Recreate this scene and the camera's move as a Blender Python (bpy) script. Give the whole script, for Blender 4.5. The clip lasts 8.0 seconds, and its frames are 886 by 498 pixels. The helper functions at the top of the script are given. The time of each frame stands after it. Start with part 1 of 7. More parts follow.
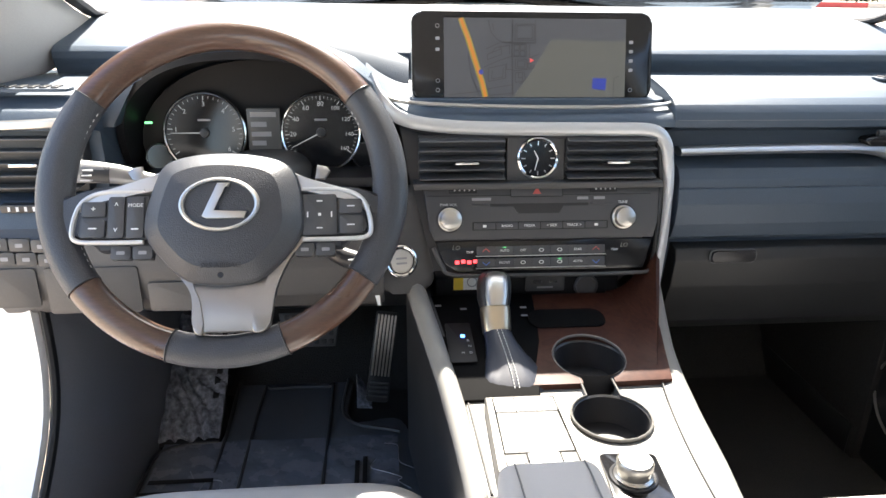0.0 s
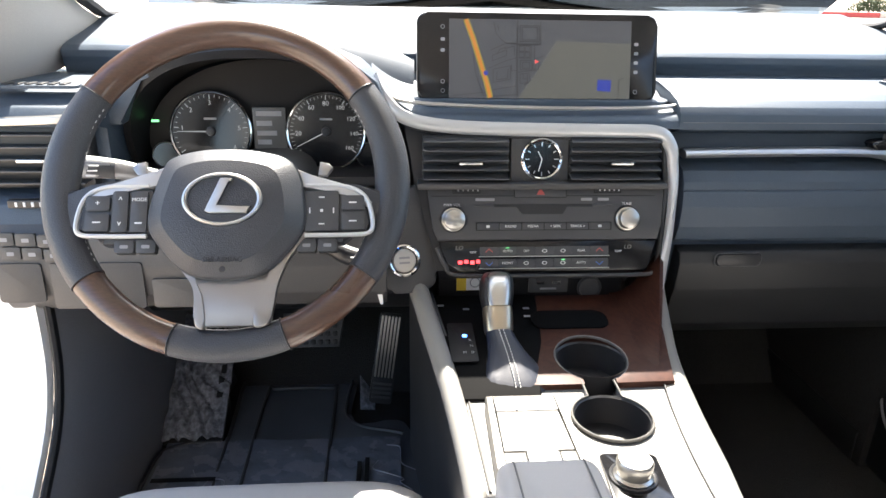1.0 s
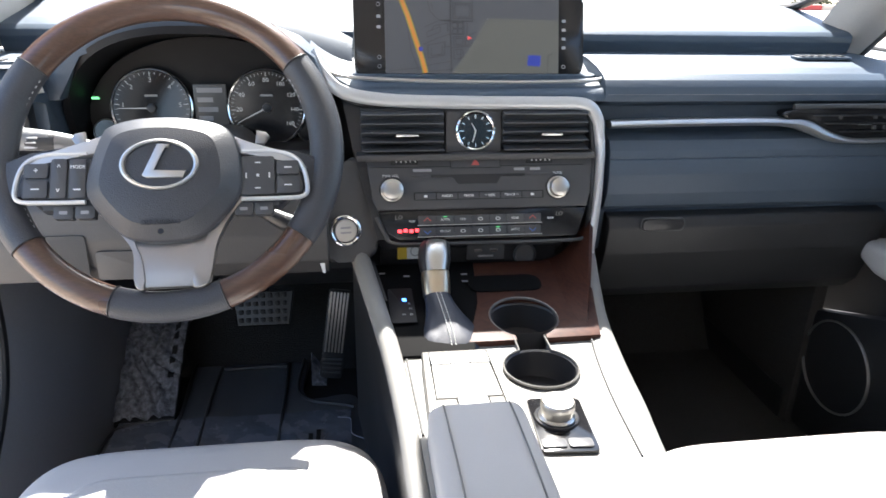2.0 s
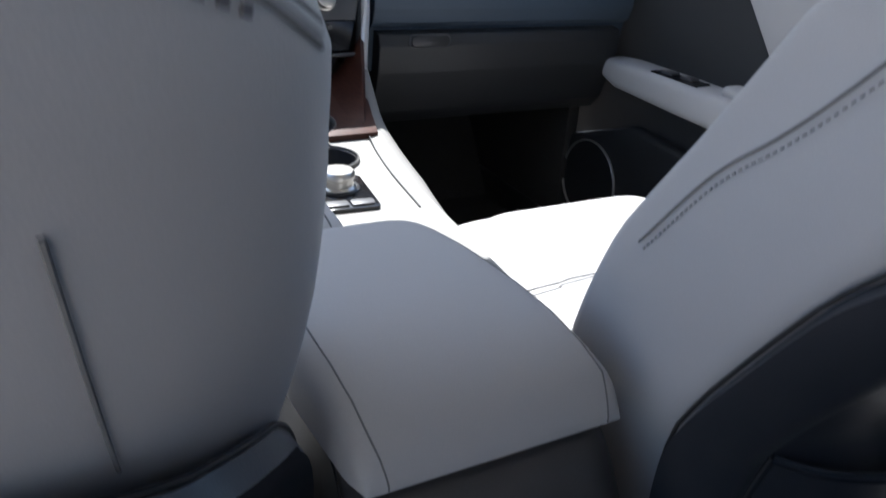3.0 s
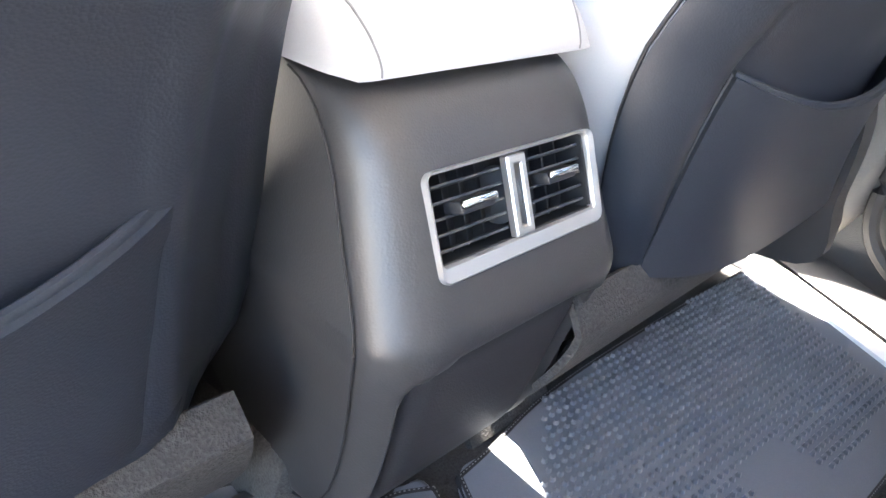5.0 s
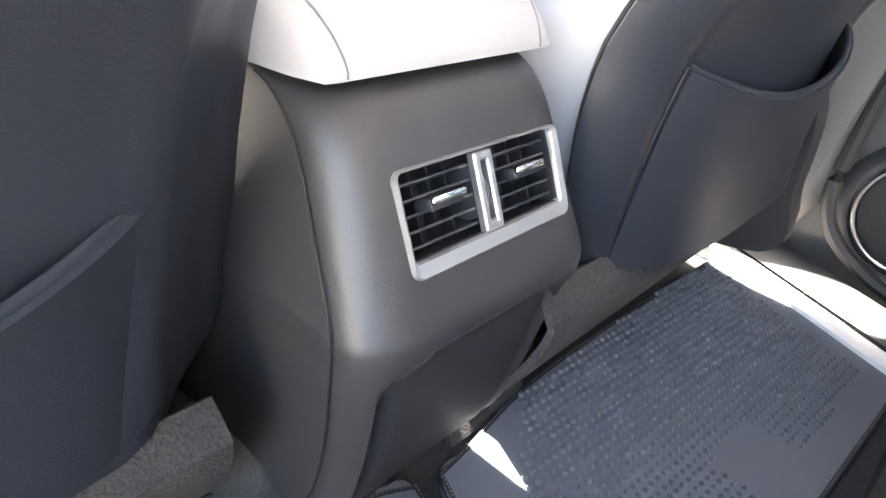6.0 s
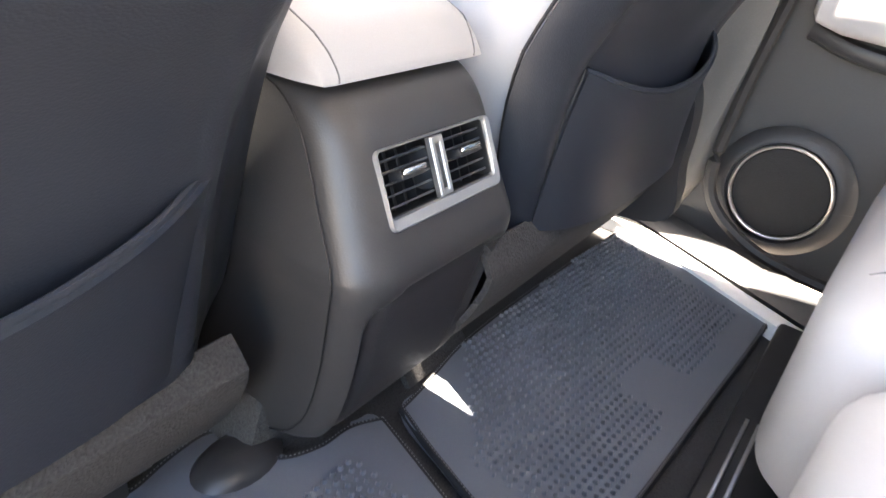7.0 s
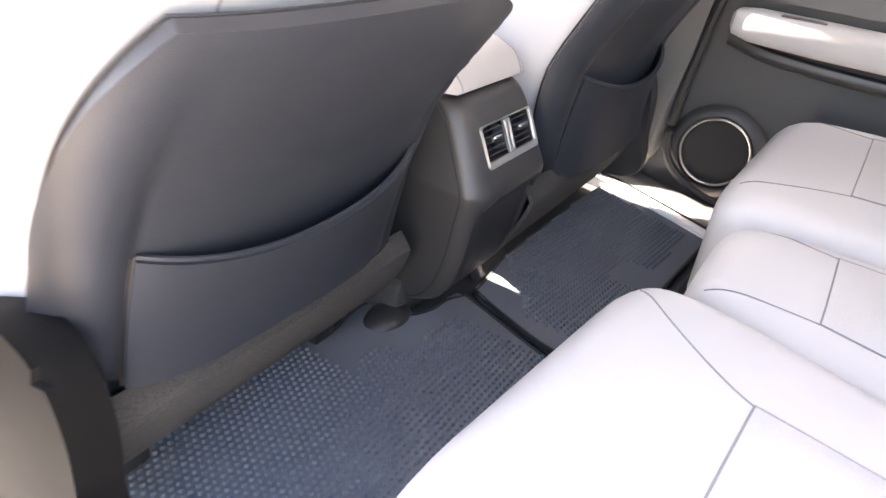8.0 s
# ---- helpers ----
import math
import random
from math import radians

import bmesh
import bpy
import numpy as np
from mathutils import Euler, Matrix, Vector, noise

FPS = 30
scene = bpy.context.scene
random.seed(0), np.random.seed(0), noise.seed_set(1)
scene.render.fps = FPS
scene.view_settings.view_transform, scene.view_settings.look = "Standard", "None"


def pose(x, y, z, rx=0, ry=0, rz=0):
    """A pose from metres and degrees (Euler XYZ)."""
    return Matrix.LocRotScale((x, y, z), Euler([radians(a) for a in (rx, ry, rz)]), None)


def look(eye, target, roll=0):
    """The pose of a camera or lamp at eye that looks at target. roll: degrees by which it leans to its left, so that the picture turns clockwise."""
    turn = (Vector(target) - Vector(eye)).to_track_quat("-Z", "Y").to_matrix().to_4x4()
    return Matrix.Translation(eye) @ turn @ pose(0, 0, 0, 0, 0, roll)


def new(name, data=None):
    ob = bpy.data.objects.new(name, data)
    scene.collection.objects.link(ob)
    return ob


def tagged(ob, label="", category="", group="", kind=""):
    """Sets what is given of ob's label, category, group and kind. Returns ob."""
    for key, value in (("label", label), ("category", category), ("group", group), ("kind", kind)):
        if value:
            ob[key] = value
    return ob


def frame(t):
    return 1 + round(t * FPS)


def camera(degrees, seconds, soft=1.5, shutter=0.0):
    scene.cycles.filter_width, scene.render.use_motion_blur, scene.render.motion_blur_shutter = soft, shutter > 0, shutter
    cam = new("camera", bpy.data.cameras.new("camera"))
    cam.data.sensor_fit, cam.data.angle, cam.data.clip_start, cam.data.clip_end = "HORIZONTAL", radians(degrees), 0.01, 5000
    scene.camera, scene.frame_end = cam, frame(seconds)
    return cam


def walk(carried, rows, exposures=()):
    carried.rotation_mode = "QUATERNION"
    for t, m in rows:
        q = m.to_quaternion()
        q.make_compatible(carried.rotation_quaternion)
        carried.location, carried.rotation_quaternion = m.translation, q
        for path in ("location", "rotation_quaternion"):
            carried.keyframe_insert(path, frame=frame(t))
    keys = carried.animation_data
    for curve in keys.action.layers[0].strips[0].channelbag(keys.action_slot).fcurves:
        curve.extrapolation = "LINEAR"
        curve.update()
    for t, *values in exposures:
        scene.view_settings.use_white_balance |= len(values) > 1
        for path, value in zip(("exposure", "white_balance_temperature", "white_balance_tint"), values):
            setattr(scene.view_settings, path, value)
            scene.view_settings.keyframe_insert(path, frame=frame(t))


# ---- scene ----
cam = camera(66.1, 8.0, shutter=0.2)
PATH = [
    (0, (-0.215, -0.118, 0.821), (-0.041, 1.737, 0.094), 0.8),
    (0.5, (-0.21, -0.122, 0.815), (-0.051, 1.741, 0.104), 1.1),
    (1, (-0.208, -0.123, 0.812), (-0.058, 1.742, 0.104), 1.1),
    (2.3, (-0.176, -0.207, 0.768), (0.217, 1.611, 0.033), 1.1),
    (2.5, (-0.175, -0.232, 0.744), (0.369, 1.521, -0.049), 2.5),
    (2.7, (-0.173, -0.254, 0.714), (0.461, 1.457, -0.105), 2.2),
    (3, (-0.18, -0.252, 0.647), (0.633, 1.339, -0.252), 3.4),
    (3.2, (-0.186, -0.279, 0.593), (0.685, 1.269, -0.325), 0.2),
    (3.5, (-0.235, -0.236, 0.529), (0.892, 1.078, -0.473), 5.5),
    (4, (-0.255, -0.234, 0.474), (0.946, 0.964, -0.586), 5.9),
    (4.5, (-0.266, -0.221, 0.447), (0.983, 0.941, -0.596), 7.6),
    (6, (-0.28, -0.229, 0.443), (1.066, 0.864, -0.554), 7.6),
    (6.5, (-0.298, -0.232, 0.458), (1.13, 0.77, -0.521), 6.1),
    (7, (-0.389, -0.281, 0.476), (1.097, 0.637, -0.498), 9.0),
    (7.5, (-0.569, -0.364, 0.527), (0.942, 0.507, -0.451), 9.1),
    (8, (-0.794, -0.4, 0.598), (0.715, 0.457, -0.396), 7.5),
]
walk(cam, [(t, look(e, a, r)) for t, e, a, r in PATH],
     [(0.0, 2.5, 6850, 10), (0.5, 2.58, 6850, 10), (1.2, 2.5, 6800, 10), (2.3, 2.3, 6200, 10), (2.7, 1.85, 5950, 10), (3.0, 1.65, 5900, 10), (3.2, 1.7, 5900, 10), (3.5, 2.55, 6050, 10), (3.75, 3.6, 6300, 10), (4.0, 4.65, 6450, 10),
      (4.5, 5.25, 6700, 11), (6.0, 4.95, 7150, 12), (6.5, 4.9, 7400, 13), (7.0, 4.6, 7350, 14), (7.5, 4.8, 7350, 15), (8.0, 4.25, 7550, 17)])


# ---- world and sun ----
SUN = Vector((0.08, 0.72, 1.0)).normalized()
world = bpy.data.worlds.new("sky")
scene.world = world
world.use_nodes = True
wn = world.node_tree
sky = wn.nodes.new("ShaderNodeTexSky")
sky.sky_type, sky.sun_disc = "NISHITA", False
sky.sun_elevation, sky.sun_rotation = math.asin(SUN.z), math.atan2(SUN.x, SUN.y)
sky.air_density, sky.dust_density = 1.0, 1.5
wn.links.new(sky.outputs[0], wn.nodes["Background"].inputs[0])
wn.nodes["Background"].inputs[1].default_value = 0.13
sun = new("sun", bpy.data.lights.new("sun", "SUN"))
sun.data.energy, sun.data.angle, sun.data.color = 5.0, radians(0.5), (1.0, 0.95, 0.88)
sun.matrix_world = look(SUN * 10, (0, 0, 0))


# ---- materials ----
def material(name, color, rough=0.5, metal=0.0, grain=0.0, grain_size=0.002, relief=0.0, vary=0.06, vary_size=0.15,
             kind="noise", coat=0.0, spec=0.5, tint=None, sheen=0.0):
    """A surface with large soft variation, fine grain in colour, and relief of the grain's size in metres."""
    m = bpy.data.materials.new(name)
    m.use_nodes = True
    t = m.node_tree
    b = t.nodes["Principled BSDF"]
    b.inputs["Metallic"].default_value = metal
    b.inputs["Specular IOR Level"].default_value = spec
    b.inputs["Coat Weight"].default_value = coat
    b.inputs["Sheen Weight"].default_value = sheen
    co = t.nodes.new("ShaderNodeTexCoord")
    big = t.nodes.new("ShaderNodeTexNoise")
    big.inputs["Scale"].default_value, big.inputs["Detail"].default_value = 1 / vary_size, 4
    t.links.new(co.outputs["Object"], big.inputs["Vector"])
    if kind == "voronoi":
        small = t.nodes.new("ShaderNodeTexVoronoi")
        small.inputs["Scale"].default_value = 1 / grain_size
        height = small.outputs["Distance"]
    else:
        small = t.nodes.new("ShaderNodeTexNoise")
        small.inputs["Scale"].default_value, small.inputs["Detail"].default_value = 1 / grain_size, 3
        height = small.outputs["Fac"]
    t.links.new(co.outputs["Object"], small.inputs["Vector"])
    mix = t.nodes.new("ShaderNodeMix")
    mix.data_type = "RGBA"
    c = Vector(color)
    mix.inputs[6].default_value = (*(c * (1 - vary)), 1)
    mix.inputs[7].default_value = (*(Vector(tint) if tint else c * (1 + vary)), 1)
    t.links.new(big.outputs["Fac"], mix.inputs[0])
    mix2 = t.nodes.new("ShaderNodeMix")
    mix2.data_type, mix2.blend_type = "RGBA", "MULTIPLY"
    mix2.inputs[0].default_value = grain
    t.links.new(mix.outputs[2], mix2.inputs[6])
    t.links.new(height, mix2.inputs[7])
    t.links.new(mix2.outputs[2], b.inputs["Base Color"])
    rr = t.nodes.new("ShaderNodeMapRange")
    rr.inputs[3].default_value, rr.inputs[4].default_value = max(rough - 0.06, 0.02), min(rough + 0.08, 1)
    t.links.new(big.outputs["Fac"], rr.inputs[0])
    t.links.new(rr.outputs[0], b.inputs["Roughness"])
    if relief:
        bump = t.nodes.new("ShaderNodeBump")
        bump.inputs["Distance"].default_value, bump.inputs["Strength"].default_value = relief, 0.6
        t.links.new(height, bump.inputs["Height"])
        t.links.new(bump.outputs[0], b.inputs["Normal"])
    return m


def glowing(name, color, strength):
    m = material(name, (0.02, 0.02, 0.02), 0.3)
    b = m.node_tree.nodes["Principled BSDF"]
    b.inputs["Emission Color"].default_value, b.inputs["Emission Strength"].default_value = (*color, 1), strength
    return m


def wood_grain(name, dark, light, rough, along, coat):
    m = material(name, dark, rough, coat=coat, spec=0.5 if coat else 0.2)
    t = m.node_tree
    co = t.nodes.new("ShaderNodeTexCoord")
    mp = t.nodes.new("ShaderNodeMapping")
    mp.inputs["Scale"].default_value = along
    wv = t.nodes.new("ShaderNodeTexNoise")
    wv.inputs["Scale"].default_value, wv.inputs["Detail"].default_value, wv.inputs["Distortion"].default_value = 1.0, 6, 1.0
    ramp = t.nodes.new("ShaderNodeValToRGB")
    ramp.color_ramp.elements[0].position, ramp.color_ramp.elements[1].position = 0.35, 0.7
    ramp.color_ramp.elements[0].color, ramp.color_ramp.elements[1].color = (*dark, 1), (*light, 1)
    t.links.new(co.outputs["Object"], mp.inputs[0])
    t.links.new(mp.outputs[0], wv.inputs["Vector"])
    t.links.new(wv.outputs["Fac"], ramp.inputs[0])
    t.links.new(ramp.outputs[0], t.nodes["Principled BSDF"].inputs["Base Color"])
    return m


def clear(name, tint):
    """Thin glass: light passes straight through, tinted; a mirror reflection grows towards grazing angles."""
    m = bpy.data.materials.new(name)
    m.use_nodes = True
    t = m.node_tree
    t.nodes.remove(t.nodes["Principled BSDF"])
    see, gloss, mix, fres = (t.nodes.new("ShaderNode" + k) for k in ("BsdfTransparent", "BsdfGlossy", "MixShader", "Fresnel"))
    see.inputs["Color"].default_value = (*tint, 1)
    gloss.inputs["Roughness"].default_value = 0.0
    fres.inputs["IOR"].default_value = 1.45
    t.links.new(fres.outputs[0], mix.inputs[0])
    t.links.new(see.outputs[0], mix.inputs[1])
    t.links.new(gloss.outputs[0], mix.inputs[2])
    t.links.new(mix.outputs[0], t.nodes["Material Output"].inputs["Surface"])
    return m


LEATHER = material("pale_leather", (0.40, 0.396, 0.398), 0.58, spec=0.22, grain=0.05, grain_size=0.0010, relief=0.00006, vary=0.04, kind="voronoi")
PERFORATED = material("perforated_leather", (0.38, 0.377, 0.378), 0.60, spec=0.22, grain=0.08, grain_size=0.0022, relief=0.00015, vary=0.04, kind="voronoi")
THREAD = material("dark_thread", (0.10, 0.10, 0.11), 0.8)
PALE_THREAD = material("pale_thread", (0.55, 0.55, 0.54), 0.8)
SEAM = material("shadowed_seam", (0.15, 0.15, 0.15), 0.8)
DASH = material("slate_soft_plastic", (0.061, 0.086, 0.119), 0.50, grain=0.2, grain_size=0.0014, relief=0.0004, kind="voronoi")
GLOVE = material("charcoal_glovebox", (0.020, 0.021, 0.023), 0.5, grain=0.2, grain_size=0.0012, relief=0.0003, kind="voronoi")
DARK_DASH = material("charcoal_plastic", (0.077, 0.074, 0.073), 0.5, grain=0.2, grain_size=0.0012, relief=0.0003, kind="voronoi")
VINYL = material("black_vinyl", (0.021, 0.0245, 0.0320), 0.40, grain=0.15, grain_size=0.0014, relief=0.00014, kind="voronoi", spec=0.5)
CONSOLE_VINYL = material("charcoal_console_vinyl", (0.030, 0.0295, 0.030), 0.45, grain=0.15, grain_size=0.0014, relief=0.00013, kind="voronoi", spec=0.6)
RIM_LEATHER = material("black_rim_leather", (0.056, 0.059, 0.067), 0.40, grain=0.3, grain_size=0.0012, relief=0.0004, kind="voronoi")
GAITER = material("black_gaiter_leather", (0.028, 0.032, 0.046), 0.45, grain=0.3, grain_size=0.0012, relief=0.0003, kind="voronoi")
BLACK = material("black_plastic", (0.026, 0.026, 0.028), 0.38, grain=0.2, grain_size=0.001, relief=0.0001)
GLOSS = material("gloss_black", (0.010, 0.010, 0.011), 0.12, vary=0.2)
KEY = material("grey_key_plastic", (0.065, 0.066, 0.069), 0.42, vary=0.1)
SILVER = material("satin_silver", (0.56, 0.55, 0.53), 0.34, metal=0.9, grain=0.06, grain_size=0.0008, vary=0.05)
SILVER_DULL = material("dull_silver", (0.40, 0.40, 0.40), 0.34, metal=0.7, vary=0.05)
LOW_VINYL = material("satin_lower_vinyl", (0.025, 0.025, 0.028), 0.55, grain=0.15, grain_size=0.0016, relief=0.0002, kind="voronoi", spec=0.25)
SPOKE = material("satin_grey_metal", (0.34, 0.325, 0.31), 0.30, metal=0.9, vary=0.05)
SILVER_PAINT = material("silver_paint", (0.58, 0.58, 0.58), 0.36, metal=0.45, vary=0.04)
CHROME = material("chrome", (0.80, 0.80, 0.80), 0.10, metal=1.0, vary=0.02)
BRUSHED_GOLD = material("champagne_metal", (0.62, 0.53, 0.40), 0.32, metal=1.0, grain=0.15, grain_size=0.0006, vary=0.05)
BRUSHED = material("brushed_metal", (0.62, 0.60, 0.56), 0.30, metal=1.0, grain=0.15, grain_size=0.0006, vary=0.05)
WOOD = wood_grain("matte_walnut", (0.036, 0.012, 0.008), (0.060, 0.022, 0.013), 0.5, (60, 60, 420), 0.0)
RIM_WOOD = wood_grain("rim_walnut", (0.068, 0.034, 0.022), (0.098, 0.050, 0.031), 0.28, (60, 420, 420), 0.5)
CARPET = material("charcoal_carpet", (0.070, 0.068, 0.066), 0.95, grain=0.9, grain_size=0.0022, relief=0.004, vary=0.2, vary_size=0.03)
MAT = material("rubber_mat", (0.125, 0.138, 0.160), 0.36, grain=0.2, grain_size=0.0015, relief=0.0003, vary=0.1)
FABRIC_MAT = material("ribbed_mat", (0.19, 0.205, 0.23), 0.45, grain=0.6, grain_size=0.002, relief=0.002, vary=0.2)
# Clear film; its silvery highlights are put into a pale mottled colour.
FILM = material("clear_protective_film", (0.44, 0.46, 0.52), 0.14, grain=0.7, grain_size=0.010, relief=0.006, vary=0.75, vary_size=0.010, spec=1.0, coat=0.9)
FILM_EDGE = material("film_crease", (0.45, 0.48, 0.54), 0.2, vary=0.3, vary_size=0.01)
KICK = material("slate_kick_plastic", (0.30, 0.305, 0.325), 0.5, grain=0.2, grain_size=0.0014, relief=0.0003, kind="voronoi")
SHIELD = material("matte_black_plastic", (0.006, 0.006, 0.0062), 0.7, spec=0.04)
PANEL_BLACK = material("satin_black_panel", (0.011, 0.011, 0.012), 0.5, spec=0.25, vary=0.15)
DECK_LEATHER = material("cream_deck_leather", (0.23, 0.224, 0.212), 0.50, spec=0.3, grain=0.05, grain_size=0.0010, relief=0.00006, vary=0.04, kind="voronoi")
DARK_CARPET = material("black_carpet", (0.050, 0.048, 0.046), 0.95, grain=0.9, grain_size=0.0022, relief=0.003, vary=0.2, vary_size=0.03)
DECK_TRIM = material("champagne_tray_trim", (0.15, 0.145, 0.135), 0.4, metal=0.2, vary=0.05)
FILM_MAT = material("film_over_mat", (0.26, 0.285, 0.34), 0.26, grain=0.3, grain_size=0.035, relief=0.006, vary=0.25, vary_size=0.04, coat=0.6)
SKIRT = material("brown_grey_carpet", (0.072, 0.069, 0.067), 0.95, grain=1.0, grain_size=0.0024, relief=0.003, vary=0.2, vary_size=0.03)
TINTED = clear("privacy_glass", (0.55, 0.57, 0.56))
PAINT = material("white_body_paint", (0.78, 0.78, 0.77), 0.22, coat=0.6, vary=0.02)
PILLAR = material("grey_pillar_trim", (0.42, 0.40, 0.38), 0.6, grain=0.25, grain_size=0.0015, relief=0.0003)
PILLAR_DARK = material("charcoal_pillar_trim", (0.10, 0.098, 0.094), 0.5, grain=0.2, grain_size=0.0014, relief=0.0003, kind="voronoi")
DOOR_GREY = material("dark_grey_door_trim", (0.033, 0.0345, 0.037), 0.45, grain=0.2, grain_size=0.0014, relief=0.0004, kind="voronoi")
LINER = material("pale_headliner", (0.68, 0.67, 0.65), 0.95, grain=0.3, grain_size=0.0015, relief=0.0004)
RUBBER = material("black_rubber", (0.012, 0.012, 0.013), 0.6)
STEEL = material("scuff_plate_steel", (0.60, 0.60, 0.60), 0.28, metal=0.9, vary=0.05)
CLOTH_GRILLE = material("speaker_cloth", (0.016, 0.016, 0.017), 0.8, grain=0.6, grain_size=0.0018, relief=0.0005, kind="voronoi")
CONCRETE = material("sunlit_concrete", (0.56, 0.47, 0.38), 0.9, grain=0.3, grain_size=0.02, relief=0.003, vary=0.12, vary_size=1.5)
RED_PAINT = material("red_kerb_paint", (0.45, 0.05, 0.04), 0.6, grain=0.3, grain_size=0.02)
SOIL = material("dry_soil", (0.30, 0.24, 0.17), 0.95, grain=0.5, grain_size=0.05, relief=0.02)
LEAF = material("dusty_leaf", (0.09, 0.11, 0.06), 0.7, vary=0.3)
CAR_DARK = material("dark_car_glass", (0.02, 0.022, 0.025), 0.08)
CAR_GREY = material("grey_car_paint", (0.30, 0.30, 0.29), 0.3, coat=0.5)
GLASS = clear("window_glass", (0.93, 0.96, 0.95))
WHITE_INK = material("white_print", (0.75, 0.75, 0.75), 0.6)
GREY_INK = material("grey_print", (0.30, 0.30, 0.31), 0.6)
RED_INK = material("red_print", (0.55, 0.10, 0.09), 0.5)
BLUE_INK = material("blue_print", (0.08, 0.18, 0.55), 0.5)
YELLOW_INK = material("yellow_print", (0.75, 0.52, 0.05), 0.6)
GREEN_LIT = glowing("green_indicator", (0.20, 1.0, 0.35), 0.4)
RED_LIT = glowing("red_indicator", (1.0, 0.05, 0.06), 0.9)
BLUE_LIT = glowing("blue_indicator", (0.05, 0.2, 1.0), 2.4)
DIAL_LIT = glowing("dial_print", (0.8, 0.85, 0.9), 0.07)
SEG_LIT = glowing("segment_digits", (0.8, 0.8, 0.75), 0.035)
MAP_LAND = glowing("map_land", (0.24, 0.26, 0.31), 0.052)
MAP_FIELD = glowing("map_field", (0.33, 0.34, 0.31), 0.058)
MAP_LINE = glowing("map_street", (0.05, 0.055, 0.07), 0.018)
MAP_ROAD = glowing("map_motorway", (1.0, 0.36, 0.05), 0.105)
MAP_EDGE = glowing("map_motorway_edge", (0.70, 0.60, 0.12), 0.075)
MAP_BLUE = glowing("map_marker_blue", (0.03, 0.06, 0.50), 0.13)
MAP_RED = glowing("map_marker_red", (0.9, 0.10, 0.10), 0.2)
INFO_LIT = glowing("info_panel", (0.30, 0.32, 0.34), 0.025)


# ---- builders ----
def thing(name, at, label, category, group="", kind=""):
    ob = new(name)
    ob.empty_display_size = 0.05
    ob.location = at
    return tagged(ob, label, category, group, kind)


def part(name, bm, mat, parent=None, label="", sharp=40):
    """One mesh object; its mesh is in world coordinates."""
    me = bpy.data.meshes.new(name)
    bmesh.ops.recalc_face_normals(bm, faces=bm.faces)
    for f in bm.faces:
        f.smooth = True
    bm.to_mesh(me)
    bm.free()
    me.set_sharp_from_angle(angle=radians(sharp))
    me.materials.append(mat)
    ob = new(name, me)
    if parent:
        ob.parent = parent
        up = Matrix.Translation(parent.location)
        if parent.parent:
            up = parent.parent.matrix_basis @ parent.matrix_parent_inverse @ up
        ob.matrix_parent_inverse = up.inverted()
    if label:
        tagged(ob, label)
    return ob


def lone(name, bm, mat, label, category, group="", kind="", sharp=40):
    return tagged(part(name, bm, mat, None, "", sharp), label, category, group, kind)


def moved(bm, m):
    bmesh.ops.transform(bm, matrix=m, verts=bm.verts)
    return bm


def box(x0, x1, y0, y1, z0, z1, bev=0.002, seg=2):
    bm = bmesh.new()
    bmesh.ops.create_cube(bm, size=1)
    moved(bm, Matrix.Translation(((x0 + x1) / 2, (y0 + y1) / 2, (z0 + z1) / 2)) @ Matrix.Diagonal((x1 - x0, y1 - y0, z1 - z0, 1)))
    if bev:
        bmesh.ops.bevel(bm, geom=bm.edges[:], offset=bev, segments=seg, profile=0.5, affect="EDGES")
    return bm


def prism(profile, lo, hi, axis="x", bev=0.0, seg=2):
    """A polygon of (a, b) pushed along an axis: x takes (y, z), y takes (x, z), z takes (x, y)."""
    at = {"x": lambda a, b, c: (c, a, b), "y": lambda a, b, c: (a, c, b), "z": lambda a, b, c: (a, b, c)}[axis]
    bm = bmesh.new()
    ends = [[bm.verts.new(at(a, b, c)) for a, b in profile] for c in (lo, hi)]
    n = len(profile)
    bm.faces.new(ends[0])
    bm.faces.new(ends[1][::-1])
    for i in range(n):
        bm.faces.new((ends[0][i], ends[0][(i + 1) % n], ends[1][(i + 1) % n], ends[1][i]))
    if bev:
        bmesh.ops.bevel(bm, geom=bm.edges[:], offset=bev, segments=seg, profile=0.5, affect="EDGES", clamp_overlap=True)
    return bm


def loft(rings, cap=True, closed=False):
    bm = bmesh.new()
    vs = [[bm.verts.new(p) for p in r] for r in rings]
    n, k = len(vs[0]), len(vs)
    for j in range(k if closed else k - 1):
        a, b = vs[j], vs[(j + 1) % k]
        for i in range(n):
            bm.faces.new((a[i], a[(i + 1) % n], b[(i + 1) % n], b[i]))
    if cap and not closed:
        bm.faces.new(vs[0][::-1])
        bm.faces.new(vs[-1])
    return bm


def smooth_path(pts, n):
    """n points on a smooth curve through pts."""
    pts = [Vector(p) for p in pts]
    full = [2 * pts[0] - pts[1]] + pts + [2 * pts[-1] - pts[-2]]
    out = []
    for i in range(n):
        s = i / (n - 1) * (len(pts) - 1)
        k = min(int(s), len(pts) - 2)
        u = s - k
        a, b, c, d = full[k:k + 4]
        out.append(0.5 * ((2 * b) + (c - a) * u + (2 * a - 5 * b + 4 * c - d) * u * u + (3 * b - a - 3 * c + d) * u ** 3))
    return out


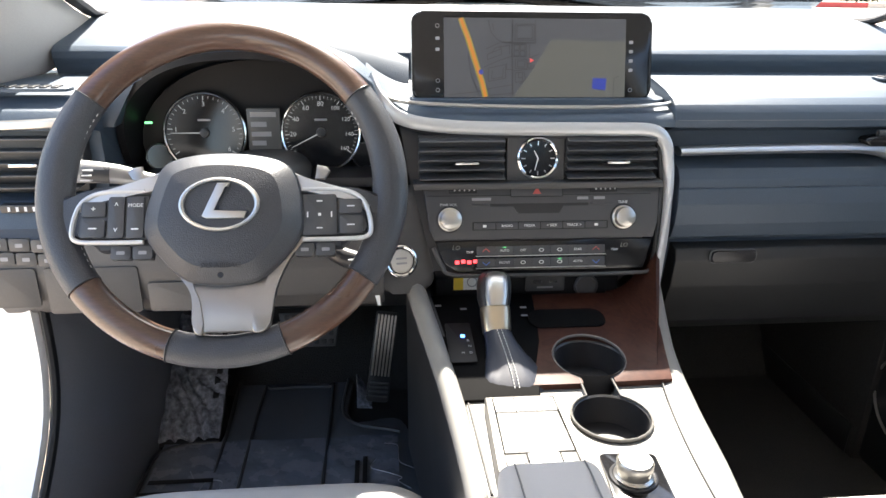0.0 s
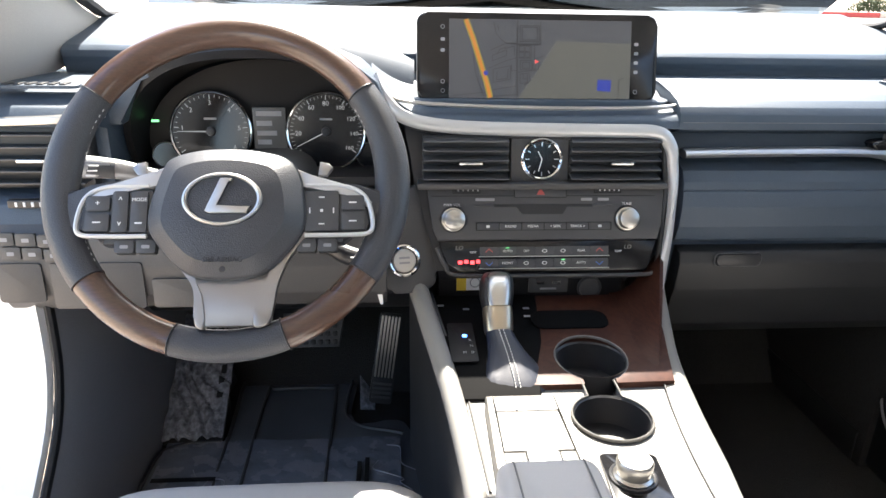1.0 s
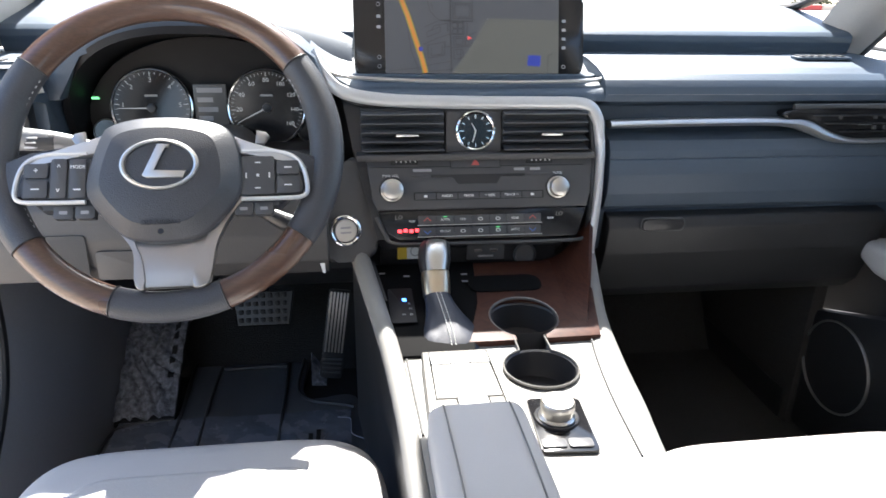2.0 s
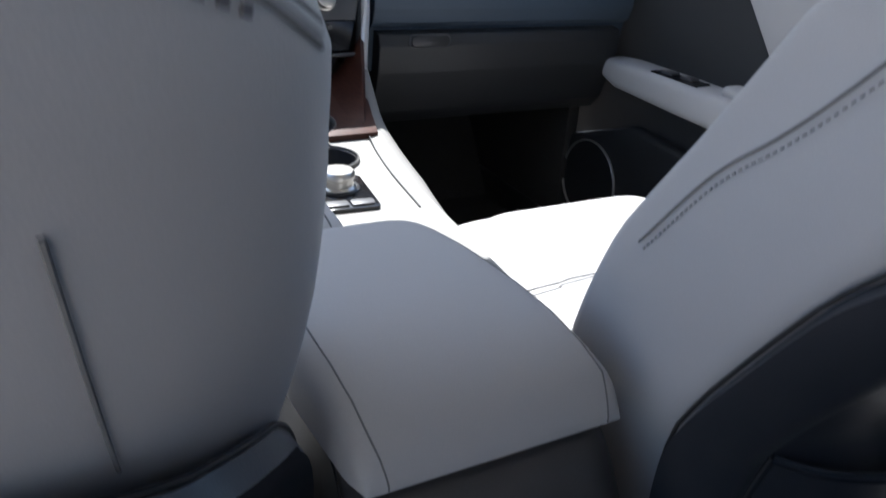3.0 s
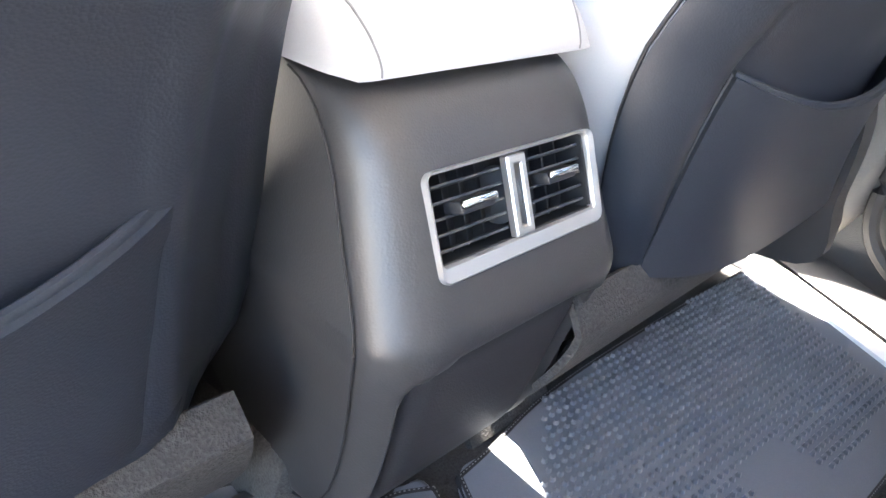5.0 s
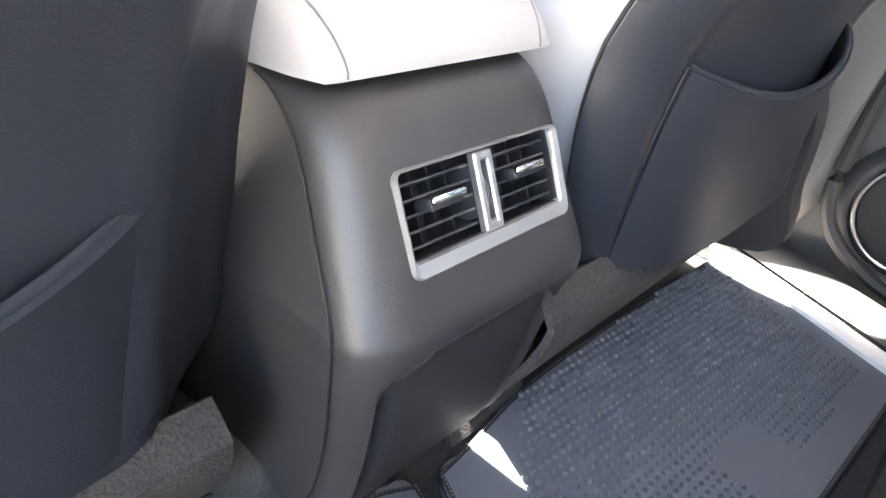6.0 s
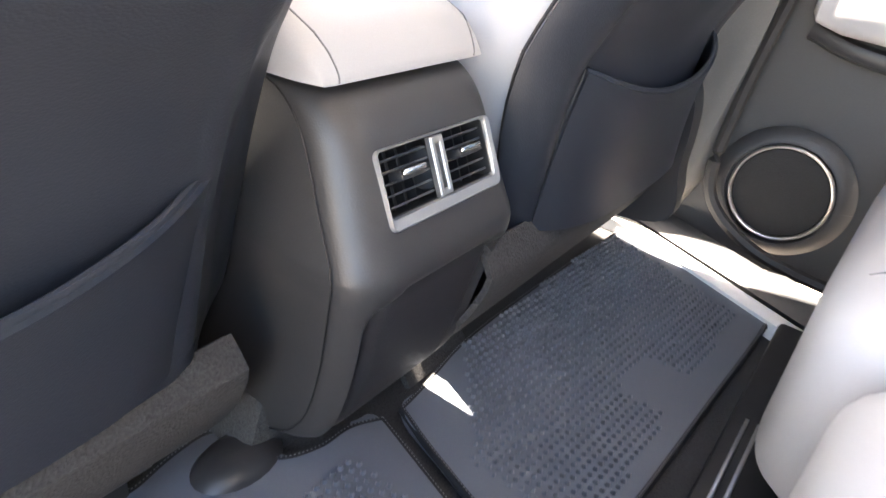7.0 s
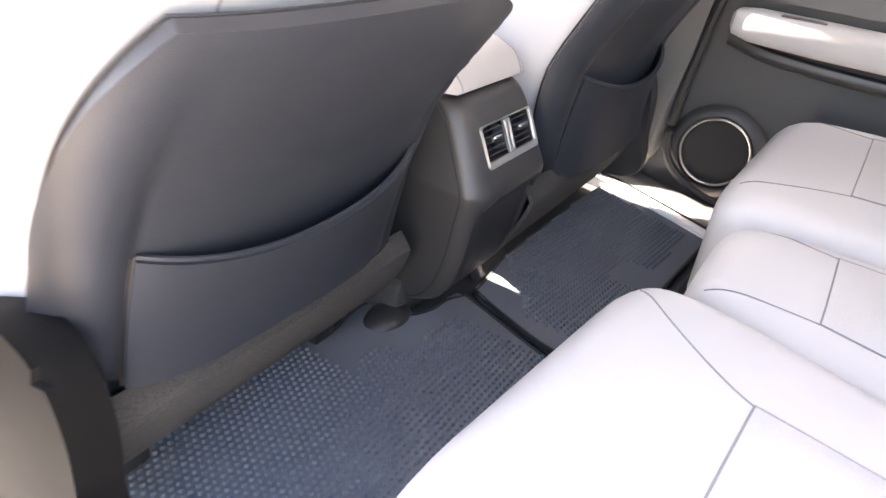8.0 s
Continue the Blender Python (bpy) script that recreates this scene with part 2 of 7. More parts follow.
def tube(path, ra, rb=None, n=10, closed=False, up=(0, 0, 1)):
    """A tube along points; ra across, rb along up; both may be functions of 0..1."""
    path = [Vector(p) for p in path]
    rings, k = [], len(path)
    for i, p in enumerate(path):
        a = path[(i - 1) % k] if closed or i else p
        b = path[(i + 1) % k] if closed or i < k - 1 else p
        d = (b - a).normalized()
        s = d.cross(Vector(up))
        s = s.normalized() if s.length > 1e-4 else Vector((1, 0, 0))
        w = s.cross(d)
        u = i / max(k - 1, 1)
        r1 = ra(u) if callable(ra) else ra
        r2 = r1 if rb is None else rb(u) if callable(rb) else rb
        rings.append([p + s * (r1 * math.cos(2 * math.pi * j / n)) + w * (r2 * math.sin(2 * math.pi * j / n)) for j in range(n)])
    return loft(rings, True, closed)


def lathe(profile, m, n=32, sx=1.0, sy=1.0):
    """A profile of (radius, height) turned round the z axis of m; ends closed."""
    rings = [[m @ Vector((sx * r * math.cos(2 * math.pi * j / n), sy * r * math.sin(2 * math.pi * j / n), h)) for j in range(n)] for r, h in profile]
    return loft(rings)


def ring(r, w, h, m, n=40, sx=1.0, sy=1.0):
    """A flat rounded ring of centre radius r, width w and height h."""
    k = 8
    rings = []
    for j in range(n):
        a = 2 * math.pi * j / n
        rings.append([m @ Vector((sx * (r + w / 2 * math.cos(2 * math.pi * i / k)) * math.cos(a), sy * (r + w / 2 * math.cos(2 * math.pi * i / k)) * math.sin(a),
                                  h / 2 * math.sin(2 * math.pi * i / k))) for i in range(k)])
    return loft(rings, False, True)


def sheet(f, nu, nv, thick):
    """A curved sheet f(u, v), u and v from 0 to 1, with a thickness behind it."""
    bm = bmesh.new()
    top = [[Vector(f(i / nu, j / nv)) for j in range(nv + 1)] for i in range(nu + 1)]
    low = []
    for i in range(nu + 1):
        row = []
        for j in range(nv + 1):
            du = top[min(i + 1, nu)][j] - top[max(i - 1, 0)][j]
            dv = top[i][min(j + 1, nv)] - top[i][max(j - 1, 0)]
            nrm = du.cross(dv)
            row.append(top[i][j] - (nrm.normalized() if nrm.length > 1e-9 else Vector((0, 0, 1))) * thick)
        low.append(row)
    a = [[bm.verts.new(p) for p in r] for r in top]
    b = [[bm.verts.new(p) for p in r] for r in low]
    for i in range(nu):
        for j in range(nv):
            bm.faces.new((a[i][j], a[i + 1][j], a[i + 1][j + 1], a[i][j + 1]))
            bm.faces.new((b[i][j + 1], b[i + 1][j + 1], b[i + 1][j], b[i][j]))
    for i in range(nu):
        bm.faces.new((a[i][0], b[i][0], b[i + 1][0], a[i + 1][0]))
        bm.faces.new((a[i + 1][nv], b[i + 1][nv], b[i][nv], a[i][nv]))
    for j in range(nv):
        bm.faces.new((a[0][j + 1], b[0][j + 1], b[0][j], a[0][j]))
        bm.faces.new((a[nu][j], b[nu][j], b[nu][j + 1], a[nu][j + 1]))
    return bm


def outline(pts, h, m=None, bev=0.0, n=0, seg=2):
    """A flat polygon of (x, y), smoothed to n points if asked, h thick along z, laid by m."""
    if n:
        p = [Vector((*q, 0)) for q in pts]
        k = len(p)
        q2 = []
        for i in range(n):
            s = i / n * k
            j, u = int(s), s - int(s)
            a, b, c, d = p[(j - 1) % k], p[j % k], p[(j + 1) % k], p[(j + 2) % k]
            q = 0.5 * ((2 * b) + (c - a) * u + (2 * a - 5 * b + 4 * c - d) * u * u + (3 * b - a - 3 * c + d) * u ** 3)
            q2.append((q.x, q.y))
        pts = q2
    bm = prism(pts, 0, h, "z")
    if bev:
        top = [e for e in bm.edges if all(abs(v.co.z - h) < 1e-6 for v in e.verts)]
        bmesh.ops.bevel(bm, geom=top, offset=bev, segments=seg, profile=0.5, affect="EDGES", clamp_overlap=True)
    return moved(bm, m) if m else bm


def rounded(w, h, r, n=5):
    """A rounded rectangle's points, centred."""
    out = []
    for cx, cy, a0 in ((w / 2 - r, h / 2 - r, 0), (-w / 2 + r, h / 2 - r, 90), (-w / 2 + r, -h / 2 + r, 180), (w / 2 - r, -h / 2 + r, 270)):
        for i in range(n + 1):
            a = radians(a0 + 90 * i / n)
            out.append((cx + r * math.cos(a), cy + r * math.sin(a)))
    return out


def frame_ring(w, h, r, t, d, m, bev=0.001):
    """A rounded rectangular frame of bar width t and depth d."""
    o, i = rounded(w, h, r), rounded(w - 2 * t, h - 2 * t, max(r - t, 0.0008))
    k = len(o)
    rings = []
    for j in range(k):
        a, b = Vector((*o[j], 0)), Vector((*i[j], 0))
        up = Vector((0, 0, d))
        e = (b - a) * min(bev / t, 0.4)
        rings.append([m @ p for p in (a, a + up * 0.8, a + e + up, b - e + up, b + up * 0.8, b)])
    return loft(rings, False, True)


def writing(text, size, m, align="CENTER", thick=0.0003):
    """Mesh letters in the built-in font, on the xy plane of m."""
    c = bpy.data.curves.new("letters", "FONT")
    c.body, c.size, c.align_x, c.align_y, c.extrude, c.resolution_u = text, size, align, "CENTER", thick, 2
    o = new("letters", c)
    bpy.context.view_layer.update()
    me = bpy.data.meshes.new_from_object(o.evaluated_get(bpy.context.evaluated_depsgraph_get()))
    bpy.data.objects.remove(o)
    bpy.data.curves.remove(c)
    bm = bmesh.new()
    bm.from_mesh(me)
    bpy.data.meshes.remove(me)
    return moved(bm, m)


def plane_at(origin, right, up):
    """A pose whose x is right, y is up and z points out of the face."""
    r = Vector(right).normalized()
    u = Vector(up)
    u = (u - r * u.dot(r)).normalized()
    n = r.cross(u)
    return Matrix(((r.x, u.x, n.x, origin[0]), (r.y, u.y, n.y, origin[1]), (r.z, u.z, n.z, origin[2]), (0, 0, 0, 1)))


def lerp(table, s):
    """Straight lines between (s, value...) rows."""
    if s <= table[0][0]:
        return table[0][1:]
    for a, b in zip(table, table[1:]):
        if s <= b[0]:
            u = (s - a[0]) / (b[0] - a[0])
            return tuple(p + (q - p) * u for p, q in zip(a[1:], b[1:]))
    return table[-1][1:]


def soft(table, s):
    """The same with eased bends, averaged over a short reach."""
    reach = (table[-1][0] - table[0][0]) * 0.05
    vals = [lerp(table, s + reach * k / 2) for k in (-2, -1, 0, 1, 2)]
    return tuple(sum(v) / 5 for v in zip(*vals))


def stitches(path, length, gap, r, mat, parent, name="stitching"):
    """A row of short threads along a path, as one piece."""
    path = [Vector(p) for p in path]
    bm = bmesh.new()
    dist = [0]
    for a, b in zip(path, path[1:]):
        dist.append(dist[-1] + (b - a).length)
    total, s = dist[-1], 0.0

    def at(d):
        for i in range(len(path) - 1):
            if d <= dist[i + 1]:
                return path[i].lerp(path[i + 1], (d - dist[i]) / max(dist[i + 1] - dist[i], 1e-9))
        return path[-1]
    while s + length < total:
        a, b = at(s), at(s + length)
        q = (b - a).to_track_quat("Z", "Y").to_matrix().to_4x4()
        t = bmesh.ops.create_cube(bm, size=1, matrix=Matrix.Translation((a + b) / 2) @ q @ Matrix.Diagonal((2 * r, 2 * r, length, 1)))
        s += length + gap
    return part(name, bm, mat, parent)


def carved(bm, cutters):
    """The mesh with the cutters' volumes taken away."""
    me, ob = bpy.data.meshes.new("solid"), None
    bm.to_mesh(me)
    bm.free()
    ob = new("solid", me)
    gone = []
    for c in cutters:
        mc = bpy.data.meshes.new("cutter")
        bmesh.ops.recalc_face_normals(c, faces=c.faces)
        c.to_mesh(mc)
        c.free()
        oc = new("cutter", mc)
        gone.append(oc)
        mod = ob.modifiers.new("cut", "BOOLEAN")
        mod.operation, mod.object, mod.solver = "DIFFERENCE", oc, "EXACT"
    bpy.context.view_layer.update()
    done = bpy.data.meshes.new_from_object(ob.evaluated_get(bpy.context.evaluated_depsgraph_get()))
    out = bmesh.new()
    out.from_mesh(done)
    for o in [ob] + gone:
        m = o.data
        bpy.data.objects.remove(o)
        bpy.data.meshes.remove(m)
    bpy.data.meshes.remove(done)
    return out


# ---- the shell of the cabin ----
# floor: carpet that rises to the toe board in front
floor_profile = [(-0.75, -0.02), (1.18, -0.02), (1.42, 0.30), (1.46, 0.45), (1.50, 0.45), (1.50, -0.06), (-0.75, -0.06)]
lone("floor", prism(floor_profile, -0.70, 0.70), CARPET, "dark charcoal carpet floor with raised toe board", "floor", kind="structure")
# tunnel hump between the footwells
lone("tunnel", prism([(-0.11, -0.025), (-0.09, 0.05), (-0.05, 0.07), (0.05, 0.07), (0.09, 0.05), (0.11, -0.025)], 0.06, 1.30, "y", 0.01),
     CARPET, "charcoal carpeted centre tunnel under the console", "tunnel", kind="structure")
# Unseen roof; steps and a tongue added to its front edge shade the armrest.
shade_roof_plan = [(-0.66, -1.5), (0.68, -1.5), (0.68, 0.69), (0.245, 0.70), (0.238, 0.765), (0.125, 0.766), (0.112, 0.772), (0.048, 0.78), (0.042, 0.945), (-0.062, 0.945), (-0.066, 0.70), (-0.40, 0.70), (-0.45, 0.80), (-0.66, 0.80)]
lone("ceiling", outline(shade_roof_plan, 0.05, Matrix.Translation((0, 0, 1.13)), 0.01), LINER, "unseen pale woven headliner, its front edge stepped to shade the armrest", "ceiling", kind="structure")
lone("wall_rear", prism([(-0.75, -0.1), (0.75, -0.1), (0.75, 1.18), (0.60, 1.18), (0.60, 0.70), (-0.60, 0.70), (-0.60, 1.18), (-0.75, 1.18)], -1.55, -1.50, "y", 0.01), LINER, "plain pale panel closing the cabin behind", "wall", kind="structure")
lone("window_2", box(-0.60, 0.60, -1.53, -1.525, 0.70, 1.16, 0), TINTED, "lightly tinted rear window", "window", kind="structure").visible_shadow = False

lone("wall_front", box(-0.70, 0.70, 1.34, 1.38, -0.06, 0.77, 0.004), DARK_CARPET, "dark bulkhead behind the dashboard", "wall", kind="structure")
lone("wall_left", prism([(-1.52, -0.10), (-0.86, -0.10), (-0.82, 0.30), (-0.90, 0.62), (-0.80, 1.14), (-1.52, 1.14)], -0.80, -0.72, "x", 0.02), LINER, "plain body side behind the rear door opening", "wall", kind="structure")
lone("door_pillar", prism([(0.00, -0.05), (-0.03, 0.30), (-0.10, 0.70), (-0.16, 1.14), (-0.04, 1.14), (0.02, 0.70), (0.07, 0.30), (0.09, -0.05)], -0.80, -0.72, "x", 0.015), PILLAR_DARK, "charcoal centre pillar beside the driver seat", "pillar trim", kind="structure")

# ground outside, one sheet
lone("ground", prism([(-400, -0.60), (3, -0.60), (10, -0.15), (20, 0.32), (40, 0.60), (400, 0.60), (400, -0.9), (-400, -0.9)], -400, 400, "x"), CONCRETE, "pale sunlit concrete car park", "ground", kind="structure")


# ---- dashboard ----
dash = thing("dashboard", (0, 0.85, 0.45), "slate grey soft-touch dashboard with satin silver trims", "dashboard")
top_profile = [(1.32, 0.62), (1.33, 0.775), (1.25, 0.783), (1.12, 0.762), (1.00, 0.738), (0.962, 0.729), (0.951, 0.722), (0.952, 0.712),
               (0.957, 0.704), (0.961, 0.692), (0.985, 0.62)]
part("top_pad", prism(top_profile, -0.69, 0.69, bev=0.0015), DASH, dash)
upper = [(1.00, 0.60), (1.00, 0.694), (0.955, 0.694), (0.90, 0.690), (0.85, 0.6815), (0.825, 0.6745), (0.812, 0.6665), (0.8045, 0.657), (0.8022, 0.646), (0.803, 0.636), (0.815, 0.632), (0.84, 0.625), (0.84, 0.60)]
part("upper_pad", prism(upper, 0.196, 0.704, bev=0.0012), DASH, dash)
stitches([(x / 100, 0.8015, 0.6465) for x in range(20, 70)], 0.0020, 0.0014, 0.0003, GREY_INK, dash)
face = [(1.00, 0.40), (1.00, 0.628), (0.842, 0.628), (0.842, 0.592), (0.812, 0.589), (0.792, 0.580), (0.783, 0.566), (0.781, 0.555), (0.783, 0.5535),
        (0.780, 0.552), (0.777, 0.530), (0.779, 0.500), (0.787, 0.478), (0.800, 0.470), (0.81, 0.40)]
part("knee_pad", prism(face, 0.205, 0.708, bev=0.001), DASH, dash)
glove = [(0.98, 0.30), (0.98, 0.465), (0.80, 0.465), (0.778, 0.462), (0.773, 0.445), (0.780, 0.40), (0.805, 0.33), (0.83, 0.305), (0.86, 0.30)]
glovebox = part("glove_box", prism(glove, 0.212, 0.685, bev=0.003), GLOVE, dash, "charcoal glove box lid")
part("latch", moved(outline(rounded(0.066, 0.017, 0.006), 0.004, bev=0.0015), plane_at((0.298, 0.7715, 0.452), (1, 0, 0), (0, 0.02, 1))), BLACK, glovebox)
part("latch_rim", frame_ring(0.072, 0.022, 0.008, 0.002, 0.003, plane_at((0.298, 0.7725, 0.452), (1, 0, 0), (0, 0.02, 1))), KEY, glovebox)
lower = [(1.3, 0.25), (1.3, 0.62), (0.99, 0.62), (0.98, 0.31), (1.05, 0.25)]
part("under_panel", prism(lower, -0.69, 0.69, bev=0.002), BLACK, dash)
# silver blade across the passenger side that drops under the outer vent
blade = smooth_path([(0.203, 0.797, 0.604), (0.30, 0.797, 0.606), (0.42, 0.797, 0.607), (0.485, 0.797, 0.6055), (0.520, 0.795, 0.600), (0.560, 0.792, 0.584),
                     (0.60, 0.791, 0.577), (0.66, 0.790, 0.577), (0.705, 0.790, 0.5775)], 56)
part("silver_blade", tube(blade, 0.014, lambda u: lerp([(0, 0.0065), (0.36, 0.0068), (0.50, 0.0110), (0.62, 0.0080), (0.75, 0.0045), (1, 0.0035)], u)[0], 10), SILVER, dash, "satin silver blade trim")

# outer passenger vent
vent = thing("dash_air_vent", (0.61, 0.79, 0.59), "black slatted outer dash vent in a grey rounded housing", "air vent", "dash vents")
part("housing", moved(outline([(-0.125, 0.022), (0.085, 0.024), (0.103, 0.0), (0.094, -0.022), (-0.035, -0.022)], 0.02, None, 0.003, 40),
                      plane_at((0.605, 0.808, 0.600), (1, 0, 0), (0, 0, 1))), GLOSS, vent)
for k, x0 in enumerate((0.575, 0.545, 0.525)):
    part("slat", box(x0, 0.671, 0.784, 0.799, 0.5905 + 0.0125 * k, 0.5925 + 0.0125 * k, 0.0008), BLACK, vent)
# Short grey blocks for the vane edges; their paler tone draws the glints there.
for x0, z in ((0.572, 0.6145), (0.631, 0.6145), (0.649, 0.6145), (0.633, 0.5975), (0.652, 0.5975)):
    part("vane_glint", box(x0 - 0.003, x0 + 0.003, 0.785, 0.789, z - 0.0032, z + 0.0032, 0.0008), KEY, vent)
part("tab", box(0.598, 0.622, 0.778, 0.785, 0.6022, 0.6048, 0.001), CHROME, vent, "bright vent tab")
part("thumb_wheel", box(0.673, 0.689, 0.780, 0.796, 0.588, 0.624, 0.003), BLACK, vent)
for k in range(3):
    part("tick", box(0.679, 0.683, 0.7792, 0.7803, 0.598 + 0.008 * k, 0.602 + 0.008 * k, 0), GREY_INK, vent)
part("surround", tube(smooth_path([(0.50, 0.800, 0.6265), (0.60, 0.795, 0.6275), (0.672, 0.792, 0.6275), (0.699, 0.790, 0.622), (0.707, 0.789, 0.604), (0.704, 0.790, 0.584), (0.690, 0.790, 0.5785)], 40), lambda u: 0.004 + 0.006 * min(1.0, max(0.0, (u - 0.35) / 0.2)), 0.006, 8), DARK_DASH, vent, "grey rounded vent surround")

# demister slots at the dash ends
for sx, y in ((0.60, 0.90), (-0.655, 0.80)):
    dm = thing("demister_vent", (sx, y, 0.69), "small black slotted demister outlet set in the dash top", "air vent", "demister outlets")
    base = outline(rounded(0.10, 0.028, 0.01), 0.004, Matrix.Translation((sx, y, 0.690 if sx > 0 else 0.688)), 0.001)
    part("frame", base, DASH, dm)
    for k in range(6):
        part("slot", box(sx - 0.042 + 0.014 * k, sx - 0.034 + 0.014 * k, y - 0.010, y + 0.010, 0.693 if sx > 0 else 0.691, 0.696 if sx > 0 else 0.694, 0.0008), BLACK, dm)

# driver side of the dash
left_face = [(1.00, 0.45), (1.00, 0.69), (0.87, 0.688), (0.80, 0.680), (0.765, 0.668), (0.752, 0.655), (0.755, 0.645), (0.79, 0.64), (0.79, 0.56), (0.76, 0.555), (0.745, 0.548),
             (0.735, 0.52), (0.73, 0.50), (0.80, 0.45)]
part("outer_pad", prism(left_face, -0.78, -0.575, bev=0.002), DASH, dash)
part("outer_strip", tube(smooth_path([(-0.78, 0.750, 0.650), (-0.62, 0.752, 0.655), (-0.57, 0.775, 0.660)], 12), 0.004, 0.006, 8), SILVER, dash, "satin silver edge strip")
dvent = thing("dash_air_vent", (-0.655, 0.765, 0.605), "black slatted driver-side vent with a bright tab", "air vent", "dash vents")
part("housing", box(-0.775, -0.592, 0.770, 0.80, 0.562, 0.646, 0.004), BLACK, dvent)
for k in range(5):
    part("slat", box(-0.772, -0.598, 0.752, 0.772, 0.572 + 0.0155 * k, 0.5745 + 0.0155 * k, 0.0008), KEY, dvent)
for k in range(-3, 4):
    part("fin", box(-0.685 + 0.026 * k, -0.6835 + 0.026 * k, 0.772, 0.79, 0.566, 0.642, 0), KEY, dvent)
part("tab", box(-0.675, -0.640, 0.746, 0.753, 0.602, 0.606, 0.001), CHROME, dvent, "bright vent tab")
part("thumb_wheel", box(-0.692, -0.640, 0.738, 0.75, 0.545, 0.556, 0.002), BLACK, dvent)
for k in range(4):
    part("tick", box(-0.682 + 0.010 * k, -0.679 + 0.010 * k, 0.737, 0.7385, 0.5475, 0.5535, 0), WHITE_INK, dvent)
# instrument hood: an arched shell with a dark mouth
HX, HZ = -0.385, 0.60


def hood(u, v):
    a = radians(188 - 196 * u)
    x = HX + (0.178 - 0.012 * v) * math.copysign(abs(math.cos(a)) ** 0.8, math.cos(a))
    z = HZ + (0.128 - 0.010 * v) * math.copysign(abs(math.sin(a)) ** 0.9, math.sin(a))
    return x, 0.79 + 0.10 * v + 0.05 * max(0.0, 0.72 - z) / 0.12, z


part("hood", sheet(lambda u, v: hood(1 - u, v), 40, 8, 0.010), PANEL_BLACK, dash, "black arched instrument hood")
top_hood = [(-0.60, 0.64), (-0.585, 0.69), (-0.53, 0.725), (-0.45, 0.742), (-0.385, 0.745), (-0.31, 0.74), (-0.25, 0.718), (-0.225, 0.698), (-0.212, 0.665), (-0.208, 0.64), (-0.225, 0.64),
            (-0.25, 0.70), (-0.31, 0.728), (-0.385, 0.733), (-0.46, 0.728), (-0.53, 0.70), (-0.56, 0.64)]
part("hood_pad", prism(top_hood, 0.80, 1.0, "y", 0.003), DASH, dash)
part("bridge_pad", sheet(lambda u, v: (-0.31 + 0.135 * u, 0.915 + 0.12 * v, 0.742 - 0.034 * u ** 1.4 - 0.045 * max(0.0, 1 - v * 2.2) ** 2), 16, 20, -0.012), DASH, dash)
# column shroud and knee panel under the wheel
knee = [(0.98, 0.36), (0.98, 0.54), (0.80, 0.54), (0.745, 0.535), (0.725, 0.51), (0.718, 0.47), (0.722, 0.43), (0.74, 0.405), (0.80, 0.385)]
part("knee_panel", prism(knee, -0.715, -0.215, bev=0.003), DARK_DASH, dash)
for x0, x1, z0, z1 in ((-0.712, -0.655, 0.425, 0.478), (-0.645, -0.53, 0.415, 0.478), (-0.52, -0.43, 0.415, 0.455)):
    part("fuse_lid", moved(outline(rounded(x1 - x0, z1 - z0, 0.004), 0.003, bev=0.001), plane_at(((x0 + x1) / 2, 0.7185, (z0 + z1) / 2), (1, 0, 0), (0, 0.03, 1))), DARK_DASH, dash)
part("column_shroud", loft([[(-0.377 + w * math.copysign(abs(math.cos(a)) ** 0.6, math.cos(a)), y, z + h * math.copysign(abs(math.sin(a)) ** 0.6, math.sin(a)))
                             for a in [2 * math.pi * k / 24 for k in range(24)]]
                            for y, z, w, h in ((0.66, 0.585, 0.045, 0.04), (0.70, 0.565, 0.058, 0.055), (0.80, 0.545, 0.065, 0.06), (0.90, 0.53, 0.065, 0.06))]), DARK_DASH, dash)
for i, (x, z) in enumerate([(-0.693, 0.511), (-0.667, 0.510), (-0.641, 0.508), (-0.688, 0.492), (-0.662, 0.491), (-0.636, 0.489)]):
    b = part("switch", moved(outline(rounded(0.024, 0.016, 0.002), 0.005, bev=0.001), plane_at((x, 0.721, z), (1, 0, 0), (0, 0.1, 1))), KEY, dash)
    part("mark", moved(outline(rounded(0.009, 0.005, 0.001), 0.0004), plane_at((x, 0.7158, z), (1, 0, 0), (0, 0.1, 1))), GREY_INK, b)

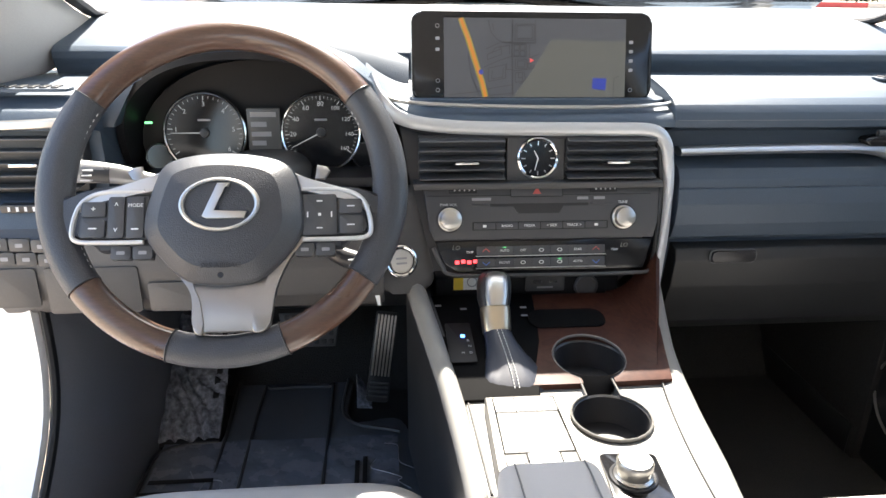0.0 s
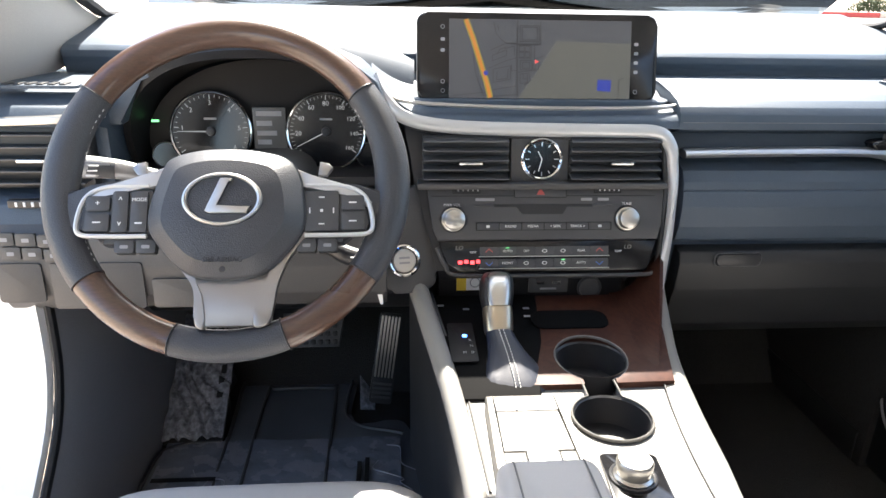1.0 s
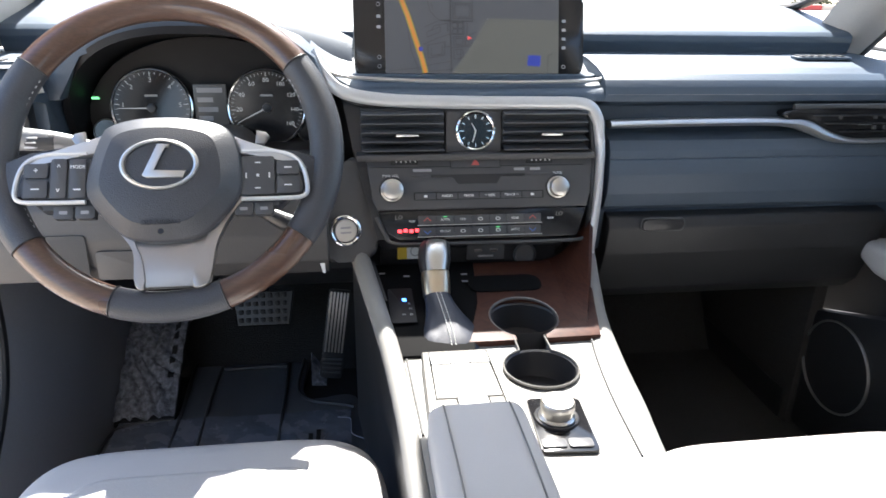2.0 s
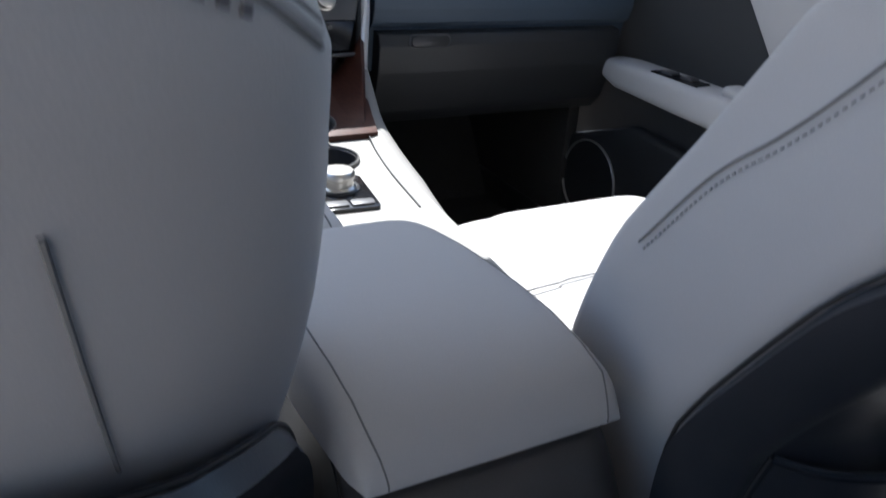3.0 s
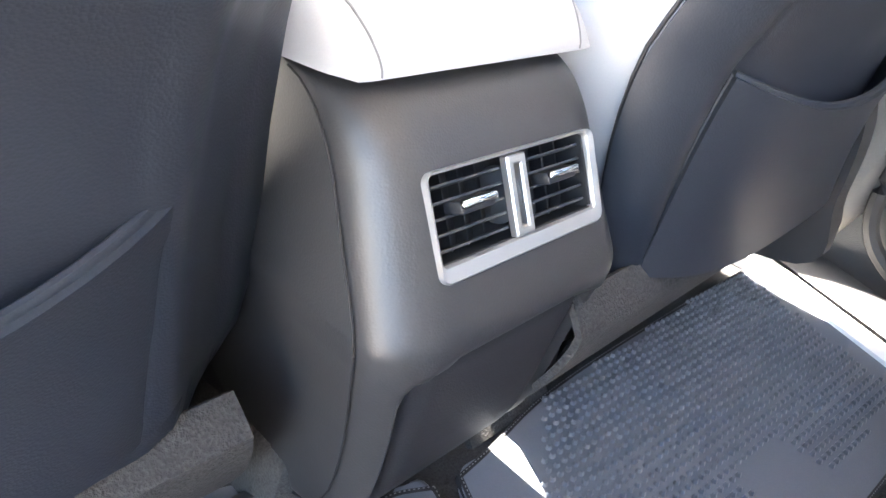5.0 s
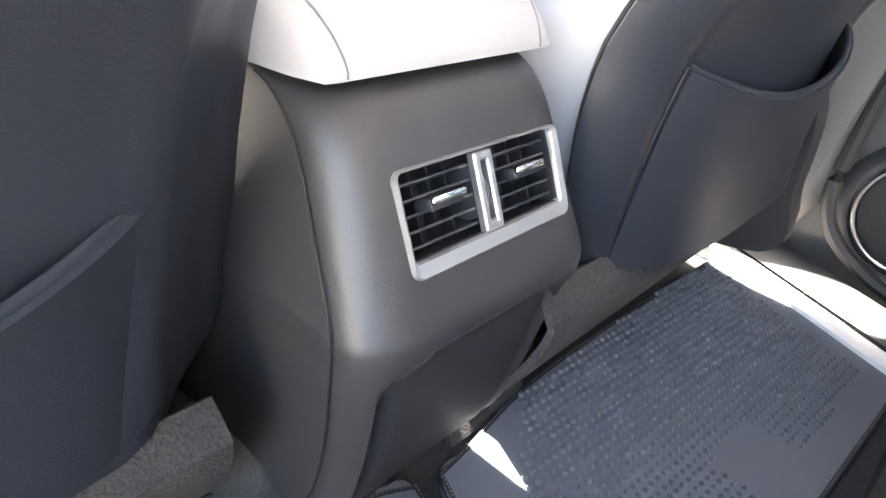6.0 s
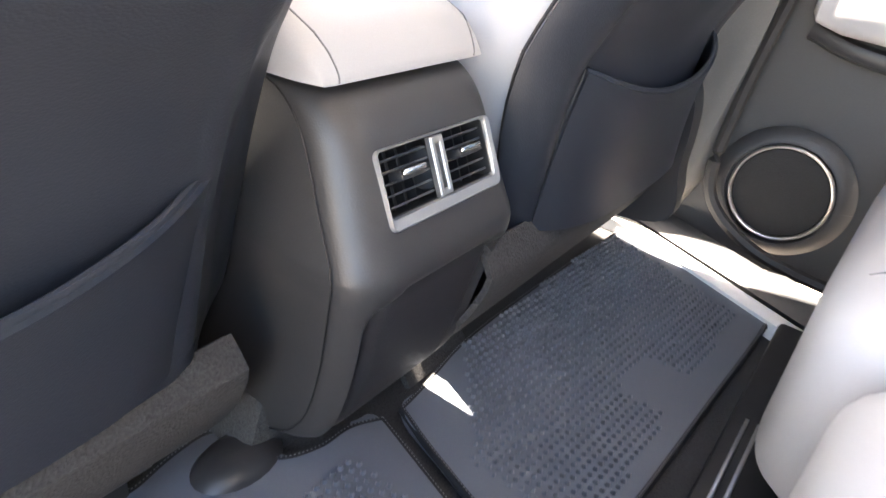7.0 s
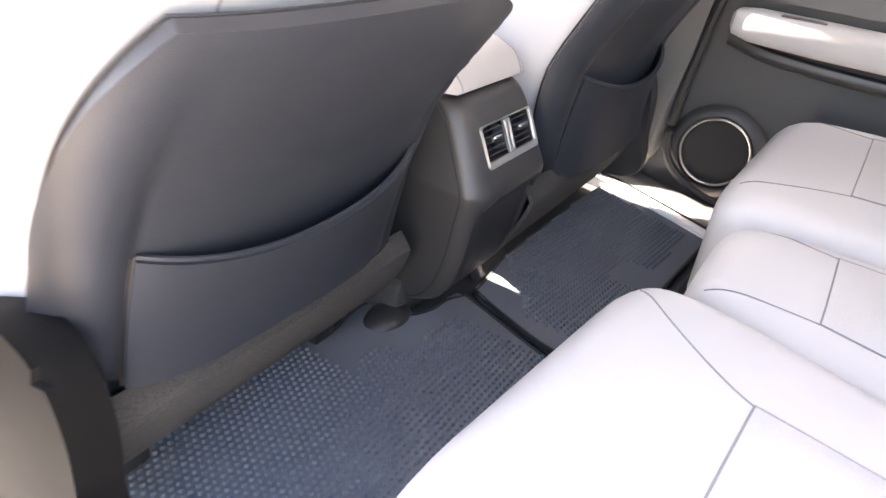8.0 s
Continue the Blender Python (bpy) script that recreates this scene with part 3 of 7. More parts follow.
# ---- gauges ----
cluster = thing("instrument_cluster", (-0.385, 0.87, 0.62), "black instrument cluster with two chrome-ringed dials", "gauge cluster")
part("back", prism([(HX + 0.172 * math.cos(radians(a)), HZ + 0.118 * math.sin(radians(a))) for a in range(-20, 201, 10)], 0.885, 0.90, "y"), PANEL_BLACK, cluster)
part("lower_shelf", box(-0.56, -0.21, 0.80, 0.90, 0.555, 0.570, 0.004), BLACK, cluster)
for name, cx, nums, sweep, needle in (("tachometer", -0.464, "0 1 2 3 4 5 6", (215, -35), 180), ("speedometer", -0.301, "0 20 40 60 80 100 120 140 160", (215, -35), 207)):
    m = plane_at((cx, 0.872, 0.618), (1, 0, 0), (0, 0.18, 1))
    dial = part(name, lathe([(0.0, 0.0), (0.056, 0.0), (0.056, 0.004), (0.0, 0.004)], m, 48), GLOSS, cluster)
    part("bezel", ring(0.056, 0.0048, 0.008, m @ Matrix.Translation((0, 0, 0.004)), 56), CHROME, dial, "thin bright dial ring")
    vals = nums.split()
    ticks = bmesh.new()
    total = (len(vals) - 1) * 5
    for k in range(total + 1):
        a = radians(sweep[0] + (sweep[1] - sweep[0]) * k / total)
        ln = 0.0065 if k % 5 == 0 else 0.0035
        q = m @ Matrix.Rotation(a, 4, "Z") @ Matrix.Translation((0.0515 - ln / 2, 0, 0.0046)) @ Matrix.Diagonal((ln, 0.0011 if k % 5 == 0 else 0.0006, 0.0004, 1))
        bmesh.ops.create_cube(ticks, size=1, matrix=q)
    tagged(part("scale_marks", ticks, DIAL_LIT, dial), kind="stuff")
    for k, v in enumerate(vals):
        if k == 0:
            continue
        a = radians(sweep[0] + (sweep[1] - sweep[0]) * k / (len(vals) - 1))
        part("numeral", writing(v, 0.0095 if len(v) < 3 else 0.0085, m @ Matrix.Translation((0.040 * math.cos(a), 0.040 * math.sin(a), 0.0046))), DIAL_LIT, dial)
    a = radians(needle)
    part("needle", outline([(0.0, 0.0011), (0.047, 0.0004), (0.047, -0.0004), (0.0, -0.0011)], 0.0008, m @ Matrix.Translation((0, 0, 0.0055)) @ Matrix.Rotation(a, 4, "Z")), DIAL_LIT, dial)
    part("hub", lathe([(0.0, 0.004), (0.007, 0.004), (0.006, 0.009), (0.0, 0.0095)], m, 20), BLACK, dial)
    part("caption", outline(rounded(0.018, 0.003, 0.001), 0.0004, m @ Matrix.Translation((0, 0.018, 0.0046))), GREY_INK, dial)
info = part("info_display", box(-0.405, -0.359, 0.872, 0.878, 0.578, 0.652, 0.001), INFO_LIT, cluster, "small dim information display")
for z, w in ((0.644, 0.036), (0.630, 0.022), (0.616, 0.028), (0.603, 0.020)):
    part("text_bar", box(-0.400, -0.400 + w, 0.8712, 0.8722, z - 0.0035, z + 0.0035, 0), GREY_INK, info)
part("lit_row", box(-0.402, -0.362, 0.8712, 0.8722, 0.584, 0.593, 0), DIAL_LIT, info)
for cx in (-0.530, -0.240):
    m = plane_at((cx, 0.868, 0.585), (1, 0, 0), (0, 0.18, 1))
    small = part("small_gauge", lathe([(0.0, 0.0), (0.018, 0.0), (0.018, 0.003), (0.0, 0.003)], m, 28), GLOSS, cluster)
    part("bezel", ring(0.018, 0.0018, 0.004, m @ Matrix.Translation((0, 0, 0.003)), 32), SILVER, small)
part("indicator", box(-0.545, -0.535, 0.868, 0.870, 0.632, 0.635, 0), GREEN_LIT, cluster)

# ---- steering wheel ----
WM = plane_at((-0.377, 0.585, 0.62), (1, 0, 0), (0, 0.525, 0.851))
wheel = thing("steering_wheel", (-0.377, 0.62, 0.60), "walnut and black leather steering wheel with silver lower spoke", "steering wheel")


def rim(a0, a1, extra, n):
    path, rr = [], []
    for i in range(n + 1):
        a = radians(a0 + (a1 - a0) * i / n)
        path.append(WM @ Vector((0.1705 * math.cos(a), 0.1705 * math.sin(a), 0)))
    rings = []
    for i, p in enumerate(path):
        a = radians(a0 + (a1 - a0) * i / n)
        out, up = WM.to_3x3() @ Vector((math.cos(a), math.sin(a), 0)), WM.to_3x3() @ Vector((0, 0, 1))
        side = abs(math.cos(a)) ** 4 * 0.0022
        w = 0.0160 + extra + side
        rings.append([p + out * (w * math.cos(b)) + up * ((0.0150 + extra) * math.sin(b)) for b in [2 * math.pi * j / 16 for j in range(16)]])
    return loft(rings)


for name, a0, a1, mat, extra in (("wood_rim", 36, 146, RIM_WOOD, 0), ("leather_rim", 146, 217, RIM_LEATHER, 0.0006), ("wood_rim", 217, 253, RIM_WOOD, 0),
                                 ("leather_rim", 253, 291, RIM_LEATHER, 0.0006), ("wood_rim", 291, 325, RIM_WOOD, 0), ("leather_rim", 325, 396, RIM_LEATHER, 0.0006)):
    part(name, rim(a0, a1, extra, max(8, (a1 - a0) // 3)), mat, wheel, "satin walnut rim section" if mat is RIM_WOOD else "black leather rim section")
for a in (36, 146, 217, 253, 291, 325):
    r = radians(a)
    c = WM @ Vector((0.1705 * math.cos(r), 0.1705 * math.sin(r), 0))
    part("rim_joint", ring(0.0168, 0.002, 0.0016, plane_at(c, WM.to_3x3() @ Vector((math.cos(r), math.sin(r), 0)), WM.to_3x3() @ Vector((0, 0, 1))), 24), BLACK, wheel)
for a0, a1 in ((149, 214), (328, 393)):
    stitches([WM @ Vector((0.1538 * math.cos(radians(a)), 0.1538 * math.sin(radians(a)), 0.004)) for a in range(a0, a1)], 0.003, 0.004, 0.0006, PALE_THREAD, wheel)


WH = WM @ Matrix.Translation((0.003, -0.030, 0))


# airbag cover, built up in rings from the rim of the pad to its raised middle
hub_shape = [(-66, 36), (-56, 50), (-30, 58), (0, 60), (30, 58), (60, 50), (74, 32), (80, -2), (78, -26), (60, -52), (36, -72), (0, -77), (-34, -72), (-58, -52), (-76, -26), (-76, 0)]


def hub_ring(s, h, dx=0, dy=0):
    k = len(hub_shape)
    pts = []
    p = [Vector((a, b, 0)) for a, b in hub_shape]
    for i in range(64):
        q = i / 64 * k
        j, u = int(q), q - int(q)
        a, b, c, d = p[(j - 1) % k], p[j % k], p[(j + 1) % k], p[(j + 2) % k]
        v = 0.5 * ((2 * b) + (c - a) * u + (2 * a - 5 * b + 4 * c - d) * u * u + (3 * b - a - 3 * c + d) * u ** 3)
        pts.append(WH @ Vector((v.x / 1000 * s + dx, (v.y + 15) / 1000 * s - 0.015 + dy, h)))
    return pts


part("airbag_cover", loft([hub_ring(0.94, 0.0), hub_ring(1.0, 0.012), hub_ring(0.985, 0.023), hub_ring(0.96, 0.0265), hub_ring(0.77, 0.0395), hub_ring(0.75, 0.0405), hub_ring(0.73, 0.0408),
                           hub_ring(0.55, 0.0440), hub_ring(0.3, 0.0448), hub_ring(0.05, 0.0450)]), RIM_LEATHER, wheel, "grained black airbag cover", 16)
em = WH @ Matrix.Translation((0.001, 0.000, 0.0452))
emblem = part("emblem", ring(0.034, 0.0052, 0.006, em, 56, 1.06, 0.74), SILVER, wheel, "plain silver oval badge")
part("slanted_bar", outline([(-0.016, -0.012), (-0.002, 0.021), (0.010, 0.021), (0.0085, 0.0175), (0.005, 0.0175), (-0.006, -0.0075), (0.027, -0.0075), (0.024, -0.0145), (-0.012, -0.0145)], 0.003, em, 0.0008), SILVER, emblem)
part("print", writing("SRS AIRBAG", 0.0072, WM @ Matrix.Translation((0.006, -0.090, 0.0433))), BLACK, wheel)
part("airbag_mark", lathe([(0, 0), (0.003, 0), (0.003, 0.0004), (0, 0.0004)], WM @ Matrix.Translation((0.006, -0.099, 0.0425)), 12), BLACK, wheel)
# spokes
for s in (-1, 1):
    part("side_spoke", outline([(s * x, y) for x, y in ((0.060, 0.026), (0.100, 0.024), (0.135, 0.012), (0.160, 0.010), (0.160, -0.030), (0.140, -0.026), (0.120, -0.046), (0.066, -0.046))][::s],
                                    0.016, WM @ Matrix.Translation((0, -0.022, -0.004)), 0.004), RIM_LEATHER, wheel)
    part("upper_horn", outline([(s * x, y) for x, y in ((0.055, 0.046), (0.080, 0.034), (0.118, 0.023), (0.146, 0.004), (0.140, 0.000), (0.120, 0.014), (0.060, 0.020))][::s], 0.010, WH @ Matrix.Translation((0, 0, 0.010)), 0.004),
         SILVER_PAINT, wheel, "pale silver spoke shoulder")
    pod = part("switch_pod", outline([(s * x, y) for x, y in ((0.074, 0.017), (0.118, 0.016), (0.137, 0.006), (0.143, -0.018), (0.140, -0.026), (0.074, -0.028))][::s], 0.006, WH @ Matrix.Translation((0, 0, 0.0125)), 0.0015), KEY, wheel)
    edge = [WH @ Vector((s * x, y, 0.019)) for x, y in ((0.078, 0.021), (0.118, 0.020), (0.139, 0.009), (0.1465, -0.016), (0.142, -0.029), (0.115, -0.031), (0.078, -0.031))]
    part("pod_trim", tube(smooth_path(edge, 40), 0.0025, 0.003, 8, up=WM.to_3x3() @ Vector((0, 0, 1))), SILVER_PAINT, wheel, "silver trim round the switches")
    for x0, x1, y0, y1 in ((0.078, 0.094, -0.027, 0.015), (0.097, 0.112, -0.027, 0.015), (0.115, 0.138, -0.005, 0.010), (0.115, 0.138, -0.026, -0.008)):
        if s > 0 and x0 in (0.078, 0.097):
            if x0 == 0.097:
                continue
            x1 = 0.112
        key = part("key", outline(rounded(x1 - x0, y1 - y0, 0.002), 0.003, WH @ Matrix.Translation((s * (x0 + x1) / 2, (y0 + y1) / 2, 0.0185)), 0.0006), KEY, pod)
        cx, cy = s * (x0 + x1) / 2, (y0 + y1) / 2
        marks = ((0, 0.012, 0.007, 0.0016), (0, -0.012, 0.007, 0.0016)) if s < 0 and x1 < 0.113 else ((0, 0, 0.008, 0.0014),)
        if s > 0 and x0 == 0.078:
            marks = ((-0.012, 0, 0.0014, 0.006), (0.012, 0, 0.0014, 0.006), (0, 0.014, 0.006, 0.0014), (0, -0.014, 0.006, 0.0014), (0, 0, 0.003, 0.003))
        for mx, my, w, h in marks:
            word = "" if s > 0 else "MODE" if x0 == 0.078 and my > 0 else "+" if y1 == 0.010 else ("^" if my > 0 else "v") if x0 == 0.097 else ""
            if word:
                part("print", writing(word, 0.0052 if len(word) > 1 else 0.0085, WH @ Matrix.Translation((cx + mx, cy + my, 0.0217))), WHITE_INK, key)
                continue
            part("mark", outline(rounded(w, h, 0.0005), 0.0003, WH @ Matrix.Translation((cx + mx, cy + my, 0.0216))), WHITE_INK, key)
    for x0, x1 in ((0.070, 0.089), (0.091, 0.110)):
        key = part("lower_key", outline(rounded(x1 - x0, 0.013, 0.002), 0.010, WH @ Matrix.Translation((s * (x0 + x1) / 2, -0.041, 0.006)), 0.001), KEY, wheel)
        part("mark", outline(rounded(0.008, 0.0035, 0.0008), 0.0003, WH @ Matrix.Translation((s * (x0 + x1) / 2, -0.041, 0.0161))), GREY_INK, key)
    arm = [(-0.0690, -0.056), (-0.0520, -0.079), (-0.0390, -0.097), (-0.0300, -0.110), (-0.0268, -0.122), (-0.0255, -0.150), (-0.0155, -0.152), (-0.0190, -0.123), (-0.0250, -0.108), (-0.0320, -0.090), (-0.0600, -0.056)]
    if s > 0:
        arm = [(0.0860, -0.055), (0.0664, -0.0825), (0.0565, -0.104), (0.0530, -0.118), (0.0505, -0.135), (0.0460, -0.150), (0.0315, -0.152), (0.0345, -0.127), (0.0430, -0.108), (0.0500, -0.090), (0.0770, -0.055)][::-1]
    part("spoke_arm", outline(arm, 0.011, WM @ Matrix.Translation((0, 0, 0.0065)), 0.0028, 40, 3), SPOKE, wheel, "satin silver spoke arm")
    part("shift_paddle", outline([(s * x, y) for x, y in ((0.092, 0.032), (0.102, 0.030), (0.106, 0.025), (0.100, 0.016), (0.090, 0.016))][::s], 0.006, WM @ Matrix.Translation((0, -0.004, -0.020)), 0.002), SILVER_DULL, wheel, "silver shift paddle behind the rim")
part("lower_spoke", outline([(-0.034, -0.098), (-0.0265, -0.109), (-0.0205, -0.123), (-0.0170, -0.152), (0.0330, -0.152), (0.0355, -0.127), (0.0440, -0.110), (0.052, -0.098)], 0.010, WM @ Matrix.Translation((0, 0, 0.0052)), 0.002), SPOKE, wheel, "brushed silver lower spoke")

# column stalks
for name, pts, label in (("light_stalk", [(-0.42, 0.69, 0.585), (-0.48, 0.68, 0.600), (-0.52, 0.672, 0.612), (-0.565, 0.665, 0.618)], "grey light stalk with white symbols"),
                         ("wiper_stalk", [(-0.335, 0.69, 0.545), (-0.295, 0.67, 0.525), (-0.268, 0.655, 0.513), (-0.235, 0.645, 0.503)], "black cruise stalk with white lettering bars")):
    st = thing(name, pts[0], label, "stalk")
    part("lever", tube(smooth_path(pts, 16), lambda u: 0.006 + 0.006 * u, lambda u: 0.007 + 0.007 * u, 12), SILVER_DULL if name == "light_stalk" else BLACK, st)
    a, b = Vector(pts[-2]), Vector(pts[-1])
    part("grip", tube([a.lerp(b, 0.1), a.lerp(b, 0.4), b, b + (b - a) * 0.35], lambda u: 0.0115 if u < 0.9 else 0.009, None, 14), KEY if name == "light_stalk" else BLACK, st)
    for k in range(3):
        c = a.lerp(b, 0.5 + 0.05 * k) + Vector((0, -0.0140, 0.006 - 0.006 * k))
        part("print_bar", box(c.x - 0.0055, c.x + 0.0055, c.y - 0.0003, c.y + 0.0006, c.z - 0.0007, c.z + 0.0007, 0), WHITE_INK, st)

# ---- display screen on the dash ----
SM = plane_at((0.003, 0.868, 0.726), (1, 0, 0), (0, 0.028, 0.114))
screen = thing("display_screen", (0.003, 0.88, 0.66), "wide gloss black touch display showing a road map", "screen")
part("housing", outline(rounded(0.346, 0.122, 0.014, 8), 0.020, SM @ Matrix.Translation((0, 0, -0.020)), 0.004, seg=3), GLOSS, screen)
part("back_shell", outline(rounded(0.30, 0.10, 0.02), 0.03, SM @ Matrix.Translation((0, 0, -0.05)), 0.0), BLACK, screen)
part("silver_edge", frame_ring(0.3475, 0.1235, 0.0145, 0.0015, 0.004, SM @ Matrix.Translation((0, 0, -0.012))), SILVER, screen, "thin silver edge")
MX0, MX1, MY0, MY1 = -0.128, 0.134, -0.057, 0.052
mp = part("map_view", outline([(MX0, MY0), (MX1, MY0), (MX1, MY1), (MX0, MY1)], 0.0006, SM), MAP_LAND, screen, "grey map picture")


def on_map(u, v):
    return MX0 + (MX1 - MX0) * u, MY0 + (MY1 - MY0) * v


def map_line(pts, w, mat, name="street", h=0.0009):
    bm = bmesh.new()
    q = [Vector((*on_map(*p), h)) for p in pts]
    for a, b in zip(q, q[1:]):
        d = (b - a).normalized()
        s = Vector((-d.y, d.x, 0)) * w / 2
        bm.faces.new([bm.verts.new(SM @ v) for v in (a - s, b - s, b + s, a + s)])
    return part(name, bm, mat, mp)


part("field", outline([on_map(*p) for p in ((0.585, 0.735), (0.999, 0.715), (0.999, 0.001), (0.376, 0.001), (0.48, 0.33))], 0.0008, SM), MAP_FIELD, mp)
way = [(0.09, 0.995), (0.13, 0.75), (0.17, 0.45), (0.205, 0.20), (0.225, 0.005)]
map_line(way, 0.0085, MAP_EDGE, "motorway_edge", 0.0010)
map_line(way, 0.0045, MAP_ROAD, "motorway", 0.0013)
def block(u0, u1, v0, v1, lean=0.0):
    """The outline of a plot, leaning with the street grid."""
    return [(u0, v0), (u1, v0 + lean), (u1, v1 + lean), (u0, v1), (u0, v0)]


map_line([(0.372, 0.995), (0.369, 0.60), (0.374, 0.02)], 0.0015, MAP_LINE)
map_line([(0.31, 0.70), (0.37, 0.690), (0.497, 0.690)], 0.0014, MAP_LINE)
for pts in (block(0.385, 0.490, 0.725, 0.925), block(0.396, 0.479, 0.745, 0.905), [(0.497, 0.98), (0.497, 0.69)], [(0.24, 0.97), (0.255, 0.82), (0.285, 0.74), (0.31, 0.70), (0.365, 0.70)], [(0.262, 0.93), (0.27, 0.85)],
            block(0.381, 0.408, 0.60, 0.665), block(0.414, 0.440, 0.60, 0.665), block(0.381, 0.408, 0.525, 0.588), block(0.414, 0.440, 0.525, 0.588), [(0.376, 0.675), (0.447, 0.675), (0.447, 0.515), (0.376, 0.515)],
            [(0.465, 0.67), (0.465, 0.50), (0.52, 0.55)], [(0.492, 0.47), (0.488, 0.36)], block(0.388, 0.452, 0.365, 0.485), block(0.400, 0.440, 0.385, 0.462), block(0.457, 0.474, 0.375, 0.435),
            [(0.376, 0.335), (0.485, 0.365)], block(0.388, 0.428, 0.19, 0.31, 0.01), [(0.405, 0.31), (0.405, 0.25), (0.428, 0.25)], [(0.435, 0.33), (0.445, 0.22), (0.41, 0.17)],
            [(0.215, 0.38), (0.30, 0.47), (0.37, 0.52)], block(0.235, 0.312, 0.475, 0.545, 0.07), [(0.225, 0.61), (0.30, 0.69)], [(0.30, 0.63), (0.355, 0.665), (0.355, 0.55)], [(0.26, 0.56), (0.275, 0.62), (0.31, 0.65)],
            block(0.24, 0.335, 0.20, 0.37, 0.045), [(0.262, 0.34), (0.258, 0.235), (0.318, 0.255), (0.322, 0.375)], [(0.34, 0.43), (0.34, 0.35), (0.37, 0.355)], [(0.18, 0.07), (0.27, 0.12), (0.374, 0.16)], [(0.02, 0.03), (0.18, 0.07)],
            [(0.13, 0.55), (0.145, 0.30), (0.19, 0.02)], [(0.22, 0.02), (0.374, 0.05)], [(0.935, 0.0), (0.938, 0.245), (0.965, 0.27)]):
    map_line(pts, 0.0009, MAP_LINE)
cx, cy = on_map(0.48, 0.47)
part("position_marker", outline([(cx - 0.003, cy - 0.003), (cx + 0.003, cy), (cx - 0.003, cy + 0.003)], 0.0012, SM), MAP_RED, mp)
cx, cy = on_map(0.855, 0.17)
part("blue_square", outline([(cx - 0.0105, cy - 0.007), (cx + 0.0095, cy - 0.0085), (cx + 0.0105, cy + 0.0075), (cx - 0.0095, cy + 0.0085)], 0.0011, SM), MAP_BLUE, mp)
cx, cy = on_map(0.2, 0.32)
part("road_shield", lathe([(0, 0.0012), (0.0035, 0.0012), (0.0035, 0.0016), (0, 0.0016)], SM @ Matrix.Translation((cx, cy, 0)), 14), MAP_BLUE, mp)
for x, ys in ((-0.137, (0.041, 0.024, 0.009, -0.034, -0.047)), (0.142, (0.020, 0.007, -0.006, -0.019, -0.047))):
    for y in ys:
        part("icon", ring(0.0026, 0.0009, 0.0006, SM @ Matrix.Translation((x, y, 0.0006)), 16) if abs(y) > 0.03 else outline(rounded(0.006, 0.0045, 0.001), 0.0004, SM @ Matrix.Translation((x, y, 0.0002))), GREY_INK, screen)
# tray that the display stands in, and the pads beside it
def centre_pad(u, v):
    y, z = lerp([(0, 1.0, 0.700), (0.2, 0.95, 0.694), (0.45, 0.88, 0.668), (0.65, 0.84, 0.662), (0.85, 0.812, 0.654), (0.95, 0.803, 0.645), (1.0, 0.803, 0.637)], v)
    x = -0.235 + 0.435 * u
    rise = max(0.0, (-0.165 - x) / 0.07) ** 1.6
    return x, y + 0.025 * rise, z + 0.050 * rise * (0.6 + 0.4 * v)


part("centre_pad", sheet(lambda u, v: centre_pad(u, v), 40, 24, -0.02), DASH, dash)
part("display_tray", outline(rounded(0.372, 0.075, 0.03, 8), 0.012, Matrix.Translation((0.012, 0.872, 0.658)), 0.003), DASH, dash)
part("tray_lip", tube(smooth_path([(-0.226, 0.842, 0.705), (-0.215, 0.828, 0.684), (-0.175, 0.820, 0.669), (0.0, 0.816, 0.663), (0.17, 0.822, 0.664), (0.205, 0.84, 0.670), (0.214, 0.875, 0.678)], 50), 0.0035, 0.003, 8), SILVER, dash, "thin bright tray lip")

# ---- centre stack ----
stack = thing("centre_stack", (0, 0.80, 0.42), "black centre stack with vents, clock, radio and climate keys", "centre stack")
part("stack_body", loft([[(x0, y, z) for x0, y in ((-w, yf), (w, yf), (w, 0.99), (-w, 0.99))] for z, w, yf in ((0.40, 0.135, 0.80), (0.445, 0.145, 0.758), (0.50, 0.158, 0.772), (0.56, 0.175, 0.795), (0.640, 0.19, 0.82))]), BLACK, stack)
trim_path = [(-0.228, 0.835, 0.700), (-0.213, 0.815, 0.672), (-0.185, 0.802, 0.650), (-0.12, 0.797, 0.640), (0.0, 0.795, 0.637), (0.10, 0.795, 0.636), (0.160, 0.794, 0.634), (0.180, 0.792, 0.618), (0.186, 0.788, 0.59),
             (0.189, 0.78, 0.55), (0.186, 0.768, 0.49), (0.178, 0.755, 0.42), (0.172, 0.74, 0.375)]
part("silver_surround", tube(smooth_path(trim_path, 90), 0.0065, 0.0095, 10), SILVER_PAINT, stack, "satin silver surround bar")
# Black bar that draws the surround's shadow along its inner edge.
part("surround_shadow_bar", tube(smooth_path([(x * 0.965 - 0.002, y + 0.004, z - 0.010 if i < 7 else z) for i, (x, y, z) in enumerate(trim_path)], 80), 0.004, 0.004, 8), BLACK, stack)
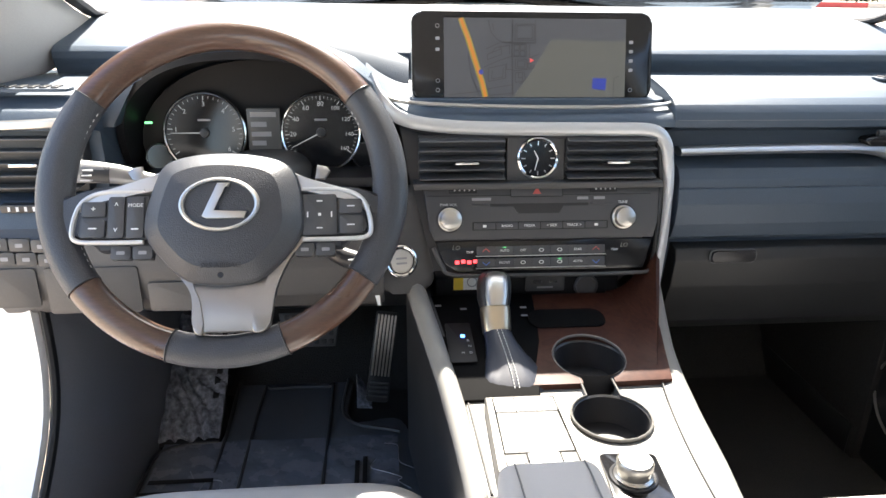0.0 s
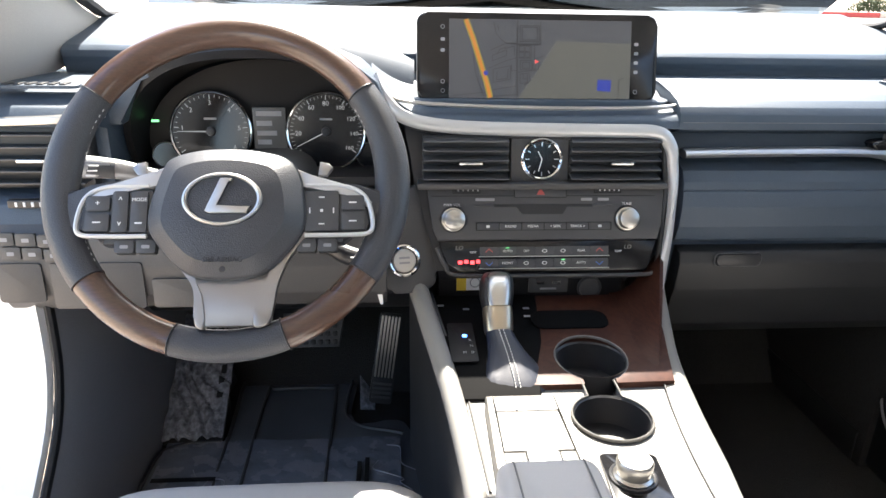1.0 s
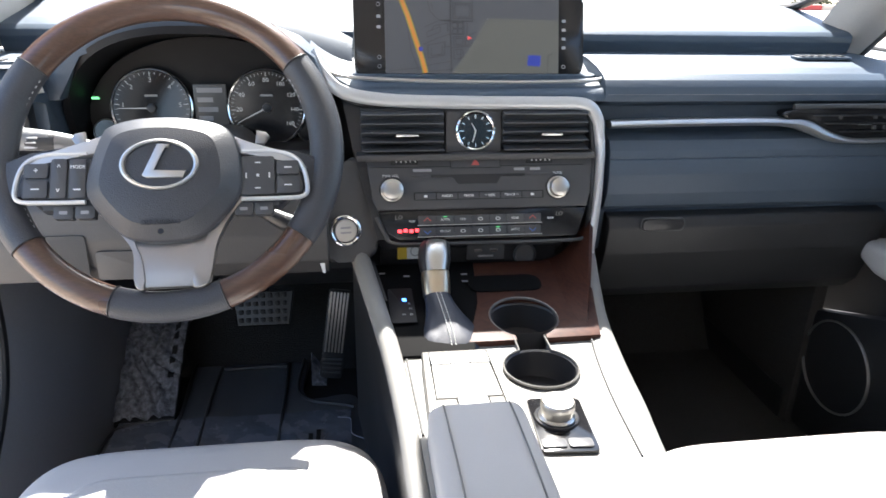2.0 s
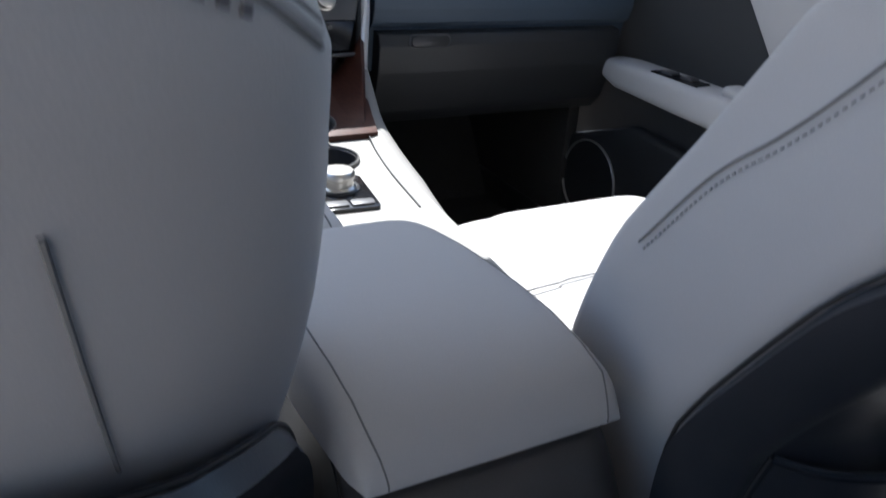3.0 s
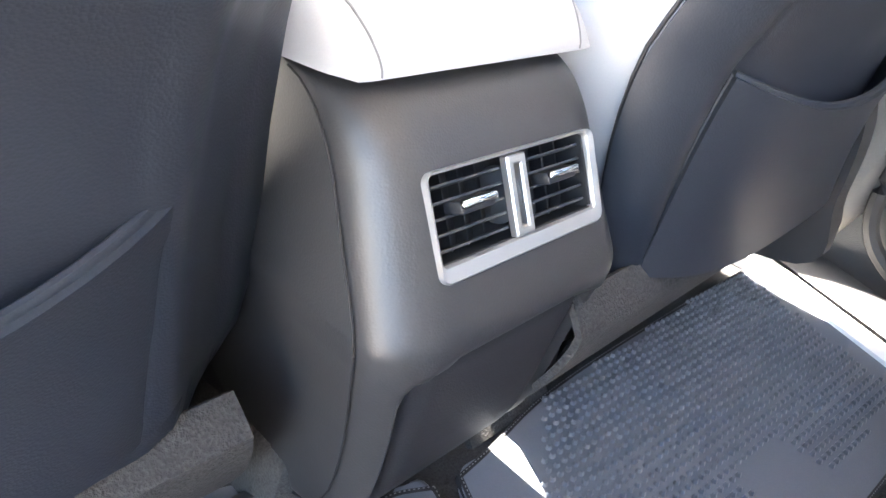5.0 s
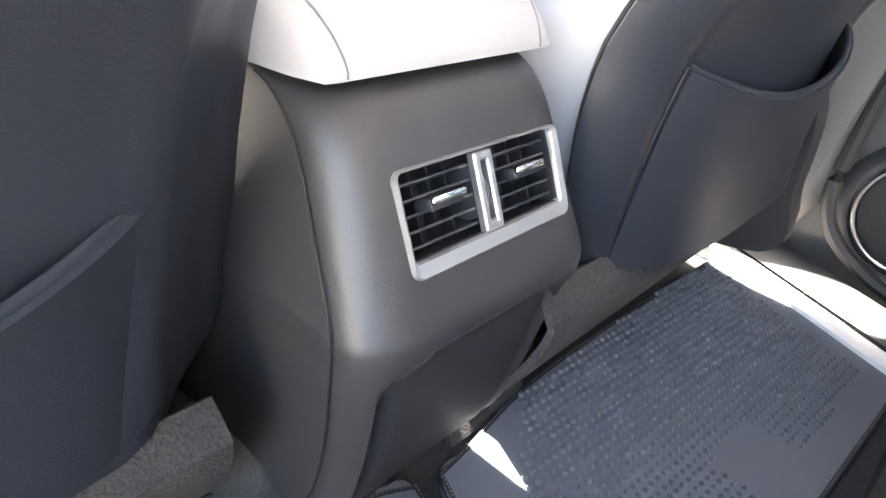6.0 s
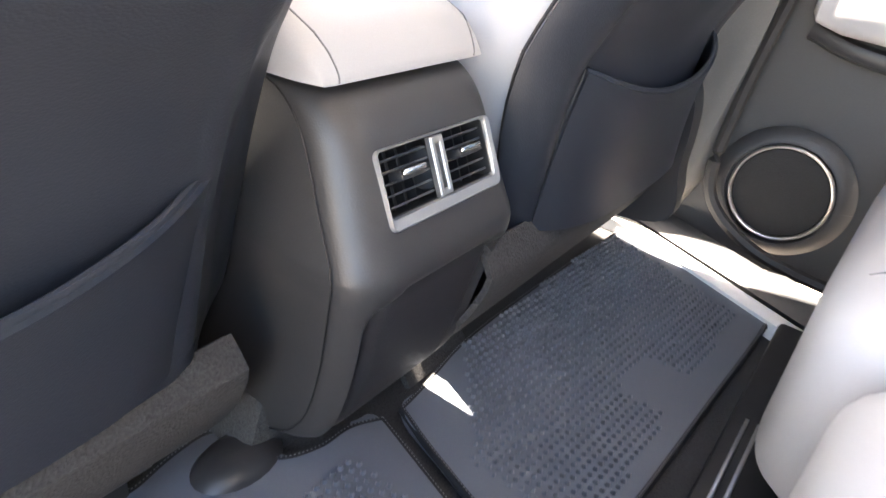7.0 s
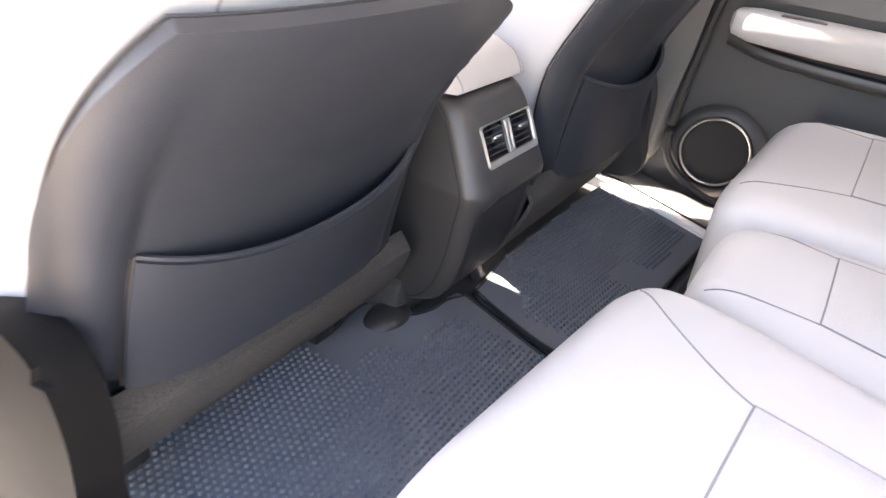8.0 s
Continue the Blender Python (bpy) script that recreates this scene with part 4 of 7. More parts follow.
for x0, x1, tabx in ((-0.165, -0.046, -0.100), (0.040, 0.168, 0.110)):
    v = part("air_vent", box(x0, x1, 0.795, 0.80, 0.568, 0.629, 0.001), BLACK, stack)
    for k in range(5):
        z = 0.574 + 0.0125 * k
        part("slat", moved(box(x0 + 0.001, x1 - 0.001, -0.011, 0.011, -0.0011, 0.0011, 0.0008), Matrix.Translation((0, 0.786 + 0.002 * k, z)) @ Matrix.Rotation(radians(12), 4, "X")), KEY, v)
    part("tab", box(tabx - 0.016, tabx + 0.016, 0.772, 0.784, 0.593, 0.5965, 0.001), CHROME, v, "bright vent tab")
part("stack_crossbar", box(-0.172, 0.178, 0.772, 0.80, 0.558, 0.567, 0.002), DARK_DASH, stack)
CM = plane_at((0.0, 0.793, 0.5965), (1, 0, 0), (0, 0.2, 1))
part("clock_panel", outline(rounded(0.080, 0.070, 0.003), 0.012, CM @ Matrix.Translation((-0.002, 0, -0.012)), 0.0015), DARK_DASH, stack)
clock = thing("clock", (0.0, 0.79, 0.597), "round analogue clock with silver bezel and black face", "clock")
part("face", lathe([(0, 0), (0.0255, 0), (0.0255, 0.004), (0, 0.004)], CM, 40), GLOSS, clock)
part("bezel", ring(0.0270, 0.0058, 0.010, CM @ Matrix.Translation((0, 0, 0.003)), 48), CHROME, clock, "polished silver bezel")
for k in range(12):
    ln = 0.006 if k % 3 == 0 else 0.0045
    bm = bmesh.new()
    bmesh.ops.create_cube(bm, size=1, matrix=CM @ Matrix.Rotation(radians(30 * k), 4, "Z") @ Matrix.Translation((0.0205, 0, 0.0045)) @ Matrix.Diagonal((ln, 0.0016, 0.0008, 1)))
    part("hour_mark", bm, CHROME, clock)
for a, ln in ((118, 0.012), (255, 0.017)):
    part("hand", outline([(0, 0.0008), (ln, 0.0004), (ln, -0.0004), (0, -0.0008)], 0.0006, CM @ Matrix.Translation((0, 0, 0.0055)) @ Matrix.Rotation(radians(a), 4, "Z")), WHITE_INK, clock)

# radio face, leaning back
RM = plane_at((0.004, 0.770, 0.507), (1, 0, 0), (0, 0.30, 1))
radio = thing("radio_unit", (0.004, 0.77, 0.507), "dark grey radio and climate panel with two silver knobs", "radio")
part("face", outline([(-0.163, 0.056), (0.174, 0.056), (0.170, 0.0), (0.165, -0.020), (-0.148, -0.020), (-0.155, -0.005)], 0.010, RM @ Matrix.Translation((0, 0, -0.010)), 0.001), KEY, radio)
part("climate_face", outline([(-0.147, -0.022), (0.163, -0.022), (0.150, -0.064), (-0.118, -0.064), (-0.135, -0.052)], 0.010, RM @ Matrix.Translation((0, 0, -0.009)), 0.001), GLOSS, radio, "gloss black climate panel")
part("lower_rail", tube(smooth_path([RM @ Vector(p) for p in ((-0.150, -0.030, 0), (-0.138, -0.055, 0.0), (-0.118, -0.069, 0), (0, -0.071, 0), (0.137, -0.071, 0), (0.166, -0.068, -0.006))], 40), 0.003, 0.003, 8), DARK_DASH, radio)
for x in (-0.1265, 0.1205):
    kn = part("knob", lathe([(0, 0), (0.0165, 0), (0.0165, 0.003), (0.0145, 0.004), (0.0135, 0.014), (0.0115, 0.0155), (0, 0.0158)], RM @ Matrix.Translation((x, 0.009, 0)), 36), BRUSHED, radio, "brushed silver knob")
    part("knob_ring", ring(0.0175, 0.003, 0.003, RM @ Matrix.Translation((x, 0.009, 0)), 36), BLACK, kn)
for txt, x, y, s in (("PWR·VOL", -0.128, 0.029, 0.0055), ("TUNE", 0.120, 0.030, 0.0055)):
    part("print", writing(txt, s, RM @ Matrix.Translation((x, y, 0.0003))), WHITE_INK, radio)
part("disc_slot", outline([(-0.070, 0.030), (0.070, 0.030), (0.070, 0.026), (0.034, 0.026), (0.028, 0.016), (-0.030, 0.016), (-0.038, 0.026), (-0.070, 0.026)], 0.0006, RM), BLACK, radio)
part("slot_lip", outline([(-0.098, 0.030), (-0.074, 0.031), (-0.072, 0.027), (-0.094, 0.027)], 0.002, RM, 0.0005), KEY, radio)
part("slot_lip", outline([(0.074, 0.031), (0.110, 0.030), (0.104, 0.027), (0.072, 0.027)], 0.002, RM, 0.0005), KEY, radio)
part("key_row_gap", outline(rounded(0.1935, 0.0115, 0.001), 0.0006, RM @ Matrix.Translation((0.0015, -0.001, 0))), RUBBER, radio)
part("hazard_gap", outline(rounded(0.0745, 0.0172, 0.001), 0.0006, RM @ Matrix.Translation((-0.004, 0.0475, 0))), RUBBER, radio)
for x in (-0.108, 0.092):
    part("wheel_gap", outline(rounded(0.039, 0.0112, 0.001), 0.0006, RM @ Matrix.Translation((x, 0.0505, 0))), RUBBER, radio)
part("face_groove", outline(rounded(0.318, 0.0010, 0.0004), 0.0006, RM @ Matrix.Translation((0.0015, 0.0415, 0))), RUBBER, radio)
hz = part("hazard_switch", outline(rounded(0.072, 0.015, 0.001), 0.002, RM @ Matrix.Translation((-0.004, 0.0475, 0)), 0.0006), KEY, radio)
part("hazard_triangle", outline([(-0.006, -0.0045), (0.006, -0.0045), (0, 0.0055)], 0.0004, RM @ Matrix.Translation((-0.004, 0.0475, 0.002))), RED_INK, hz)
for x in (-0.108, 0.092):
    tw = part("thumb_wheel", outline(rounded(0.036, 0.0085, 0.001), 0.002, RM @ Matrix.Translation((x, 0.0505, 0)), 0.0006), BLACK, radio)
    for k in range(5):
        part("tick", outline(rounded(0.0018, 0.005, 0.0004), 0.0005, RM @ Matrix.Translation((x - 0.0115 + 0.0068 * k, 0.0505, 0.002))), WHITE_INK, tw)
for x, w in ((-0.082, 0.027), (0.062, 0.016), (0.086, 0.016)):
    part("maker_mark_bar", outline(rounded(w, 0.004, 0.001), 0.0003, RM @ Matrix.Translation((x, 0.0365, 0))), GREY_INK, radio)
for k, txt in enumerate(("", "RADIO", "MEDIA", "< SEEK", "TRACK >", "")):
    x = -0.078 + 0.0318 * k
    key = part("radio_key", outline(rounded(0.0300, 0.0092, 0.0008), 0.002, RM @ Matrix.Translation((x, -0.001, 0)), 0.0006), KEY, radio)
    if txt:
        part("print", writing(txt, 0.0052, RM @ Matrix.Translation((x, -0.001, 0.0023))), WHITE_INK, key)
    else:
        part("print", outline(rounded(0.005, 0.0035, 0.0008), 0.0003, RM @ Matrix.Translation((x, -0.001, 0.002))), WHITE_INK, key)
for row, y in ((0, -0.0355), (1, -0.0525)):
    for k in range(7):
        x = -0.0765 + 0.0262 * k
        key = part("climate_key", outline(rounded(0.0256, 0.012, 0.0008), 0.0025, RM @ Matrix.Translation((x, y, 0)), 0.0006), KEY, radio)
        txt = (("", "AUTO", "OFF", "", "", "REAR", ""), ("", "FRONT", "", "", "", "AUTO", ""))[row][k]
        hi = RM @ Matrix.Translation((x, y, 0.0027))
        if k in (0, 6):
            s = 1 if row == 0 else -1
            part("arrow", outline([(-0.005, -0.002 * s), (0, 0.0025 * s), (0.005, -0.002 * s), (0.005, -0.0005 * s), (0, 0.004 * s), (-0.005, -0.0005 * s)][::s], 0.0004, hi), RED_INK if row == 0 else BLUE_INK, key)
        elif txt:
            part("print", writing(txt, 0.0048, hi), WHITE_INK, key)
        else:
            part("symbol", ring(0.0024, 0.001, 0.0005, hi, 14, 1.3, 0.9), WHITE_INK, key)
        if (row, k) in ((0, 1), (1, 4)):
            part("indicator", outline(rounded(0.005, 0.0012, 0.0003), 0.0004, RM @ Matrix.Translation((x, y + 0.0045, 0.0026))), GREEN_LIT, key)
    part("key_rail", outline(rounded(0.186, 0.0012, 0.0004), 0.003, RM @ Matrix.Translation((0.002, y - 0.0075, 0.0))), SILVER, radio)
for x in (-0.118, 0.122):
    part("digits", writing("LO", 0.0085, RM @ Matrix.Translation((x, -0.031, 0.0015)) @ Matrix(((1, 0.2, 0, 0), (0, 1, 0, 0), (0, 0, 1, 0), (0, 0, 0, 1)))), SEG_LIT, radio)
part("print", writing("TEMP", 0.0042, RM @ Matrix.Translation((-0.099, -0.037, 0.0015))), WHITE_INK, radio)
part("print", writing("TEMP", 0.0042, RM @ Matrix.Translation((0.108, -0.037, 0.0015))), WHITE_INK, radio)
for k in range(4):
    part("red_lamp", outline(rounded(0.006, 0.005, 0.001), 0.0005, RM @ Matrix.Translation((-0.117 + 0.0085 * k, -0.051 + 0.001 * (k % 2), 0.0012))), RED_LIT, radio)

# start button in its pod
STM = plane_at((-0.191, 0.760, 0.460), (1, 0.15, 0), (0, 0.35, 1))
pod = part("start_pod", outline([(-0.045, 0.06), (0.0, 0.095), (0.03, 0.10), (0.040, 0.02), (0.046, -0.030), (0.02, -0.045), (-0.03, -0.04), (-0.045, 0)], 0.05, STM @ Matrix.Translation((0, 0, -0.052)), 0.006, 48), DARK_DASH, stack)
start = thing("start_button", (-0.191, 0.755, 0.46), "round silver engine start button with bright ring", "button")
part("ring", ring(0.0205, 0.006, 0.008, STM, 40), CHROME, start, "polished ring")
part("button", lathe([(0, -0.002), (0.0165, -0.002), (0.0165, 0.003), (0.015, 0.0045), (0.006, 0.004), (0, 0.0038)], STM, 36), BRUSHED, start)
for y in (0.004, -0.003):
    part("print_bar", outline(rounded(0.015, 0.0028, 0.0008), 0.0004, STM @ Matrix.Translation((0, y, 0.0045))), GREY_INK, start)
tag = part("hanging_tag", sheet(lambda u, v: (-0.250 + 0.024 * u * (1 - 0.85 * v) + 0.026 * v, 0.735 - 0.01 * v, 0.505 - 0.095 * v), 3, 6, 0.0006), WHITE_INK, None)
tagged(tag, "white paper tag hanging below the column", "tag")

# ---- centre console ----
console = thing("centre_console", (0, 0.4, 0.05), "centre console with pale leather rails, walnut panel and charcoal rear end", "console")
part("core", loft([[(x0, y, z) for x0, z in ((-w, 0.0), (w, 0.0), (w2, top), (-w2, top))] for y, w, w2, top in
                   ((0.07, 0.078, 0.082, 0.30), (0.25, 0.095, 0.10, 0.32), (0.45, 0.105, 0.105, 0.33), (0.60, 0.115, 0.125, 0.335), (0.80, 0.13, 0.155, 0.36), (0.98, 0.14, 0.165, 0.38))]), BLACK, console)


def deck_z(y):
    return 0.366 + max(0.0, y - 0.55) * 0.14


WELLS = ((0.037, 0.508, 0.045), (0.043, 0.621, 0.046))


def wells():
    return [lathe([(0, -0.1), (r, -0.1), (r, 0.1), (0, 0.1)], Matrix.Translation((cx, cy, 0.37)), 40) for cx, cy, r in WELLS] + [box(0.022, 0.062, 0.53, 0.60, 0.30, 0.45, 0)]


part("deck", carved(prism([(-0.117, 0.225), (0.02, 0.225), (0.055, 0.10), (0.103, 0.10), (0.108, 0.225), (0.120, 0.585), (-0.03, 0.585), (-0.04, 0.553), (-0.123, 0.553)], 0.336, 0.366, "z"), wells()), DECK_LEATHER, console, "pale console deck")
part("shift_panel", outline([(-0.132, 0.551), (-0.034, 0.551), (-0.030, 0.60), (-0.010, 0.66), (0.0, 0.78), (-0.152, 0.78)], 0.02, Matrix.Translation((0, 0, 0.352)) @ Matrix.Translation((0, 0.56, 0)) @ Matrix.Rotation(radians(7), 4, "X") @ Matrix.Translation((0, -0.56, 0)), 0.002), SHIELD, console, "black shifter panel")
part("wood_panel", carved(outline([(-0.040, 0.572), (0.02, 0.572), (0.134, 0.574), (0.146, 0.63), (0.158, 0.68), (0.168, 0.74), (0.170, 0.775), (0.0, 0.775), (-0.012, 0.66)], 0.02, Matrix.Translation((0, 0, 0.353)) @ Matrix.Translation((0, 0.56, 0)) @ Matrix.Rotation(radians(7), 4, "X") @ Matrix.Translation((0, -0.56, 0)), 0.0015), wells()),
     WOOD, console, "matte walnut veneer panel")
part("wood_cheek", sheet(lambda u, v: (0.085 + 0.027 * v + (0.040 + 0.028 * v) * u, 0.600 + 0.176 * v, 0.372 + 0.024 * v + 0.003 + (0.070 * v ** 1.2 + 0.004) * u ** 2.2), 14, 16, 0.006), WOOD, console)
slot_m = Matrix.Translation((0.035, 0.705, 0.3905)) @ Matrix.Rotation(radians(8), 4, "X")
# Flat near-black plate; its colour stands for the shade inside the phone slot.
part("phone_slot_shade", outline(rounded(0.106, 0.042, 0.016), 0.003, slot_m, 0.001), SHIELD, console)
# socket panel under the radio
part("socket_panel", moved(outline(rounded(0.27, 0.072, 0.006), 0.02, bev=0.002), plane_at((-0.005, 0.800, 0.412), (1, 0, 0), (0, 0.05, 1))), PANEL_BLACK, console)
UM = plane_at((0.020, 0.7795, 0.413), (1, 0, 0), (0, 0.05, 1))
usb = part("usb_panel", outline(rounded(0.058, 0.024, 0.002), 0.003, UM, 0.0008), KEY, console)
for x in (-0.012, 0.012):
    part("usb_port", outline(rounded(0.012, 0.0045, 0.0005), 0.0005, UM @ Matrix.Translation((x, 0.003, 0.0028))), CHROME, usb)
part("print_bar", outline(rounded(0.024, 0.003, 0.0006), 0.0004, UM @ Matrix.Translation((0, -0.006, 0.0028))), GREY_INK, usb)
part("power_socket", lathe([(0, -0.001), (0.018, -0.001), (0.018, 0.003), (0.0155, 0.005), (0.0145, 0.002), (0, 0.002)], UM @ Matrix.Translation((0.062, -0.006, 0)), 28), KEY, console)
lab = thing("warning_label", (-0.095, 0.78, 0.418), "small white and yellow warning sticker under the radio", "label")
part("sticker", outline(rounded(0.040, 0.024, 0.001), 0.0006, plane_at((-0.095, 0.7775, 0.418), (1, 0, 0), (0, 0.05, 1))), WHITE_INK, lab)
part("yellow_field", outline([(-0.020, -0.012), (-0.006, -0.012), (-0.006, 0.012), (-0.020, 0.012)], 0.0009, plane_at((-0.095, 0.7775, 0.418), (1, 0, 0), (0, 0.05, 1))), YELLOW_INK, lab)
part("ring_mark", ring(0.007, 0.0016, 0.0008, plane_at((-0.088, 0.7768, 0.418), (1, 0, 0), (0, 0.05, 1)), 20), GREY_INK, lab)

# cup holders: two joined wells with bright rims
cups = thing("cup_holder", (0.042, 0.56, 0.32), "double cup holder with champagne rim and dark wells", "cup holder")
for cx, cy, r in WELLS:
    cz = deck_z(cy) + 0.003
    part("well", lathe([(0, -0.066), (r - 0.002, -0.066), (r - 0.0005, -0.004), (r - 0.0005, 0.0), (r - 0.003, -0.002), (r - 0.006, -0.05), (r - 0.012, -0.058), (0, -0.058)], Matrix.Translation((cx, cy, cz)), 40), BLACK, cups)
part("neck", box(0.023, 0.061, 0.546, 0.584, 0.300, 0.322, 0.004), BLACK, cups)
rim_pts = []
for cx, cy, r, a0, a1 in ((*WELLS[0], 112, 418), (*WELLS[1], -69, 239)):
    for k in range(25):
        a = radians(a0 + (a1 - a0) * k / 24)
        rim_pts.append((cx + r * math.cos(a), cy + r * math.sin(a), deck_z(cy + r * math.sin(a)) + 0.0035))
part("rim", tube(rim_pts, 0.0015, 0.0022, 8, True), DECK_TRIM, cups, "thin champagne rim round both wells")

# selector dial on its black pad
dial_pad = thing("selector_dial", (0.035, 0.40, 0.37), "silver rotary drive selector on a gloss black pad", "dial")
PM = Matrix.Translation((0.028, 0.396, 0.3672)) @ Matrix.Rotation(radians(-4), 4, "Z")
part("pad", outline(rounded(0.058, 0.092, 0.005), 0.003, PM, 0.001), GLOSS, dial_pad)
part("knob", lathe([(0, 0), (0.0195, 0), (0.0195, 0.003), (0.0165, 0.005), (0.0160, 0.012), (0.0180, 0.0135), (0.0180, 0.019), (0.0160, 0.0215), (0, 0.022)], PM @ Matrix.Translation((-0.003, 0.010, 0.003)), 40), BRUSHED, dial_pad, "knurled silver knob")
part("skirt", ring(0.0215, 0.005, 0.006, PM @ Matrix.Translation((-0.003, 0.010, 0.003)), 36), BLACK, dial_pad)
for x in (-0.015, 0.012):
    part("key", outline(rounded(0.024, 0.013, 0.002), 0.002, PM @ Matrix.Translation((x, -0.034, 0.003)), 0.0006), KEY, dial_pad)

# storage lid ahead of the armrest
lidb = thing("storage_lid", (-0.06, 0.46, 0.38), "pale storage lid with split front keys beside the cup holders", "lid")
part("tray_frame", carved(outline([(-0.110, 0.395), (-0.016, 0.395), (-0.019, 0.534), (-0.104, 0.534)], 0.033, Matrix.Translation((0, 0, 0.352)), 0.004), [prism([(-0.1010, 0.390), (-0.0245, 0.390), (-0.0260, 0.5290), (-0.0970, 0.5290)], 0.372, 0.42, "z")]), DECK_TRIM, lidb)
part("gap_plate", outline([(-0.1008, 0.397), (-0.0247, 0.397), (-0.0262, 0.5288), (-0.0968, 0.5288)], 0.002, Matrix.Translation((0, 0, 0.3722))), RUBBER, lidb)
part("panel", outline([(-0.0982, 0.4325), (-0.0268, 0.4325), (-0.0282, 0.4995), (-0.0958, 0.4995)], 0.0115, Matrix.Translation((0, 0, 0.3740)), 0.001), DECK_LEATHER, lidb, "pale sliding panel")
for k in range(3):
    part("front_key", box(-0.0955 + 0.0230 * k, -0.0732 + 0.0230 * k, 0.5030, 0.5275, 0.374, 0.3855, 0.001), SILVER_PAINT, lidb)
part("rear_key", box(-0.076, -0.044, 0.404, 0.4300, 0.374, 0.3865, 0.001), SILVER_PAINT, lidb)
for x0, x1 in ((-0.0995, -0.0775), (-0.0425, -0.0262)):
    part("rear_bar", box(x0, x1, 0.404, 0.4300, 0.374, 0.3855, 0.001), DECK_TRIM, lidb)


def cushion(x0, x1, y0, y1, z0, z1, r, crown=0.004, nu=28, nv=28, p=5.0):
    """A soft block: rounded plan, swollen top."""
    rings = []
    cx, cy, hx, hy = (x0 + x1) / 2, (y0 + y1) / 2, (x1 - x0) / 2, (y1 - y0) / 2
    k = 48

    def rr(inset, z):
        out = []
        for i in range(k):
            a = 2 * math.pi * i / k
            c, s = math.cos(a), math.sin(a)
            out.append(Vector((cx + (hx - inset) * math.copysign(abs(c) ** (2 / p), c), cy + (hy - inset) * math.copysign(abs(s) ** (2 / p), s), z)))
        return out
    rings.append(rr(r * 0.3, z0))
    rings.append(rr(0, z0 + r * 0.4))
    rings.append(rr(0, z1 - r))
    for j in range(1, 7):
        a = radians(15 * j)
        rings.append(rr(r * (1 - math.cos(a)), z1 - r + r * math.sin(a)))
    for s in (0.75, 0.5, 0.25, 0.05):
        q = rr(r, z1 + crown * (1 - s * s))
        rings.append([Vector((cx + (v.x - cx) * s, cy + (v.y - cy) * s, v.z)) for v in q])
    return loft(rings)


arm = thing("armrest", (-0.01, 0.2, 0.36), "pale grey leather armrest in two pads with stitched seams", "armrest")
part("front_pad", cushion(-0.114, -0.014, 0.240, 0.402, 0.345, 0.404, 0.014, p=9), LEATHER, arm)
LID_TOP = [(0.012, 0.350), (0.014, 0.356), (0.020, 0.367), (0.030, 0.379), (0.050, 0.391), (0.080, 0.4010), (0.120, 0.4075), (0.17, 0.4105), (0.22, 0.4105), (0.236, 0.4085), (0.243, 0.402), (0.246, 0.39)]
LID_SIDES = [(0.012, -0.084, 0.096), (0.030, -0.091, 0.101), (0.10, -0.101, 0.089), (0.19, -0.111, 0.070), (0.246, -0.115, 0.053)]


def on_lid(q, y, proud=0.0):
    """A point on the lid's top; q runs from -1 on one side to 1 on the other."""
    top = lerp(LID_TOP, y)[0]
    left, right = lerp(LID_SIDES, y)
    z = 0.346 + (top - 0.346) * max(0.0, 1 - abs(q) ** 5) ** 0.22
    return Vector(((left + right) / 2 + (right - left) / 2 * q, y, z + proud))


lid_rows = []
for y in [0.012, 0.013, 0.015, 0.018, 0.022, 0.027, 0.034, 0.042, 0.052, 0.065, 0.08, 0.10, 0.12, 0.145, 0.17, 0.195, 0.22, 0.23, 0.237, 0.241, 0.244, 0.246]:
    qs = [math.copysign(1 - (1 - abs(k / 20)) ** 2.2, k) for k in range(-20, 21)]
    lid_rows.append([on_lid(q, y) for q in qs] + [Vector((on_lid(q, y).x, y, 0.3455)) for q in (0.9, 0.4, -0.4, -0.9)])
part("lid", loft(lid_rows), LEATHER, arm, "pale leather armrest lid", 60)
for q in (-0.85, 0.88):
    part("seam", tube([Vector((on_lid(q, 0.012).x, 0.0118, 0.3465))] + [on_lid(q, 0.0121 + 0.231 * (k / 60) ** 1.5, 0.0001) for k in range(61)], 0.0007, 0.0006, 6), SEAM, arm)
for x in (-0.097, -0.030):
    part("seam", tube(smooth_path([(x, 0.398, 0.3985), (x, 0.385, 0.4050), (x, 0.32, 0.4066), (x, 0.26, 0.4050), (x, 0.246, 0.400)], 24), 0.0009, 0.0009, 6), SEAM, arm)
